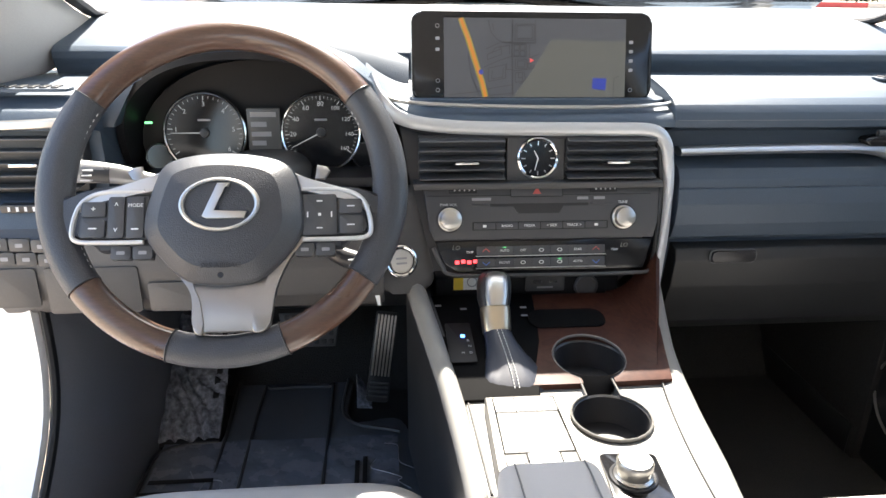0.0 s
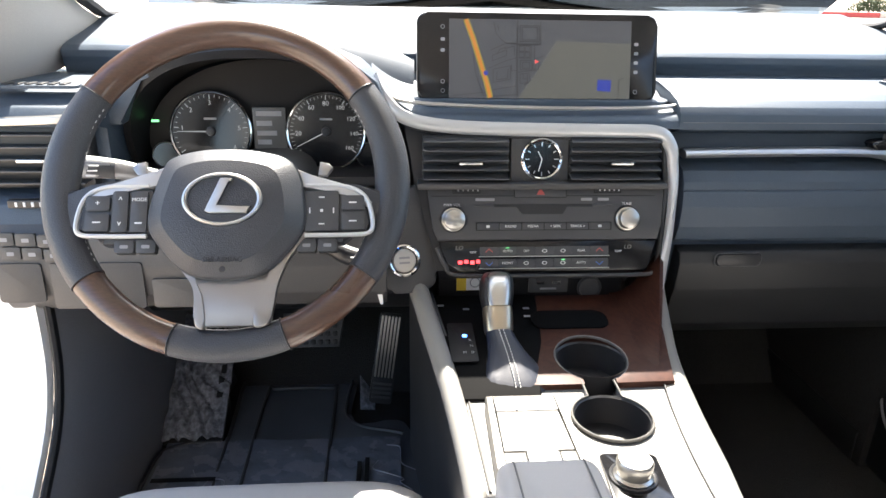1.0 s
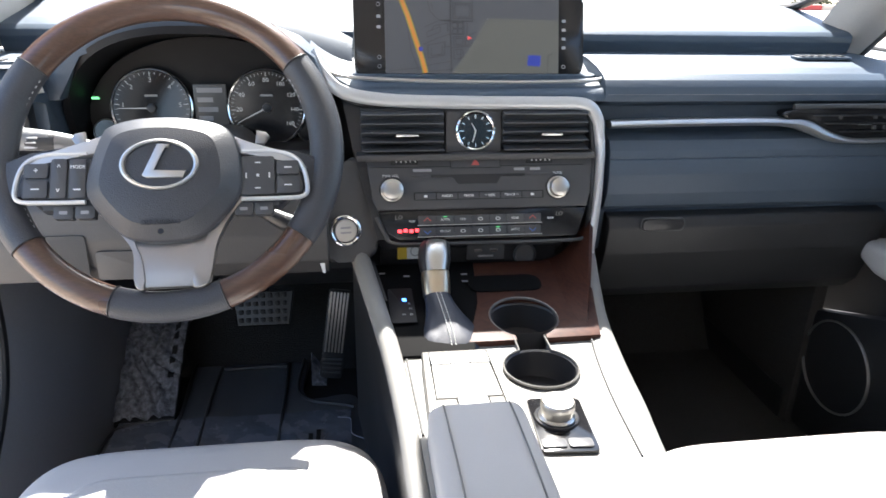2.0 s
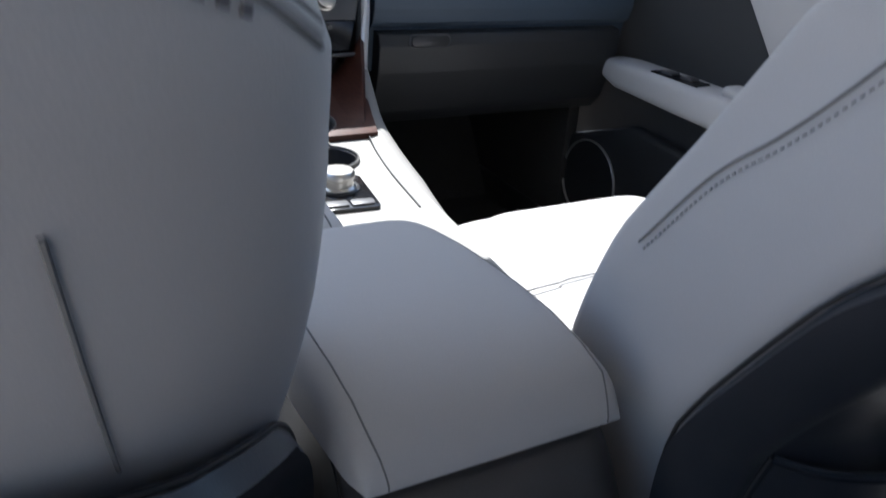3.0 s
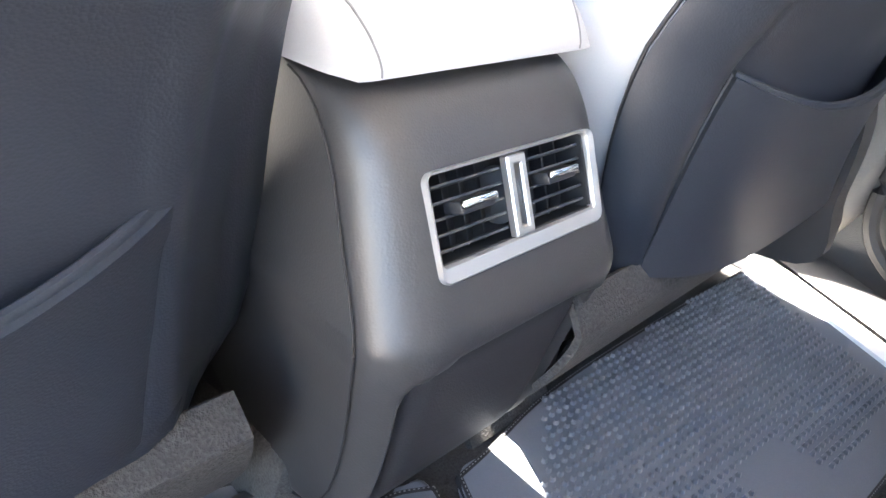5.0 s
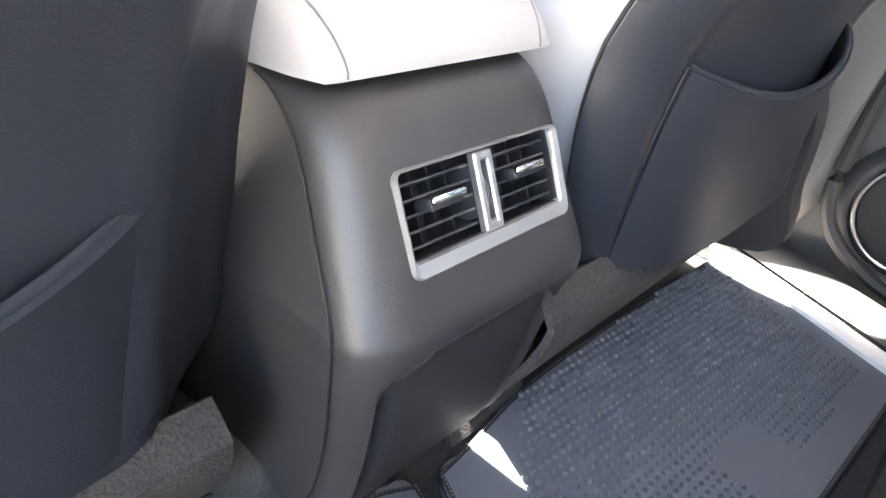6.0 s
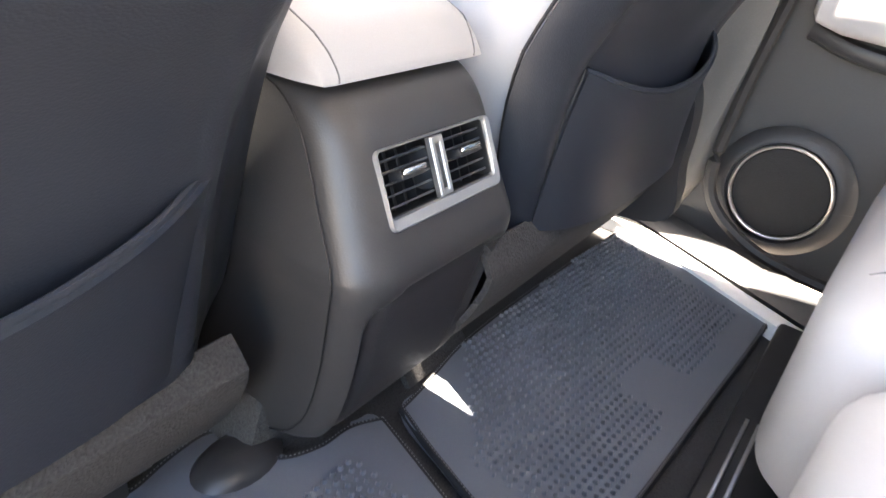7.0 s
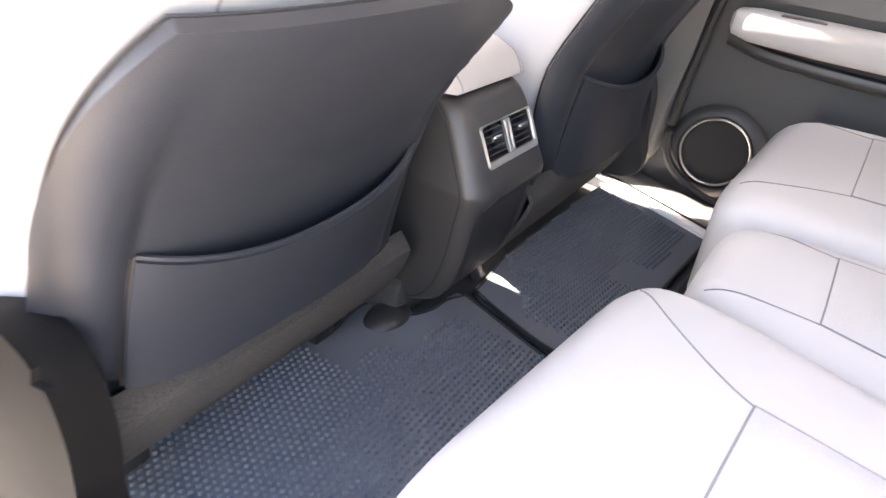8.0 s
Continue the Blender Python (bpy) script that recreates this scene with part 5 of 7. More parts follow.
# pale leather rails along the console
for pts, ra in (([(-0.178, 0.80, 0.428), (-0.166, 0.74, 0.405), (-0.150, 0.65, 0.380), (-0.139, 0.57, 0.366), (-0.130, 0.45, 0.357), (-0.126, 0.33, 0.347), (-0.1245, 0.22, 0.337)], lambda u: 0.014 - 0.003 * u),
                ([(0.176, 0.765, 0.41), (0.163, 0.70, 0.376), (0.148, 0.64, 0.360), (0.133, 0.56, 0.352), (0.122, 0.46, 0.346), (0.113, 0.36, 0.342), (0.1115, 0.27, 0.337)], lambda u: 0.013 + 0.012 * min(u * 2, 1) - 0.013 * max(0.0, (u - 0.70) / 0.30))):
    part("side_rail", tube(smooth_path(pts, 50), ra, lambda u: 0.017, 12), DECK_LEATHER, console, "pale leather side rail")
    part("rail_skirt", loft([[p + Vector((dx, 0, dz)) for dx, dz in ((-0.012, 0.0), (0.012, 0.0), (0.010, -0.31), (-0.010, -0.31))] for p in smooth_path([(a * 0.96, b, c) for a, b, c in pts], 16)]), BLACK, console)

part("rail_joint", tube(smooth_path([(0.124, 0.585, 0.3705), (0.112, 0.52, 0.3670), (0.101, 0.44, 0.3668), (0.093, 0.34, 0.3668)], 24), 0.0012, 0.0012, 6), RUBBER, console)
part("rail_joint", tube([(-0.1165 - 0.004 * k / 8, 0.395 + 0.155 * k / 8, 0.3668) for k in range(9)], 0.0014, 0.0014, 6), RUBBER, console)
# charcoal rear end with the outlet for the back seats
rear_prof = [(0.10, 0.345), (0.032, 0.345), (0.010, 0.338), (-0.006, 0.324), (-0.016, 0.305), (-0.026, 0.285), (-0.038, 0.258), (-0.050, 0.236), (-0.056, 0.222), (-0.050, 0.204), (-0.040, 0.150),
             (-0.030, 0.090), (-0.012, 0.055), (0.01, 0.03), (0.05, 0.02)]


def rear_face(u, v):
    """Across u the face rounds off into the sides; v runs down the profile."""
    y, z = soft([(i / (len(rear_prof) - 1), *p) for i, p in enumerate(rear_prof)], v)
    w = lerp([(0, 0.089, 0), (0.3, 0.094, 0), (0.55, 0.103, 0), (0.62, 0.101, 0), (0.72, 0.092, 0), (1, 0.082, 0)], v)[0]
    q = 2 * u - 1
    t = max(0.0, (abs(q) - 0.50) / 0.50)
    turn = min(t / 0.7, 1.0) * math.pi / 2
    x = w * math.copysign(min(abs(q), 0.50) / 0.50 * 0.66 + 0.34 * math.sin(turn), q)
    back = 0.030 * (1 - math.cos(turn)) + max(0.0, t - 0.7) * 0.20
    dip = 0.015 * max(0.0, min(1.0, (v - 0.59 - 0.16 * max(0, abs(q) - 0.42)) / 0.045)) * max(0.0, min(1.0, (0.65 - abs(q)) / 0.05))
    return x + 0.001, y + back + dip, z


VM = plane_at((0.003, -0.0265, 0.2815), (1, 0, 0), (0, 0.46, 1))
part("rear_cover", carved(sheet(lambda u, v: rear_face(1 - u, v), 60, 70, 0.006), [moved(box(-0.0658, 0.0618, -0.0184, 0.0263, -0.03, 0.03, 0), VM)]), CONSOLE_VINYL, console, "charcoal rear console cover")


def rear_line(v):
    return soft([(i / (len(rear_prof) - 1), *p) for i, p in enumerate(rear_prof)], v)


def low_panel(u, v):
    x = 0.001 + (0.076 - 0.006 * v) * (2 * u - 1)
    top = 0.615 + 0.055 * (max(0.0, abs(2 * u - 1) - 0.72) / 0.28) ** 2.5
    y, z = rear_line(top + (0.955 - top) * v)
    return x, y + 0.0075 + 0.004 * max(0.0, 1 - v * 12) ** 2 + 0.010 * (max(0.0, abs(2 * u - 1) - 0.80) / 0.20) ** 2, z


part("lower_panel", sheet(lambda u, v: low_panel(1 - u, v), 40, 40, 0.006), LOW_VINYL, console, "matte black lower panel")
part("lower_groove", tube([Vector(low_panel(0.12 + 0.76 * k / 20, 0.80)) + Vector((0, -0.0005, 0)) for k in range(21)], 0.0008, 0.0008, 6), RUBBER, console)
for sx in (-1, 1):
    edge = [rear_line(0.10 + 0.85 * k / 30) for k in range(31)]
    wide = [(0, 0.089, 0), (0.3, 0.094, 0), (0.55, 0.103, 0), (0.62, 0.101, 0), (0.72, 0.092, 0), (1, 0.082, 0)]

    def side(u, v):
        y, z = edge[round(u * 30)]
        return sx * (lerp(wide, 0.10 + 0.85 * u)[0] - 0.0015 + 0.006 * v) + 0.001, (y + 0.060) * (1 - v) + 0.36 * v, z + 0.012 * v
    part("side_cover", sheet(lambda u, v: side(u, v) if sx > 0 else side(1 - u, v), 30, 8, 0.008), CONSOLE_VINYL, console)
    line = [(sx * (lerp([(0, 0.089, 0), (0.3, 0.094, 0), (0.55, 0.103, 0), (0.62, 0.101, 0), (0.72, 0.092, 0), (1, 0.082, 0)], 0.10 + 0.85 * k / 30)[0] * 1.001 + 0.001), y + 0.031, z) for k, (y, z) in enumerate(edge)]
    part("cover_joint", tube(line, 0.0007, 0.0007, 6), RUBBER, console)
rvent = thing("rear_air_vent", (0.003, -0.02, 0.28), "twin rear air outlet in a satin silver frame", "air vent")
duct = []
for px_, py_ in ((-0.0656, -0.0182), (0.0616, -0.0182), (0.0616, 0.0261), (-0.0656, 0.0261)):
    duct.append([VM @ Vector((px_, py_, -0.0006)), VM @ Vector((px_, py_, -0.026)), VM @ Vector((px_ * 1.03, py_ * 1.06, -0.026)), VM @ Vector((px_ * 1.03, py_ * 1.06, -0.0006))])
part("duct", loft(duct, False, True), RUBBER, rvent)
part("recess", moved(box(-0.066, 0.061, -0.019, 0.026, -0.028, -0.024, 0), VM), RUBBER, rvent)
rfr = []
o_ = rounded(0.137, 0.057, 0.006, 6)
i_ = rounded(0.1285, 0.0455, 0.003, 6)
for (ax_, ay_), (bx_, by_) in zip(o_, i_):
    A, B = Vector((ax_, ay_, 0)), Vector((bx_ - 0.002, by_ + 0.004, 0))
    rfr.append([VM @ p for p in (A + Vector((0, 0, -0.002)), A + Vector((0, 0, 0.0030)), A.lerp(B, 0.12) + Vector((0, 0, 0.0046)), A.lerp(B, 0.88) + Vector((0, 0, 0.0036)), B + Vector((0, 0, 0.0020)), B + Vector((0, 0, -0.0015)))])
part("frame", loft(rfr, False, True), SILVER_DULL, rvent, "satin silver frame, broad below")
for s, c, hw in ((-1, -0.0375, 0.0272), (1, 0.0320, 0.0272)):
    for k in range(5):
        y = -0.0125 + 0.0082 * k
        part("slat", moved(box(-hw, hw, -0.0008, 0.0008, -0.010, 0.0, 0.0005), VM @ Matrix.Translation((c, y, -0.0015)) @ Matrix.Rotation(radians(-14), 4, "X")), BLACK, rvent)
    for k in range(4):
        part("fin", moved(box(-0.0006, 0.0006, -0.018, 0.025, -0.022, -0.013, 0), VM @ Matrix.Translation((c - 0.0195 + 0.013 * k, 0, 0))), BLACK, rvent)
    part("slider", moved(box(-0.0125, 0.0125, -0.004, 0.003, -0.008, 0.0060, 0.0015), VM @ Matrix.Translation((c - 0.001, 0.0080, 0.001))), BLACK, rvent)
    part("slider_edge", moved(box(-0.0128, 0.0128, -0.0008, 0.0034, 0.0048, 0.0088, 0.0016, 3), VM @ Matrix.Translation((c - 0.001, 0.0080, 0.001))), CHROME, rvent, "bright slider edge")
part("divider", frame_ring(0.0155, 0.0445, 0.0012, 0.0052, 0.0052, VM @ Matrix.Translation((-0.0025, 0.0035, -0.001))), SILVER, rvent)
part("thumb_wheel", lathe([(0, -0.002), (0.0165, -0.002), (0.0165, 0.002), (0, 0.002)], VM @ Matrix.Translation((-0.0025, 0.0035, -0.0145)) @ Matrix.Rotation(radians(90), 4, "Y"), 28), KEY, rvent)

# gear lever
lever = thing("gear_lever", (-0.066, 0.62, 0.38), "silver-topped gear lever with stitched black boot", "gear lever")
axis = [(-0.064, 0.735, 0.452), (-0.066, 0.70, 0.425), (-0.068, 0.66, 0.398), (-0.066, 0.61, 0.388), (-0.065, 0.575, 0.376)]
def settle(c):
    """The lever leans forward and low; below the collar the gaiter follows."""
    x, y, z = c
    if z >= 0.41:
        return x + 0.007 + (z - 0.41) * 0.09, y + 0.024, 0.396 + (z - 0.41) * 0.78
    t = (z - 0.369) / 0.041
    return x + 0.007 * t, y + 0.024 * t, 0.369 + (z - 0.369) * 0.66


def lever_ring(c, w, h, tilt):
    c = settle(c)
    m = Matrix.Translation(c) @ Matrix.Rotation(radians(tilt), 4, "X")
    return [m @ Vector((w * math.copysign(abs(math.cos(a)) ** 0.7, math.cos(a)), h * math.copysign(abs(math.sin(a)) ** 0.7, math.sin(a)), 0)) for a in [2 * math.pi * k / 24 for k in range(24)]]


boot = [((-0.060, 0.606, 0.3690), 0.043, 0.050, 6), ((-0.0605, 0.6065, 0.3760), 0.041, 0.0475, 4), ((-0.0625, 0.611, 0.3810), 0.0335, 0.038, -4), ((-0.0655, 0.616, 0.3870), 0.0270, 0.030, -12), ((-0.069, 0.623, 0.3945), 0.0220, 0.024, -22),
        ((-0.073, 0.632, 0.4030), 0.0186, 0.0195, -33), ((-0.0765, 0.638, 0.4110), 0.0172, 0.0172, -42)]


def folded(c, w, h, tilt, j):
    """A ring of the gaiter, pinched into soft folds."""
    mid, amount = Vector(settle(c)), 0.09 * math.sin(math.pi * j / 6)
    return [mid + (p - mid) * (1 + amount * math.sin(5 * 2 * math.pi * k / 24 + 0.9 * j)) for k, p in enumerate(lever_ring(c, w, h, tilt))]


part("boot", loft([folded(*r, j) for j, r in enumerate(boot)]), GAITER, lever, "navy black leather gaiter", 60)
for dx in (-0.0028, 0.0028):
    front = [Vector(settle(c)) + Matrix.Rotation(radians(tilt), 3, "X") @ Vector((dx, -h * (1 + 0.09 * math.sin(math.pi * j / 6) * math.sin(5 * 1.5 * math.pi + 0.9 * j)) - 0.0004, 0.0006)) for j, (c, w, h, tilt) in enumerate(boot)]
    stitches(smooth_path([tuple(p) for p in front], 30), 0.0028, 0.0018, 0.0005, PALE_THREAD, lever)
part("collar", loft([lever_ring((-0.077, 0.637, 0.410), 0.0176, 0.0165, -42), lever_ring((-0.077, 0.640, 0.414), 0.0186, 0.0182, -42), lever_ring((-0.0785, 0.660, 0.435), 0.0196, 0.0205, -40), lever_ring((-0.079, 0.667, 0.442), 0.0190, 0.0200, -38)]), BRUSHED_GOLD, lever, "champagne brushed metal collar")
part("grip", loft([lever_ring((-0.079, 0.664, 0.440), 0.0192, 0.0200, -38), lever_ring((-0.0795, 0.676, 0.453), 0.0222, 0.0232, -34), lever_ring((-0.0795, 0.690, 0.468), 0.0228, 0.0245, -28), lever_ring((-0.079, 0.699, 0.478), 0.0208, 0.0225, -22),
                   lever_ring((-0.079, 0.704, 0.4835), 0.0155, 0.0165, -20), lever_ring((-0.079, 0.706, 0.4855), 0.006, 0.007, -20)]), BLACK, lever)
part("grip_face", loft([lever_ring((-0.079, 0.6575, 0.4455), 0.0150, 0.0150, -38), lever_ring((-0.0795, 0.670, 0.458), 0.0180, 0.0185, -34), lever_ring((-0.0795, 0.6845, 0.4725), 0.0185, 0.0195, -28), lever_ring((-0.079, 0.694, 0.4820), 0.0165, 0.0180, -22),
                        lever_ring((-0.079, 0.6985, 0.4865), 0.0120, 0.0130, -20), lever_ring((-0.079, 0.700, 0.488), 0.004, 0.005, -20)]), BRUSHED, lever, "satin silver face on the grip")
gm = Matrix.Translation((-0.118, 0.655, 0.3875)) @ Matrix.Rotation(radians(7), 4, "X")
gate = thing("gear_display", (-0.118, 0.655, 0.387), "gear position marks with one blue light", "indicator")
part("plate", outline(rounded(0.034, 0.085, 0.003), 0.001, gm, 0.0003), PANEL_BLACK, gate)
part("blue_lamp", outline(rounded(0.0055, 0.0055, 0.001), 0.0012, gm @ Matrix.Translation((0.004, 0.012, 0.0005))), BLUE_LIT, gate)
for txt, x, y in (("R", 0.010, 0.002), ("N", 0.011, -0.010), ("D", 0.011, -0.024), ("M", 0.001, -0.024)):
    part("print", writing(txt, 0.006, gm @ Matrix.Translation((x, y, 0.0012))), GREY_INK, gate)
for x, y in ((-0.140, 0.745), (-0.105, 0.735), (-0.02, 0.735), (-0.022, 0.715)):
    part("mark", outline(rounded(0.009, 0.005, 0.001), 0.0005, Matrix.Translation((x, y, 0.374 + (y - 0.56) * 0.123))), GREY_INK, gate)


# ---- seats ----
BACK = [  # height, rear face, front face, half width
    (0.12, 0.040, 0.180, 0.195), (0.20, 0.030, 0.190, 0.210), (0.28, 0.014, 0.175, 0.222), (0.36, -0.012, 0.140, 0.231), (0.44, -0.055, 0.095, 0.239), (0.52, -0.100, 0.045, 0.238),
    (0.58, -0.128, 0.005, 0.235), (0.62, -0.146, -0.018, 0.230), (0.643, -0.151, -0.030, 0.218), (0.660, -0.147, -0.045, 0.197), (0.674, -0.134, -0.062, 0.163), (0.682, -0.118, -0.078, 0.118), (0.685, -0.103, -0.090, 0.07)]


DRIVER_WING = [(0.12, 0.03), (0.30, 0.05), (0.44, 0.075), (0.52, 0.075), (0.58, 0.055), (0.62, 0.025), (0.66, 0.0)]
WING = [(0.12, 0.05), (0.30, 0.075), (0.36, 0.082), (0.44, 0.092), (0.52, 0.088), (0.60, 0.090), (0.64, 0.068), (0.66, 0.035), (0.674, 0.0)]
# how far the shell reaches round the sides, by height: 1 only the rear face, 0 the widest line
def driver_edge(z):
    return lerp([(0.12, 0.36), (0.26, 0.40), (0.32, 0.48)], z)[0] if z < 0.32 else min(0.9998, 0.48 + 0.52 * ((z - 0.32) / 0.190) ** 2.3)


def passenger_edge(z):
    return 0.28 if z < 0.46 else min(0.9998, 0.28 + 0.72 * ((z - 0.46) / 0.125) ** 2)


def front_seat(x, dy, dz, label, outer, reach, bottom, wing, flap):
    st = thing("bucket_seat", (x, 0.2 + dy, 0.0), label, "seat", "front seats")

    def fold(px, z):
        """How much of the back's depth is left beside the ridge on the console side."""
        if dz != 0 or px < 0.181:
            return 1.0
        t = min(1.0, (px - 0.181) / 0.045)
        return 1 - 0.36 * t * min(1.0, max(0.0, (0.53 - z) / 0.10))
    rings, k = [], 80
    for i in range(36):
        z = 0.185 + (0.685 - 0.185) * (1 - (1 - i / 35) ** 1.6)
        yr, yf, w = lerp(BACK, z) if z > 0.6 else soft(BACK, z)
        c, h = (yr + yf) / 2, (yf - yr) / 2
        rr = []
        for j in range(k):
            a = 2 * math.pi * j / k
            px = w * math.copysign(abs(math.cos(a)) ** 0.62, math.cos(a))
            py = h * math.copysign(abs(math.sin(a)) ** 0.75, math.sin(a))
            if py <= 0:
                py *= fold(px, z)
            else:
                py += lerp(wing, z)[0] * abs(px / w) ** 4 - 0.012 * (1 - abs(px / w) ** 2)
            rr.append((x + px, c + py + dy, z))
        rings.append(rr)
    back = part("backrest", loft(rings), LEATHER, st, "pale leather backrest", 60)
    def tuck(z):
        """The foot of the passenger shell stands further back."""
        return 0.0 if dz == 0 else 0.20 * max(0.0, 0.33 - z)

    # black shell over the back, arched at the top
    top = 0.510 if dz == 0 else 0.585
    rows = []
    for v in range(61):
        z = bottom + (top - bottom) * (1 - (1 - v / 60) ** 2.0)
        yr, yf, w = soft(BACK, z)
        c, h = (yr + yf) / 2, (yf - yr) / 2 + 0.008
        e = reach(z) ** (1 / 0.75)
        sides = []
        for sx in (-1, 1):
            if dz == 0 and sx > 0:  # the driver seat's shell spreads towards the console
                flare = lerp([(0.12, 0.052), (0.20, 0.049), (0.26, 0.043), (0.33, 0.031), (0.40, 0.017), (0.46, 0.006), (0.50, 0.0)], z)[0]
                limit = lerp([(0.0, 0.195), (0.004, 0.215), (0.012, 0.233), (0.024, 0.248), (0.045, 0.257), (0.08, 0.261), (0.15, 0.30)], z - bottom)[0]
            else:
                flare = 0.006 * min(1.0, max(0.0, (0.40 - z) / 0.10))
                limit = lerp([(0.0, 0.19), (0.012, 0.218), (0.035, 0.235), (0.15, 0.30)] if dz else [(0.0, 0.10), (0.012, 0.165), (0.035, 0.192), (0.08, 0.205), (0.15, 0.30)], z - bottom)[0]
            half = []
            wrap = math.acos((reach(z) * 0.74) ** (1 / 0.75) if dz == 0 and sx < 0 else e)
            for k in range(121):
                a = wrap * (k / 120) ** 1.6
                px = min((w + 0.004 + flare) * math.sin(a) ** 0.62, limit)
                edge = 0.0 if dz == 0 and sx > 0 else min(1.0, max(0.0, (px - (0.176 if dz == 0 else 0.184)) / 0.030))
                hollow = 0.019 * (1 - edge * edge * (3 - 2 * edge)) - 0.006 * math.exp(-(px / 0.055) ** 2) * min(1.0, max(0.0, (z - 0.30) / 0.12))
                lip = min(1.0, max(0.0, (top - 0.006 - z) / 0.14))
                if dz == 0 and sx > 0:  # a narrow ridge between the rear panel and the console side
                    hollow -= 0.005 * math.exp(-((px - 0.184) / 0.006) ** 2)
                half.append(Vector((x + sx * px, c - h * math.cos(a) ** 0.75 * fold(sx * px, z) - 0.009 + hollow * lip * lip * (3 - 2 * lip) - tuck(z) + dy, z)))
            sides.append(half)
        line = sides[0][::-1] + sides[1][1:]
        run = [0.0]
        for p, q in zip(line, line[1:]):
            run.append(run[-1] + (q - p).length)
        even, k = [], 0
        for i in range(61):
            d = run[-1] * i / 60
            while k < len(run) - 2 and run[k + 1] < d:
                k += 1
            even.append(line[k].lerp(line[k + 1], (d - run[k]) / max(run[k + 1] - run[k], 1e-9)))
        rows.append(even)
    part("back_shell", sheet(lambda u, v: rows[round(v * 60)][round((1 - u) * 60)], 60, 60, 0.012), VINYL, st, "black grained vinyl back shell", 60)
    rim_line = [r[0] for r in rows] + rows[-1][1:-1] + [r[-1] for r in rows[::-1]]
    part("shell_piping", tube([p + Vector((0, 0.003, 0)) for p in rim_line[::2]], 0.0015, 0.0015, 6), RUBBER, st)

    low = 0.168 if dz == 0 else 0.163

    def shell_y(px, z):
        """The rear face of the shell's middle panel."""
        yr, yf, w = soft(BACK, z)
        h = (yf - yr) / 2 + 0.008
        return (yr + yf) / 2 - h * max(0.0, 1 - min(1.0, abs(px) / (w + 0.004)) ** (2 / 0.62)) ** 0.375 + 0.010 - tuck(z) + dy

    def pocket(u, v):
        q = 2 * u - 1
        z = low + ((0.303 if dz == 0 else 0.312) - low + 0.012 * abs(q) ** 2.5 - 0.020 * (1 - q * q)) * v
        px = ((0.178 if dz == 0 else 0.192) - ((0.178 if dz == 0 else 0.192) - flap) * v if q < 0 else 0.181) * q
        return x + px, shell_y(px, z) - 0.016 - 0.014 * v * v * (1 - q * q) - 0.003 * (1 - q ** 8), z
    pk = part("map_pocket", sheet(lambda u, v: pocket(1 - u, v), 36, 16, 0.006), VINYL, st, "black map pocket panel", 60)
    part("pocket_hem", tube([Vector(pocket(i / 30, 1)) + Vector((0, -0.0005, 0)) for i in range(31)], 0.0026, 0.0032, 8), VINYL, pk)
    # Piping in lighter grey for its highlight, black line beside it for the shade.
    for e in (0.0, 1.0):
        part("pocket_piping_glint", tube([Vector(pocket(e, j / 12)) + Vector((0, -0.0004, 0)) for j in range(13)], 0.0013, 0.0013, 6), KEY, pk)
        part("pocket_edge_shade", tube([Vector(pocket(e, j / 12)) + Vector((0.0028 if e else -0.0028, 0.0012, 0)) for j in range(13)], 0.0016, 0.0016, 6), RUBBER, pk)
    # carpet skirt under the shell
    right, left = (0.246, 0.200) if dz == 0 else (0.222, 0.237)
    foot, head = (0.118, 0.026) if dz == 0 else (0.088, 0.006)
    part("skirt", sheet(lambda u, v: (x + right - 0.020 * v - (right - 0.020 * v + left + (0.0 if dz == 0 else 0.045 * min(1.0, v / 0.5))) * u, head + (foot - head) * (1 - v) ** 1.6 + 0.02 * max(0.0, (v - 0.85) / 0.15) + dy, 0.006 + (0.156 if dz == 0 else 0.166) * v), 20, 14, 0.006), SKIRT, st, "brown-grey carpet skirt")
    # seams: across the shoulder and down the bolster
    def surf(px, z, front):
        yr, yf, w = lerp(BACK, z) if z > 0.6 else soft(BACK, z)
        c, h = (yr + yf) / 2, (yf - yr) / 2
        t = min(0.999, abs(px) / w)
        s = (1 - t ** (1 / 0.62 * 2)) ** 0.375
        y = h * s
        if front:
            y += lerp(wing, z)[0] * t ** 4 - 0.012 * (1 - t * t)
        return Vector((x + px, c + (y if front else -y) + dy, z))
    drop = [(0, 0.659), (0.11, 0.658), (0.15, 0.654), (0.17, 0.651), (0.186, 0.6445), (0.207, 0.636), (0.214, 0.631), (0.223, 0.624)]
    across = [-0.223 + 0.446 * i / 90 for i in range(91)]
    for dip, r in ((0.0, 0.0009), (0.0048, 0.0007)):
        part("shoulder_seam", tube([surf(px, lerp(drop, abs(px))[0] - dip, False) for px in across], r, r, 6), SEAM, back)
    part("shoulder_welt", tube([surf(px, lerp(drop, abs(px))[0] - 0.0024, False) + Vector((0, 0.0004, 0)) for px in across], 0.0010, 0.0020, 8), LEATHER, back)
    stitches([surf(px, lerp(drop, abs(px))[0] - 0.0080, False) for px in across[3:-3]], 0.0022, 0.0030, 0.0011, THREAD, back)

    def crest(px):
        """The upper seam runs along the crest and bends forward at the corners."""
        y = lerp([(0, -0.130), (0.10, -0.129), (0.145, -0.124), (0.161, -0.119), (0.170, -0.114), (0.180, -0.106), (0.192, -0.093), (0.207, -0.064)], abs(px))[0]
        lo, hi = 0.60, 0.685
        for _ in range(24):
            m = (lo + hi) / 2
            yr, yf, w = lerp(BACK, m)
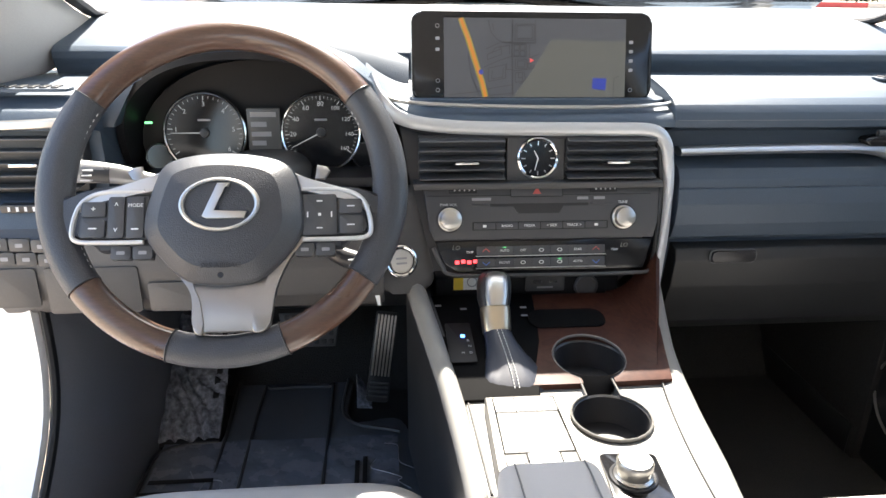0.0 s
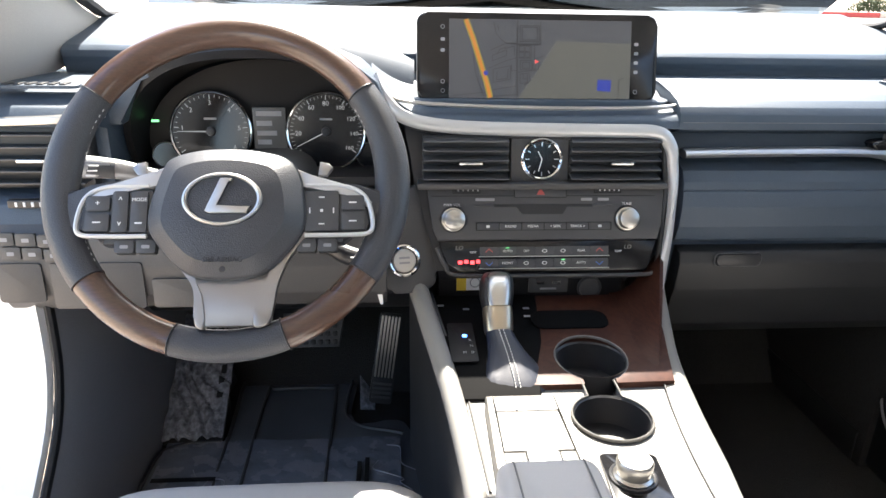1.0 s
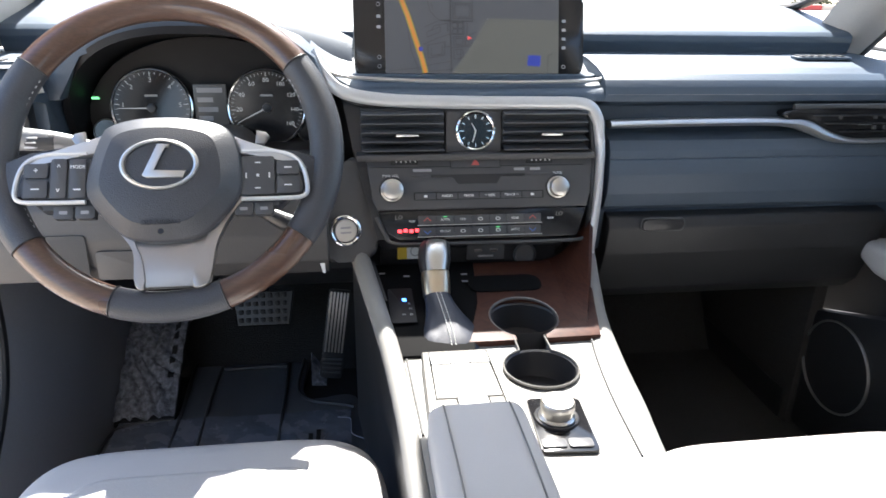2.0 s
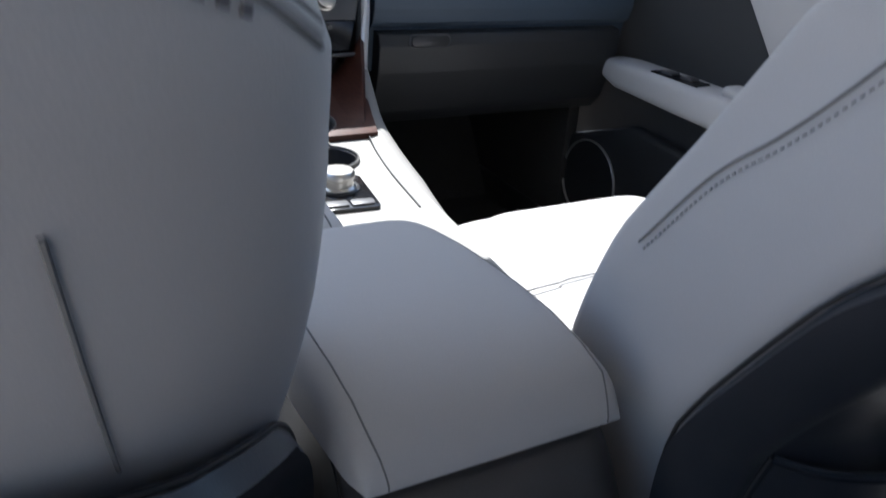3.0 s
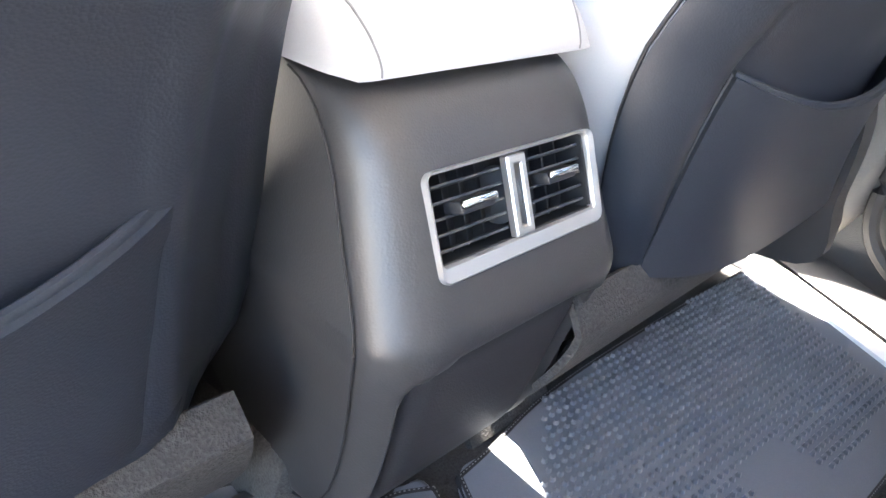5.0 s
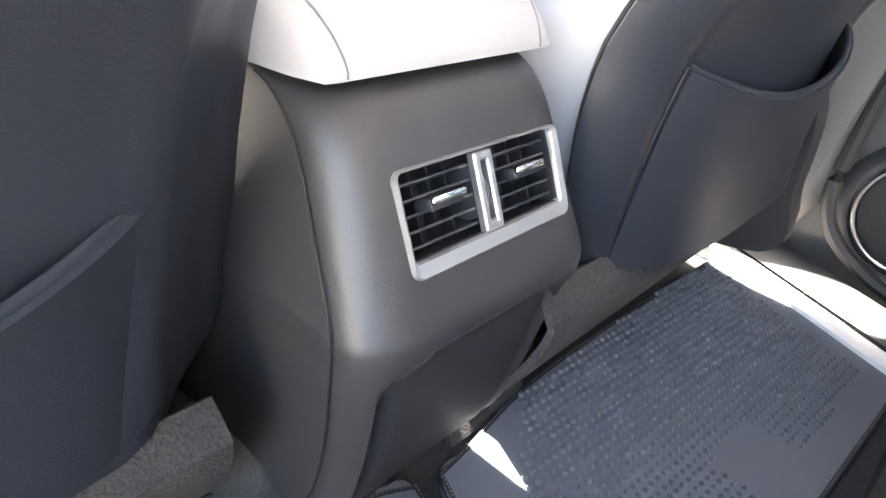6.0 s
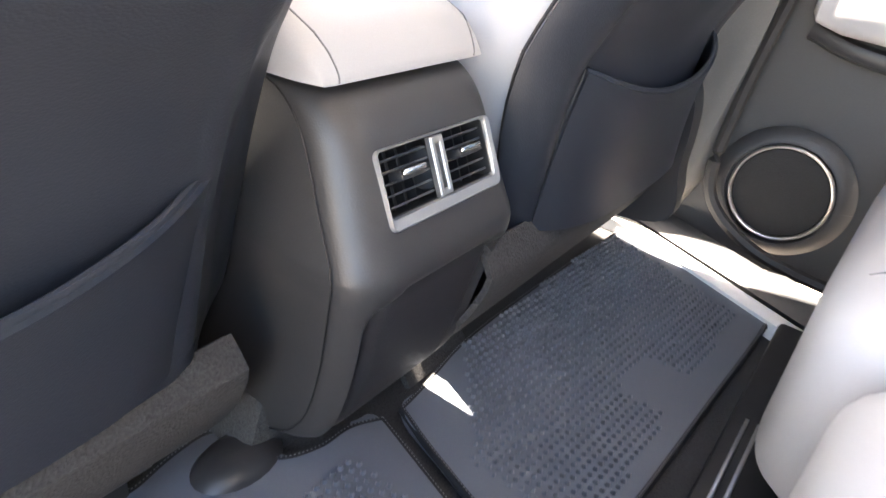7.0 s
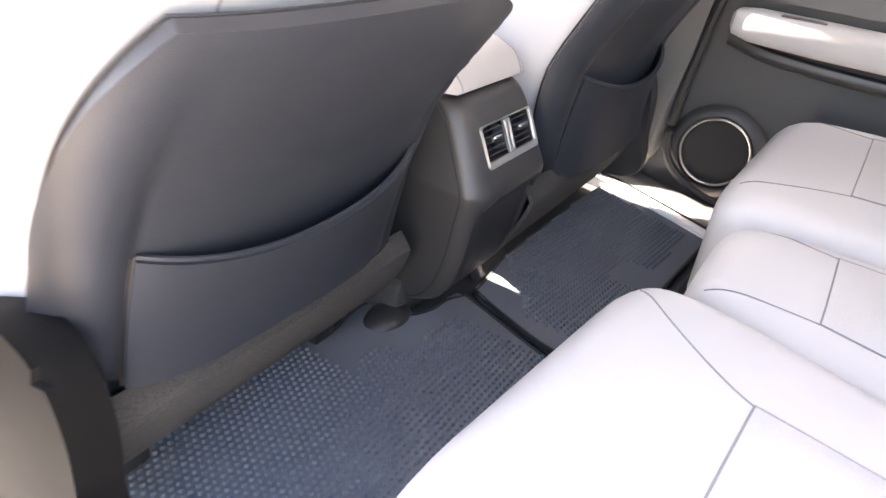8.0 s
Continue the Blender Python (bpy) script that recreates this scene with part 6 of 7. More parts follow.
            t = abs(px) / w
            inside = t < 1 and abs(y - (yr + yf) / 2) < (yf - yr) / 2 * (1 - t ** (2 / 0.62)) ** 0.375
            lo, hi = (m, hi) if inside else (lo, m)
        return Vector((x + px, y + dy, lo))
    part("shoulder_seam", tube([crest(-0.207 + 0.414 * i / 90) for i in range(91)], 0.0014, 0.0012, 6), SEAM, back)
    for s in (-1, 1):
        part("back_seam", tube([surf(s * 0.166, z, False) + Vector((0, -0.0004, 0)) for z in [0.487 + 0.103 * i / 40 for i in range(41)]], 0.0008, 0.0008, 6), SEAM, back)
        if dz == 0:
            continue
        run = smooth_path([(x + s * 0.2400, 0.104 + dy, 0.442), (x + s * 0.2392, 0.061 + dy, 0.502), (x + s * 0.2380, 0.024 + dy, 0.538), (x + s * 0.2372, -0.003 + dy, 0.568), (x + s * 0.2335, -0.029 + dy, 0.603)], 30)
        part("bolster_seam", tube(run, 0.0008, 0.0008, 6), SEAM, back)
        stitches([p + Vector((0, -0.005, -0.003)) for p in run], 0.0024, 0.0022, 0.0004, SEAM, back)
    # head restraint
    part("head_restraint", loft([[(x + w * math.copysign(abs(math.cos(a)) ** 0.6, math.cos(a)), y + dy + d * math.copysign(abs(math.sin(a)) ** 0.7, math.sin(a)), z) for a in [2 * math.pi * j / 28 for j in range(28)]]
                                      for z, y, w, d in ((0.705, -0.10, 0.09, 0.03), (0.715, -0.10, 0.108, 0.045), (0.75, -0.105, 0.116, 0.054), (0.80, -0.112, 0.112, 0.056), (0.85, -0.12, 0.10, 0.05), (0.875, -0.122, 0.08, 0.035), (0.88, -0.122, 0.05, 0.02))]), LEATHER, st)
    for s in (-0.055, 0.055):
        part("post", tube([(x + s, -0.095 + dy, 0.64), (x + s, -0.10 + dy, 0.72)], 0.006, None, 12), CHROME, st)
    # seat cushion with stitched insert
    cu = part("seat_cushion", cushion(x - (0.215 if dz == 0 else 0.229), x + 0.215, 0.085 + dy, 0.570 + (dy if dy > -0.03 else -0.085), 0.10, 0.272, 0.055, 0.006, p=6), LEATHER, st, "pale leather seat cushion", 60)
    yb, yf = 0.12 + dy, 0.485 + (dy if dy > -0.03 else -0.035)
    part("seat_insert", cushion(x - 0.140, x + 0.140, yb, yf, 0.20, 0.2775, 0.012, 0.003, p=8), PERFORATED, st, "perforated leather insert")
    part("insert_seam", tube([(x - 0.205 + 0.41 * i / 30, 0.2575, 0.2735 + 0.0058 * (1 - min(1.0, abs(i / 15 - 1)) ** 6) + 0.0022 * (abs(i / 15 - 1) < 0.62)) for i in range(31)], 0.0011, 0.0012, 6), SEAM, cu)
    part("seat_base", box(x - 0.195, x + 0.195, 0.09 + dy, 0.45, 0.02, 0.115, 0.01), BLACK, st)
    shield = [(0.0, 0.05), (-0.016, 0.14), (-0.018, 0.21), (0.002, 0.258), (0.05, 0.275), (0.12, 0.25), (0.25, 0.19), (0.42, 0.17), (0.45, 0.12), (0.44, 0.06), (0.25, 0.03)]
    if outer > 0:
        shield = [(0.0, 0.05), (-0.01, 0.14), (0.0, 0.24), (0.05, 0.29), (0.12, 0.27), (0.25, 0.20), (0.42, 0.17), (0.45, 0.12), (0.44, 0.06), (0.25, 0.03)]
    part("side_shield", moved(outline(shield, 0.040, None, 0.016, 60, 4), plane_at((x + outer * 0.190, dy, 0.0), (0, 1, 0), (0, 0, 1)) if outer > 0 else
                              Matrix(((0, 0, -1, x - 0.225), (1, 0, 0, dy), (0, 1, 0, 0), (0, 0, 0, 1)))), SHIELD if outer < 0 else BLACK, st, "dark plastic side shield")
    for s in (-0.15, 0.15):
        part("seat_rail", box(x + s - 0.02, x + s + 0.02, 0.10 + dy, 0.46, -0.022, 0.025, 0.003), RUBBER, st)
    st.location.z += dz
    return st


front_seat(-0.361, 0.0, 0.0, "pale leather driver seat with black vinyl back and map pocket", -1, driver_edge, 0.158, DRIVER_WING, 0.178)
front_seat(0.357, -0.055, 0.016, "pale leather passenger seat set further back, black vinyl back", 1, passenger_edge, 0.160, WING, 0.187)

lone("tunnel_carpet", sheet(lambda u, v: (0.082 + 0.110 * u, 0.030 + 0.17 * v, -0.016 + 0.19 * v + 0.01 * math.sin(math.pi * v)), 10, 16, -0.008), SKIRT, "brown-grey carpet between console and passenger seat", "carpet", kind="structure")

# rear bench in three cushions
BENCH_SEAM = material("grey_seam", (0.17, 0.17, 0.17), 0.8)
bench = thing("rear_bench", (0, -0.5, 0.0), "pale leather rear bench with three stitched cushions", "bench seat")


def bench_cushion(corners, z0, z1, r, crown, p):
    """A soft block over four corners (front left, front right, rear right, rear left); also the way to find a place on its top."""
    fl, fr, rr_, rl = [Vector(c) for c in corners]
    size_x, size_y = ((fr - fl).length + (rr_ - rl).length) / 4, (fl - rl).length / 2

    def at(a, b):
        return (fl * (1 - a) * (1 + b) + fr * (1 + a) * (1 + b) + rr_ * (1 + a) * (1 - b) + rl * (1 - a) * (1 - b)) / 4

    def line(inset, z, s=1.0):
        out = []
        for i in range(72):
            t = 2 * math.pi * i / 72
            c, q = math.cos(t), math.sin(t)
            g = at((1 - inset / size_x) * math.copysign(abs(c) ** (2 / p), c) * s, (1 - inset / size_y) * math.copysign(abs(q) ** (2 / p), q) * s)
            out.append(Vector((g.x, g.y, z)))
        return out
    rings = [line(r * 0.3, z0), line(0, z0 + r * 0.4), line(0, z1 - r)]
    rings += [line(r * (1 - math.cos(radians(15 * j))), z1 - r + r * math.sin(radians(15 * j))) for j in range(1, 7)]
    rings += [line(r, z1 + crown * (1 - s * s), s) for s in (0.75, 0.5, 0.25, 0.05)]

    def top(a, b):
        k = (abs(a / (1 - r / size_x)) ** p + abs(b / (1 - r / size_y)) ** p) ** (1 / p)
        g = at(a, b)
        if k < 1:
            return Vector((g.x, g.y, z1 + crown * (1 - k * k)))
        lo, hi = 0.0, r
        for _ in range(24):
            m = (lo + hi) / 2
            lo, hi = (m, hi) if (abs(a / (1 - m / size_x)) ** p + abs(b / (1 - m / size_y)) ** p) < 1 else (lo, m)
        return Vector((g.x, g.y, z1 - r + r * math.sin(math.acos(max(-1.0, min(1.0, 1 - lo / r))))))
    return loft(rings), top


# insert: half reach to each side and its front line, in the cushion's own -1..1
for corners, z1, (il, ir, ifr) in ((((-0.605, -0.238), (-0.168, -0.278), (-0.315, -0.74), (-0.605, -0.74)), 0.283, (-0.72, 0.30, 0.36)),
                                   (((-0.162, -0.318), (0.050, -0.318), (0.062, -0.74), (-0.308, -0.74)), 0.264, (-0.62, 0.62, 0.40)),
                                   (((0.056, -0.283), (0.575, -0.300), (0.60, -0.74), (0.068, -0.74)), 0.274, (-0.52, 0.70, 0.34))):
    body, top = bench_cushion(corners, 0.09, z1, 0.044, 0.006, 7)
    cu = part("cushion", body, LEATHER, bench, "pale leather cushion", 60)
    part("insert", sheet(lambda u, v: top(il + (ir - il) * (1 - u), -0.92 + (ifr + 0.92) * v) + Vector((0, 0, 0.0012 + 0.0025 * min(1, 12 * min(u, 1 - u), 8 * (1 - v)))), 20, 16, -0.002), PERFORATED, cu, "perforated leather insert", 60)
    for e in (il, ir):
        part("seam", tube([top(e, -0.9 + (ifr + 0.9) * k / 20) + Vector((0, 0, 0.0012)) for k in range(21)], 0.0008, 0.0007, 6), BENCH_SEAM, cu)
        out = e + (0.42 if e > 0 else -0.16)
        out = max(-0.93, min(0.93, out))
        part("seam", tube([top(e + (out - e) * (k / 16) ** 1.2, ifr + (0.90 - ifr) * k / 16) + Vector((0, 0, 0.0002)) for k in range(17)], 0.0008, 0.0007, 6), BENCH_SEAM, cu)
    part("cross_seam", tube([top(il + (ir - il) * k / 20, ifr) + Vector((0, 0, 0.0012)) for k in range(21)], 0.0009, 0.0008, 6), BENCH_SEAM, cu)
# Black tube that draws the shade in the gap between left and middle cushions.
part("fold", tube([(-0.166 - 0.148 * k / 12, -0.335 - 0.40 * k / 12, 0.232) for k in range(13)], 0.0045, 0.003, 6), RUBBER, bench)
part("bench_base", box(-0.60, 0.60, -0.74, -0.33, -0.02, 0.12, 0.01), BLACK, bench)
part("bench_back", prism([(-0.62, 0.26), (-0.60, 0.30), (-0.68, 0.60), (-0.78, 0.86), (-0.84, 0.86), (-0.76, 0.26)], -0.60, 0.60, "x", 0.03, 4), LEATHER, bench)
br = thing("seat_bracket", (0.25, -0.26, 0.0), "black steel bench bracket on the floor", "bracket")
part("bar", box(0.10, 0.50, -0.330, -0.262, -0.02, 0.022, 0.006), RUBBER, br)
for k in range(2):
    part("slot", box(0.11, 0.26, -0.292 + 0.012 * k, -0.288 + 0.012 * k, 0.019, 0.0255, 0.001), STEEL, br)

# ---- floor mats ----
def mat_thing(name, pts, label, z, rows, zone):
    """A rubber mat: bound edge, stitched, with a field of small raised nubs."""
    mt = thing(name, (sum(p[0] for p in pts) / len(pts), sum(p[1] for p in pts) / len(pts), z), label, "floor mat", "rear floor mats")
    part("sheet", outline(pts, 0.012, Matrix.Translation((0, 0, z)), 0.004, 120, 3), MAT, mt)
    part("binding", tube([(p.x, p.y, z + 0.008) for p in smooth_path([(*q, 0) for q in pts + pts[:1]], 160)], 0.004, 0.005, 6), RUBBER, mt)
    stitches([(p.x, p.y, z + 0.0135) for p in smooth_path([(*q, 0) for q in pts + pts[:1]], 200)], 0.0016, 0.0024, 0.00035, BENCH_SEAM, mt)
    vs, fs = [], []
    x0, x1, y0, y1 = zone
    px, py = 0.0100, 0.0089
    for j in range(int((y1 - y0) / py)):
        for i in range(int((x1 - x0) / px)):
            cx, cy = x0 + px * (i + (0.5 if j % 2 else 0)), y1 - py * j - 0.09 * (x0 + px * i - 0.3) * (x0 > 0)
            if not rows(cx, cy):
                continue
            b = len(vs)
            for up, rx, ry in ((0.0119, 0.0034, 0.0030), (0.0164, 0.0025, 0.0018)):
                for a in range(6):
                    vs.append((cx + rx * math.cos(a * math.pi / 3), cy + ry * math.sin(a * math.pi / 3), z + up))
            fs.append([b + 6 + a for a in range(6)])
            fs += [[b + a, b + (a + 1) % 6, b + 6 + (a + 1) % 6, b + 6 + a] for a in range(6)]
    me = bpy.data.meshes.new("nub_field")
    me.from_pydata(vs, [], fs)
    me.materials.append(MAT)
    ob = new("nub_field", me)
    ob.parent, ob.matrix_parent_inverse = mt, Matrix.Translation(mt.location).inverted()
    tagged(ob, "rows of small raised rubber nubs", kind="stuff")
    return mt


right_pts = [(0.045, 0.005), (0.09, 0.010), (0.20, 0.024), (0.40, 0.022), (0.58, 0.014), (0.628, 0.006), (0.618, -0.04), (0.532, -0.232), (0.505, -0.246), (0.30, -0.236), (0.10, -0.225), (0.012, -0.215), (-0.012, -0.16), (0.018, -0.06)]
mat_thing("rear_mat", right_pts, "blue-grey rubber rear mat with raised nubs by the passenger side", -0.014,
          lambda x, y: y < 0.020 and x > max(0.03, 0.150 + 1.3 * y) and x < 0.592 + 0.404 * y and y > -0.208 and not (0.238 < x < 0.324 and y < -0.148), (0.02, 0.61, -0.25, 0.034))
left_pts = [(0.020, 0.010), (-0.012, 0.025), (-0.050, 0.028), (-0.085, 0.046), (-0.090, 0.085), (-0.105, 0.112), (-0.145, 0.112), (-0.190, 0.104), (-0.215, 0.116), (-0.30, 0.135), (-0.42, 0.148), (-0.475, 0.135), (-0.51, 0.112), (-0.56, 0.110), (-0.60, 0.06), (-0.60, -0.22),
            (-0.55, -0.26), (-0.25, -0.27), (-0.06, -0.26), (-0.034, -0.15)]
mat_thing("rear_mat", left_pts, "blue-grey rubber rear mat with raised nubs behind the driver seat", -0.014,
          lambda x, y: y < (0.115 if x < -0.24 else 0.045 - 0.6 * abs(x + 0.20) if x > -0.24 and x < -0.16 else -0.010 if x < -0.12 else 0.0) and x > -0.53 and y < -0.9 * (x - 0.02), (-0.575, -0.03, -0.24, 0.12))
hump = thing("floor_bracket", (-0.09, 0.06, 0.0), "rounded dark plastic bracket cover beside the console foot", "bracket")
part("cover", lathe([(0.034, -0.02), (0.035, -0.004), (0.028, 0.006), (0.016, 0.010), (0, 0.011)], Matrix.Translation((-0.110, 0.068, 0)), 24, 1.3, 0.9), BLACK, hump)

# ---- driver footwell ----
fmat = thing("front_mat", (-0.38, 0.85, 0), "black ribbed driver mat under torn clear protective film", "floor mat")
part("sheet", outline([(-0.64, 0.55), (-0.175, 0.55), (-0.175, 1.02), (-0.29, 1.05), (-0.30, 1.30), (-0.515, 1.30), (-0.53, 1.00), (-0.64, 0.97), (-0.655, 0.84)], 0.012, Matrix.Translation((0, 0, -0.016)), 0.004, 80), FABRIC_MAT, fmat)
for pts in ([(-0.475, 0.80), (-0.475, 1.15), (-0.455, 1.17), (-0.345, 1.17), (-0.33, 1.15), (-0.33, 0.80)], [(-0.515, 0.70), (-0.525, 1.00), (-0.512, 1.28), (-0.31, 1.28), (-0.30, 1.06), (-0.19, 1.00)], [(-0.645, 0.84), (-0.64, 0.955), (-0.60, 0.985), (-0.535, 0.99)]):
    part("edge_welt", tube(smooth_path([(a, b, 0.0) for a, b in pts], 40), 0.0035, 0.0035, 6), KEY, fmat)
random.seed(11)
part("film_sheet", sheet(lambda u, v: (-0.635 + 0.44 * u, 0.56 + 0.43 * v, 0.001 + 0.004 * noise.noise((u * 9, v * 11, 0.3))), 40, 40, 0.0006), FILM_MAT, fmat, "wrinkled clear film")
for k in range(9):
    pts = [(-0.60 + 0.38 * random.random(), 0.66 + 0.3 * random.random(), 0.005)]
    for _ in range(5):
        pts.append((pts[-1][0] + random.uniform(-0.01, 0.03), pts[-1][1] + random.uniform(-0.03, 0.004), 0.005))
    part("film_crease", tube(smooth_path(pts, 18), 0.0006, 0.0010, 5), FILM_EDGE, fmat)
for x, y, w in ((-0.27, 0.86, 0.10), (-0.256, 0.88, 0.08), (-0.575, 0.875, 0.11), (-0.60, 0.845, 0.08), (-0.53, 0.845, 0.04)):
    part("print_bar", box(x - 0.004, x + 0.004, y - w / 2, y + w / 2, 0.0065, 0.0072, 0) if x > -0.4 else box(x - w / 2, x + w / 2, y - 0.005, y + 0.005, 0.0065, 0.0072, 0), RUBBER, fmat)
rest = thing("foot_rest", (-0.60, 1.1, 0.05), "dead pedal wrapped in crinkled clear film", "foot rest")


def foot(u, v):
    ridge = abs(math.sin(17 * (u * 0.75 + v * 0.8) + 4 * noise.noise((u * 2.5, v * 3, 1.0)))) * 2 - 1
    return -0.647 + 0.113 * u + 0.006 * v, 0.99 + 0.22 * v, 0.008 + 0.155 * v + 0.0038 * ridge + 0.007 * noise.noise((u * 5 + v * 4, v * 6, 2.0)) + 0.003 * noise.noise((u * 20, v * 16, 5.0))


part("plate", sheet(lambda u, v: Vector(foot(u, v)) - Vector((0, 0, 0.012)), 10, 10, 0.02), RUBBER, rest)
part("film", sheet(foot, 44, 64, 0.0008), FILM, rest, "crinkled clear plastic film", 25)
for k in range(6):
    v0 = 0.30 + 0.10 * k
    part("print_bar", sheet(lambda u, v: Vector(foot(0.80 + 0.10 * u, v0 + 0.055 * v)) + Vector((0, -0.001, 0.0022)), 3, 5, 0.0003), RUBBER, rest)
for k in range(5):
    u0 = 0.22 + 0.14 * k
    part("print_bar", sheet(lambda u, v: Vector(foot(u0 + 0.09 * u, 0.86 + 0.06 * v)) + Vector((0, -0.001, 0.0022)), 4, 4, 0.0003), RUBBER, rest)
gas = thing("accelerator_pedal", (-0.22, 1.04, 0.12), "tall ribbed metal accelerator pedal", "pedal")
GM = plane_at((-0.222, 1.060, 0.135), (1, 0, -0.15), (0.10, 0.30, 1))
part("plate", outline(rounded(0.044, 0.180, 0.006), 0.008, GM, 0.002), BLACK, gas)
for k in range(6):
    part("rib", outline(rounded(0.0036, 0.122, 0.001), 0.004, GM @ Matrix.Translation((-0.0165 + 0.0066 * k, 0.024, 0.008)), 0.001), BRUSHED, gas)
for k in range(4):
    part("cross_rib", outline(rounded(0.037, 0.004, 0.001), 0.004, GM @ Matrix.Translation((0, -0.050 - 0.009 * k, 0.008)), 0.001), KEY, gas)
part("pale_tip", sheet(lambda u, v: (-0.275 + 0.03 * u, 1.07 + 0.05 * v, 0.010 + 0.05 * v * (1 - u)), 3, 6, 0.002), FILM, gas)
brake = thing("brake_pedal", (-0.36, 1.08, 0.16), "wide brake pedal with rubber studs", "pedal")
BM_ = plane_at((-0.362, 1.085, 0.187), (1, 0, 0), (0, 0.45, 1))
part("pad", outline([(-0.058, 0.032), (0.060, 0.032), (0.050, -0.034), (-0.048, -0.034)], 0.010, BM_, 0.003), KEY, brake)
for i in range(7):
    for j in range(4):
        part("stud", outline(rounded(0.009, 0.009, 0.002), 0.004, BM_ @ Matrix.Translation((-0.042 + 0.014 * i, -0.024 + 0.016 * j, 0.010)), 0.001), RUBBER, brake)
part("stem", tube([(-0.362, 1.10, 0.20), (-0.362, 1.17, 0.30), (-0.362, 1.20, 0.42)], 0.010, 0.006, 8), BLACK, brake)
def jamb_y(z):
    return soft([(-0.10, 0.46), (0.05, 0.53), (0.12, 0.585), (0.177, 0.645), (0.234, 0.707), (0.30, 0.738), (0.35, 0.745), (0.47, 0.748)], z)[0]


kick = thing("kick_panel", (-0.68, 0.85, 0.1), "charcoal kick panel ending at the door seal", "panel")
part("panel", sheet(lambda u, v: (-0.668 + 0.025 * math.sin(u * math.pi / 2), jamb_y(-0.02 + 0.46 * v) * (1 - u) + 1.30 * u, -0.02 + 0.46 * v), 14, 14, 0.01), KICK, kick)
part("seal", tube([(-0.670, jamb_y(0.44 - 0.015 * k) - 0.002, 0.44 - 0.015 * k) for k in range(31)], 0.006, 0.008, 8), RUBBER, kick, "black door seal")

kick2 = thing("kick_panel", (0.68, 1.0, 0.1), "black carpeted kick panel in the passenger footwell", "panel")
part("panel", box(0.672, 0.70, 0.88, 1.48, -0.03, 0.63, 0.004), DARK_CARPET, kick2)
part("sill_strip", box(0.668, 0.6725, 0.90, 1.30, -0.02, 0.045, 0.002), BLACK, kick2)

# ---- body and doors ----
jamb = thing("door_jamb", (-0.73, 0.7, 0.0), "glossy white painted door opening", "door jamb", kind="structure")
part("sill", prism([(-0.695, -0.06), (-0.695, -0.01), (-0.72, 0.0), (-0.80, -0.02), (-0.84, -0.10), (-0.84, -0.35), (-0.70, -0.35)], -0.60, 0.60, "y", 0.01), PAINT, jamb)
part("front_post", sheet(lambda u, v: (-0.678 - 0.16 * u, jamb_y(-0.04 + 0.50 * v) + 0.06 * u, -0.04 + 0.50 * v), 10, 20, 0.012), PAINT, jamb)
part("scuff_plate", box(-0.69, -0.63, -0.30, 0.50, -0.022, 0.004, 0.003), STEEL, jamb)
odoor = thing("open_front_door", (-0.95, 0.75, 0.1), "edge of the open white driver door with grey trim", "door")
part("shell", sheet(lambda u, v: (-0.80 - 0.55 * u, 0.86 + 0.02 * u, -0.25 + 0.80 * v), 8, 10, 0.05), PAINT, odoor)
part("trim", sheet(lambda u, v: (-0.83 - 0.50 * u, 0.80 + 0.02 * u, -0.18 + 0.70 * v), 8, 10, 0.03), PILLAR, odoor)

for s in (-1, 1):
    # windscreen pillars: a flared foot on the dash, then leaning back to the roof
    def pillar(u, v):
        u = u if s > 0 else 1 - u
        if s > 0:
            xi, yi, zi = soft([(0, 0.662, 1.00, 0.668), (0.08, 0.676, 1.06, 0.705), (0.2, 0.680, 0.985, 0.79), (1, 0.60, 0.60, 1.14)], v)
            xo, yo, zo = soft([(0, 0.722, 1.00, 0.664), (0.08, 0.737, 0.97, 0.705), (0.2, 0.742, 0.89, 0.78), (1, 0.640, 0.63, 1.14)], v)
            return xi + (xo - xi) * u - 0.016 * math.sin(math.pi * u), yi + (yo - yi) * u - 0.02 * math.sin(math.pi * u), zi + (zo - zi) * u
        xi, yi, zi = soft([(0, 0.694, 1.19, 0.742), (0.15, 0.680, 0.985, 0.790), (1, 0.60, 0.60, 1.14)], v)
        xo, yo, zo = soft([(0, 0.768, 0.76, 0.655), (0.15, 0.752, 0.74, 0.71), (1, 0.640, 0.63, 1.14)], v)
        return s * (xi + (xo - xi) * u - 0.022 * math.sin(math.pi * u)), yi + (yo - yi) * u, zi + (zo - zi) * (u ** 0.6 if u > 0 else 0.0) + 0.012 * math.sin(math.pi * u) * v
    lone("trim", sheet(pillar, 14, 20, 0.03), PILLAR, "grey windscreen pillar trim", "pillar trim", kind="structure")
lone("window_1", sheet(lambda u, v: (-0.66 + 1.32 * u + 0.10 * v * (0.5 - u) * 2, 1.40 - 0.78 * v - 0.10 * abs(u - 0.5) * 2, 0.765 + 0.37 * v), 12, 8, 0.004), GLASS, "clear raked windscreen", "windscreen", kind="structure").visible_shadow = False
lone("wiper_cowl", tube(smooth_path([(-0.66, 0.93, 0.815), (-0.676, 1.05, 0.783), (-0.680, 1.16, 0.764), (-0.58, 1.27, 0.776), (-0.40, 1.345, 0.785), (0, 1.385, 0.791), (0.40, 1.345, 0.785), (0.58, 1.27, 0.776), (0.680, 1.16, 0.764), (0.676, 1.05, 0.783), (0.66, 0.93, 0.815)], 80), 0.012, 0.007, 8), RUBBER, "black seal round the foot of the windscreen", "trim", kind="structure")

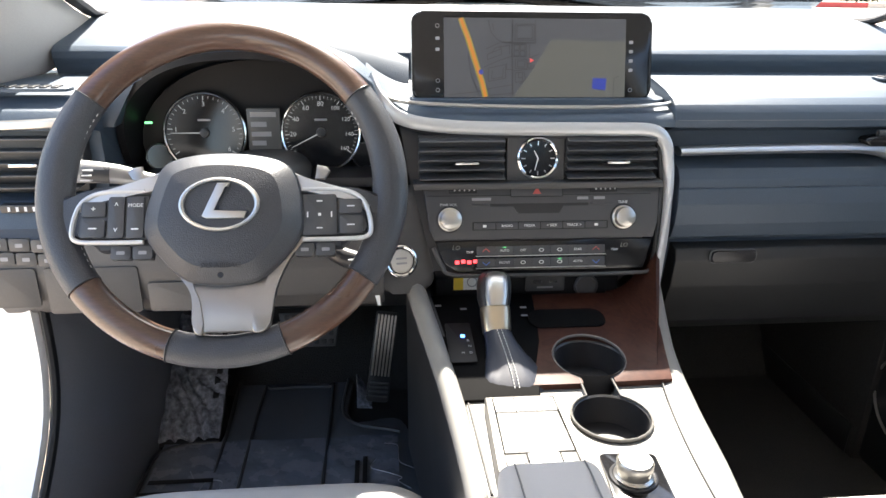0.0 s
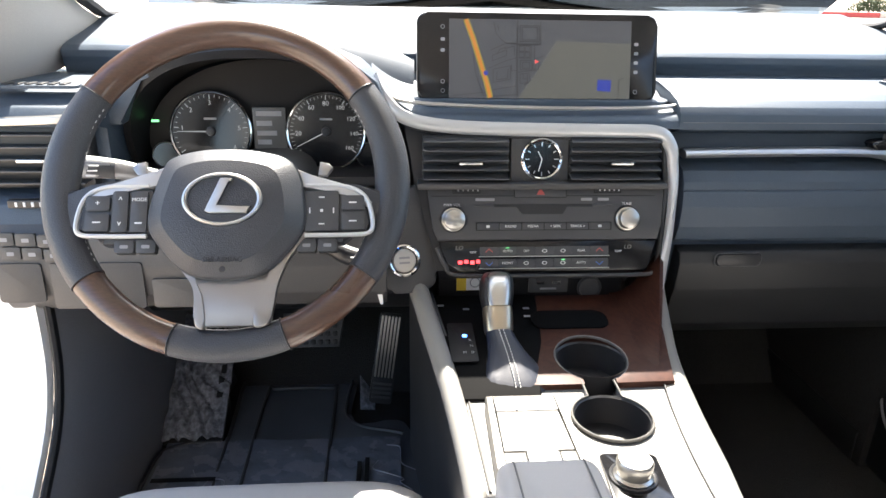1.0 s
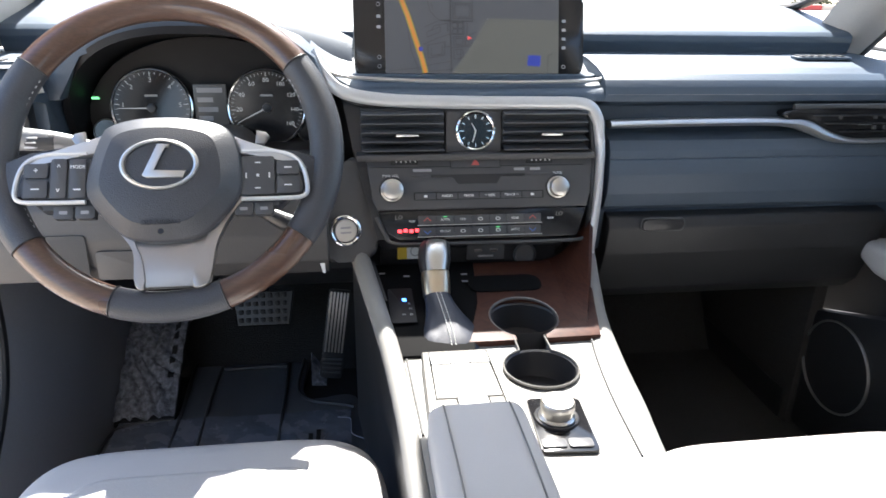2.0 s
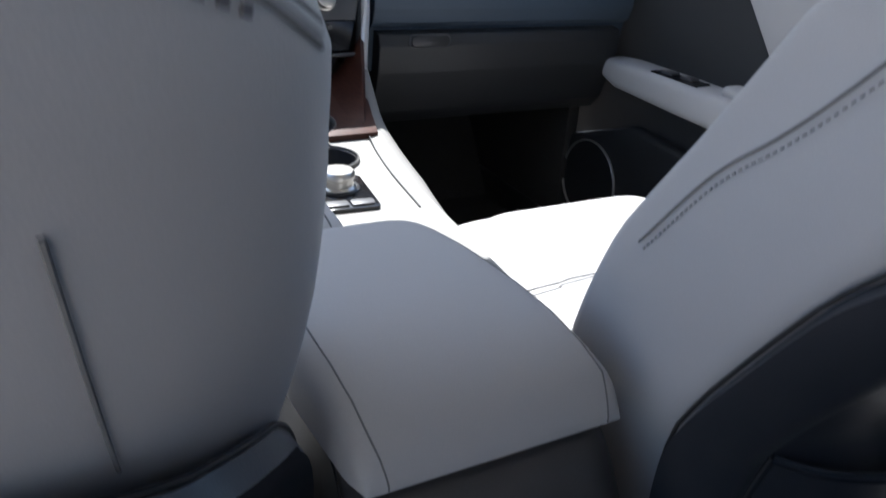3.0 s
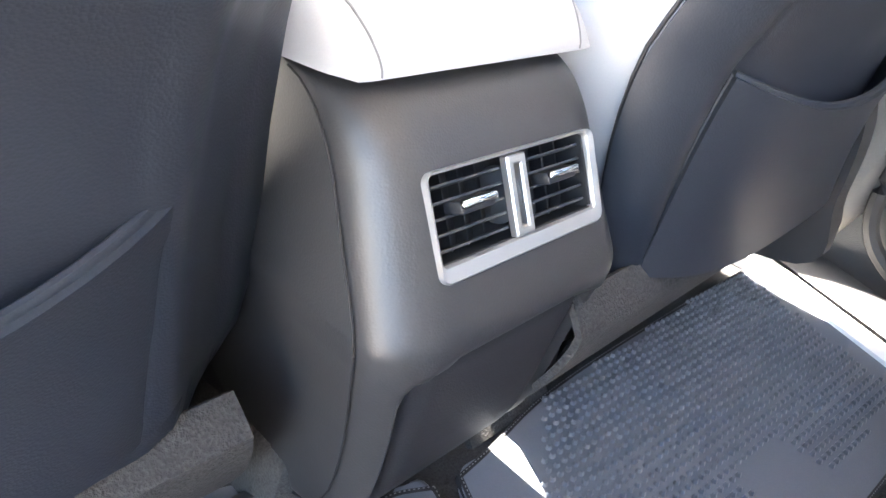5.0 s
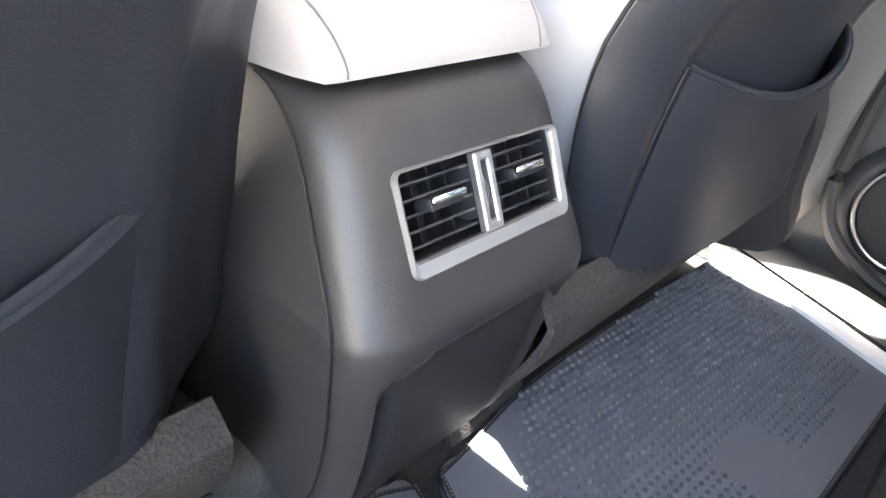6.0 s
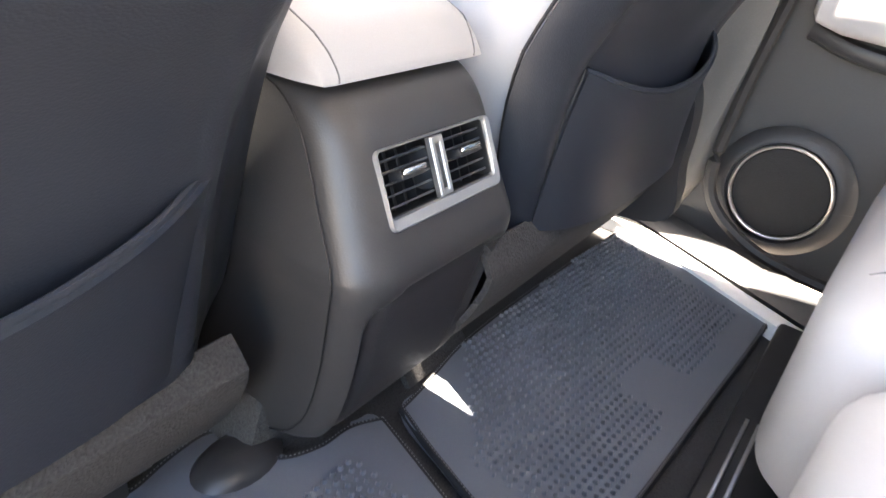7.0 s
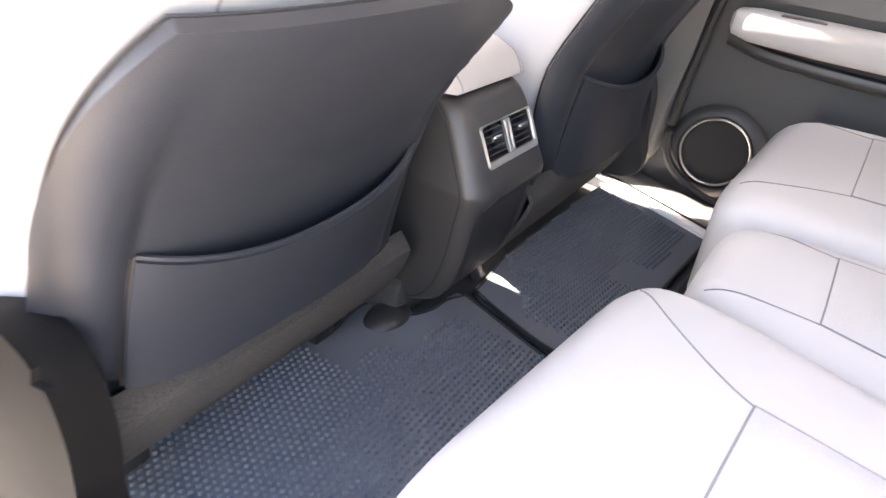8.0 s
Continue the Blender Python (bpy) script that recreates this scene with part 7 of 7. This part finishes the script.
# front passenger door
fd = thing("front_door", (0.72, 0.5, 0.0), "dark grey front passenger door with pale armrest and walnut strip", "door")
door_plan = [(0.93, -0.02), (0.93, 0.55), (0.90, 0.63), (0.80, 0.632), (0.30, 0.620), (-0.02, 0.615), (-0.02, -0.02)]
part("panel", prism(door_plan, 0.715, 0.765, "x", 0.008), DOOR_GREY, fd)
belt_rows = []
for y in (1.02, 0.95, 0.88, 0.80, 0.70, 0.62, 0.535, 0.40, 0.20, -0.02):
    zi = lerp([(-0.02, 0.630), (0.40, 0.634), (0.535, 0.636), (0.62, 0.641), (0.70, 0.646), (0.80, 0.649), (1.02, 0.654)], y)[0]
    belt_rows.append([(0.7145, y, zi - 0.020), (0.7045, y, zi - 0.012), (0.7025, y, zi - 0.004), (0.7060, y, zi + 0.003), (0.720, y, zi + 0.012), (0.750, y, zi + 0.028), (0.782, y, zi + 0.042), (0.800, y, zi + 0.044), (0.800, y, zi - 0.03)])
part("belt_top", loft(belt_rows), DASH, fd, "slate soft-touch ledge under the window")
part("belt_seal", tube([(0.788, 1.02, 0.698), (0.788, 0.70, 0.690), (0.788, 0.40, 0.679), (0.788, -0.02, 0.675)], 0.006, 0.005, 8), RUBBER, fd)
part("window_post", loft([[(0.772, y - 0.016, z), (0.772, y + 0.016, z), (0.796, y + 0.016, z), (0.796, y - 0.016, z)] for y, z in ((0.765, 0.68), (0.74, 0.85), (0.69, 1.12))]), RUBBER, fd, "black quarter window post")
part("pillar_gasket", tube(smooth_path([(0.728, 1.01, 0.662), (0.745, 0.985, 0.700), (0.752, 0.93, 0.770), (0.70, 0.78, 0.96)], 20), 0.012, 0.008, 8), RUBBER, fd)
part("pull_frame", prism([(0.70, 0.6385), (0.70, 0.631), (0.616, 0.6255), (0.578, 0.613), (0.552, 0.590), (0.534, 0.562), (0.521, 0.566), (0.540, 0.600), (0.566, 0.626), (0.62, 0.6355)], 0.698, 0.7148, "x", 0.003), PILLAR, fd, "pale frame over the door pull")
part("wood_strip", prism([(0.555, 0.630), (0.515, 0.585), (0.05, 0.575), (0.05, 0.628)], 0.706, 0.7145, "x", 0.003), WOOD, fd, "walnut door strip")
part("pale_insert", prism([(0.585, 0.640), (0.60, 0.636), (0.53, 0.56), (0.455, 0.465), (0.05, 0.46), (0.05, 0.578), (0.512, 0.582)], 0.704, 0.7145, "x", 0.004), LEATHER, fd, "pale leather door insert")
hnd = part("handle_bezel", prism([(0.690, 0.628), (0.612, 0.622), (0.576, 0.608), (0.548, 0.580), (0.537, 0.558), (0.657, 0.566), (0.676, 0.580)], 0.709, 0.7146, "x", 0.002), GLOSS, fd)
part("pull_handle", tube(smooth_path([(0.704, 0.662, 0.5885), (0.698, 0.62, 0.580), (0.696, 0.585, 0.574), (0.702, 0.535, 0.566)], 16), lambda u: 0.003 + 0.004 * u, lambda u: 0.0022 + 0.011 * max(0.0, u - 0.45), 10), CHROME, hnd, "polished chrome pull handle")
fa = part("armrest", loft([[(0.725 - w + w * 0.5 * (1 + math.copysign(abs(math.cos(a)) ** 0.5, math.cos(a))), y, z + h * math.copysign(abs(math.sin(a)) ** 0.6, math.sin(a))) for a in [2 * math.pi * k / 24 for k in range(24)]]
                           for y, z, w, h in ((0.795, 0.392, 0.04, 0.012), (0.785, 0.391, 0.06, 0.020), (0.74, 0.389, 0.072, 0.026), (0.60, 0.385, 0.076, 0.028), (0.45, 0.380, 0.078, 0.028), (0.38, 0.378, 0.066, 0.028), (0.33, 0.377, 0.045, 0.027), (0.20, 0.375, 0.036, 0.026), (0.05, 0.37, 0.034, 0.024))]), LEATHER, fd, "pale leather door armrest")
part("switch_plate", box(0.662, 0.692, 0.545, 0.655, 0.409, 0.4145, 0.002), GLOSS, fa)
for k in range(2):
    part("window_switch", box(0.667, 0.687, 0.565 + 0.045 * k, 0.59 + 0.045 * k, 0.414, 0.419, 0.002), KEY, fa)
part("grab_cup", box(0.668, 0.708, 0.41, 0.505, 0.398, 0.424, 0.01, 3), LEATHER, fa)
part("lower_pocket", prism([(0.92, -0.02), (0.92, 0.22), (0.70, 0.30), (0.30, 0.27), (0.0, 0.25), (0.0, -0.02)], 0.685, 0.715, "x", 0.012), GLOVE, fd)
part("speaker_ring", ring(0.085, 0.004, 0.006, plane_at((0.682, 0.80, 0.155), (0, -1, 0), (0, 0, 1)), 48), SILVER, fd, "thin silver speaker ring")
part("window_glass", prism([(1.00, 0.69), (0.60, 1.10), (0.0, 1.12), (0.0, 0.67)], 0.790, 0.794, "x"), GLASS, fd).visible_shadow = False

# centre pillar between the passenger doors
lone("door_pillar", prism([(-0.02, -0.02), (-0.07, 0.10), (-0.085, 0.30), (-0.10, 0.45), (-0.16, 0.70), (-0.20, 1.14), (-0.03, 1.14), (0.02, 0.70), (0.04, 0.30), (0.05, -0.02)], 0.675, 0.76, "x", 0.02, 3), PILLAR_DARK, "dark grey centre pillar trim with rubber seal", "pillar trim", kind="structure")
lone("pillar_seal", tube(smooth_path([(0.688, -0.205, 1.10), (0.688, -0.165, 0.68), (0.688, -0.116, 0.45), (0.688, -0.100, 0.36), (0.688, -0.084, 0.216), (0.688, -0.086, 0.096), (0.690, -0.148, 0.034), (0.692, -0.25, 0.006), (0.694, -0.45, 0.0)], 60), 0.010, 0.010, 8), RUBBER, "black rubber door seal", "seal", kind="structure")
# rear passenger door
rd = thing("rear_door", (0.74, -0.4, 0.0), "dark grey rear passenger door with pale armrest and round speaker", "door")
part("panel", sheet(lambda u, v: (0.725 + 0.010 * math.sin(math.pi * v) - 0.012 * max(0, v - 0.85), -0.02 - 0.81 * u, -0.02 + 0.67 * v), 20, 20, 0.03), DOOR_GREY, rd)
ra = part("armrest", loft([[(0.735 - w + w * 0.5 * (1 + math.copysign(abs(math.cos(a)) ** 0.5, math.cos(a))), y, z + h * math.copysign(abs(math.sin(a)) ** 0.6, math.sin(a))) for a in [2 * math.pi * k / 24 for k in range(24)]]
                           for y, z, w, h in ((-0.135, 0.385, 0.04, 0.014), (-0.145, 0.385, 0.07, 0.024), (-0.18, 0.384, 0.088, 0.030), (-0.30, 0.382, 0.095, 0.032), (-0.50, 0.38, 0.095, 0.032), (-0.72, 0.378, 0.09, 0.03))]), LEATHER, rd, "pale leather door armrest")
part("switch_plate", box(0.658, 0.676, -0.305, -0.225, 0.411, 0.4155, 0.003), KEY, ra)
# Black tube laid in to draw the shade under the armrest.
part("armrest_shade_tube", tube(smooth_path([(0.718, -0.14, 0.348), (0.71, -0.22, 0.33), (0.705, -0.40, 0.32), (0.705, -0.70, 0.318)], 24), 0.012, 0.014, 8), BLACK, rd)
part("upper_panel", sheet(lambda u, v: (0.712 + 0.012 * v, -0.10 - 0.72 * u, 0.43 + 0.20 * v), 10, 8, 0.02), VINYL, rd)
DM = plane_at((0.716, -0.182, 0.112), (0, -1, 0), (0.02, 0, 1))
part("speaker_grille", lathe([(0, 0.006), (0.04, 0.0055), (0.068, 0.003), (0.070, -0.002), (0, -0.002)], DM, 48), CLOTH_GRILLE, rd, "black speaker grille")
part("speaker_ring", ring(0.0725, 0.006, 0.009, DM @ Matrix.Translation((0, 0, 0.002)), 64), SILVER, rd, "satin silver speaker ring")
part("speaker_pod", sheet(lambda u, v: DM @ Vector(((0.079 + 0.022 * v) * math.cos(2 * math.pi * u), (0.079 + 0.020 * v) * math.sin(2 * math.pi * u), 0.003 - 0.011 * v * v)), 48, 6, 0.004), DOOR_GREY, rd)
part("window_glass", prism([(-0.22, 0.66), (-0.25, 1.10), (-0.80, 1.10), (-0.80, 0.66)], 0.748, 0.752, "x"), TINTED, rd).visible_shadow = False
sill = thing("door_sill", (0.63, -0.1, 0.0), "bright metal scuff plate along the passenger sill", "door sill", kind="structure")
part("scuff_plate", prism([(0.470, -0.360), (0.500, -0.372), (0.668, 0.000), (0.682, 0.60), (0.655, 0.60), (0.642, 0.030)], -0.022, 0.003, "z", 0.002), PAINT, sill)
part("sill_trim", sheet(lambda u, v: (lerp([(-0.56, 0.560), (-0.37, 0.512), (-0.25, 0.562), (0.0, 0.672), (0.60, 0.686)], -0.56 + 1.16 * u)[0] + 0.05 * v * (1 + 0.4 * (u < 0.3)), -0.56 + 1.16 * u, 0.0045 + 0.018 * math.sin(v * math.pi / 2)), 40, 8, -0.02), DOOR_GREY, sill)

# ---- outside, past the windscreen ----
kerb = thing("kerb", (12.5, 20.0, 0.3), "concrete kerb with a red painted stretch round a dry planting bed", "kerb", kind="structure")
for x0, x1, mat, label in ((7.5, 11.6, CONCRETE, "bare concrete kerb"), (11.62, 14.0, RED_PAINT, "red painted kerb"), (14.02, 26.0, CONCRETE, "bare concrete kerb")):
    part("kerb_stone", prism([(x0, 20.2 - 0.03 * x0), (x1, 20.2 - 0.03 * x1), (x1, 20.4 - 0.03 * x1), (x0, 20.4 - 0.03 * x0)], 0.20, 0.46, "z", 0.02), mat, kerb, label)
part("bed", prism([(8.0, 20.2), (26.0, 19.65), (26.0, 27.0), (9.0, 27.0)], 0.20, 0.43, "z"), SOIL, kerb)
random.seed(7)
for bx, by, r in ((12.6, 21.6, 0.55), (14.6, 21.2, 0.6), (16.6, 21.8, 0.6), (10.8, 22.0, 0.5)):
    sh = thing("shrub", (bx, by, 0.43), "low dusty green shrub in the planting bed", "shrub", "shrubs")
    part("stem", tube([(bx, by, 0.42), (bx + 0.03, by, 0.6), (bx, by + 0.03, 0.8)], lambda u: 0.03 * (1 - 0.6 * u), None, 7), SOIL, sh)
    vs, fs = [], []
    for _ in range(700):
        d = Vector((random.gauss(0, 1), random.gauss(0, 1), abs(random.gauss(0, 1)))).normalized() * r * random.uniform(0.35, 1.05)
        c = Vector((bx + d.x, by + d.y, 0.48 + d.z * 0.8))
        a = Vector((random.uniform(-1, 1), random.uniform(-1, 1), random.uniform(-1, 1))).normalized()
        b = a.cross(Vector((0.3, 0.5, 0.8))).normalized()
        k = len(vs)
        vs += [c - a * 0.06, c + b * 0.025, c + a * 0.06, c - b * 0.025]
        fs.append((k, k + 1, k + 2, k + 3))
    me = bpy.data.meshes.new("leaves")
    me.from_pydata(vs, [], fs)
    me.materials.append(LEAF)
    ob = new("leaves", me)
    ob.parent, ob.matrix_parent_inverse = sh, Matrix.Translation(sh.location).inverted()
    tagged(ob, kind="stuff")


def parked_car(x, y, z, turn, paint, label):
    cr = thing("parked_car", (0, 0, -0.6), label, "car", "parked cars")
    prof = [(-2.2, 0.30), (-2.25, 0.70), (-1.9, 0.95), (-0.9, 1.02), (2.0, 0.95), (2.2, 0.75), (2.2, 0.30)]
    cab = [(-1.3, 0.98), (-0.6, 1.45), (0.3, 1.55), (1.3, 1.45), (1.9, 0.96)]
    part("body", moved(prism(prof, -0.88, 0.88, "x", 0.06, 3), Matrix.Translation((0, 0, -0.6))), paint, cr)
    part("cabin", moved(prism(cab, -0.72, 0.72, "x", 0.05, 3), Matrix.Translation((0, 0, -0.6))), CAR_DARK, cr)
    part("roof", moved(prism([(-0.55, 1.44), (0.3, 1.54), (1.2, 1.44), (1.15, 1.50), (0.3, 1.59), (-0.5, 1.50)], -0.66, 0.66, "x", 0.02), Matrix.Translation((0, 0, -0.6))), paint, cr)
    for wx in (-0.86, 0.86):
        for wy in (-1.4, 1.4):
            w = part("wheel", lathe([(0, -0.1), (0.30, -0.1), (0.33, -0.06), (0.33, 0.06), (0.30, 0.1), (0, 0.1)], Matrix.Translation((wx, wy, -0.27)) @ Matrix.Rotation(radians(90), 4, "Y"), 28), RUBBER, cr)
            part("rim", lathe([(0, -0.108), (0.2, -0.108), (0.21, 0.108), (0, 0.108)], Matrix.Translation((wx, wy, -0.27)) @ Matrix.Rotation(radians(90), 4, "Y"), 20), SILVER, w)
    cr.location = (x, y, z)
    cr.rotation_euler = (0, 0, radians(turn))
    return cr


parked_car(2.4, 10.6, -0.12, 90, CAR_GREY, "pale grey car parked broadside ahead of the windscreen")
parked_car(14.0, 8.5, -0.24, 60, PAINT, "white car parked across the lot")
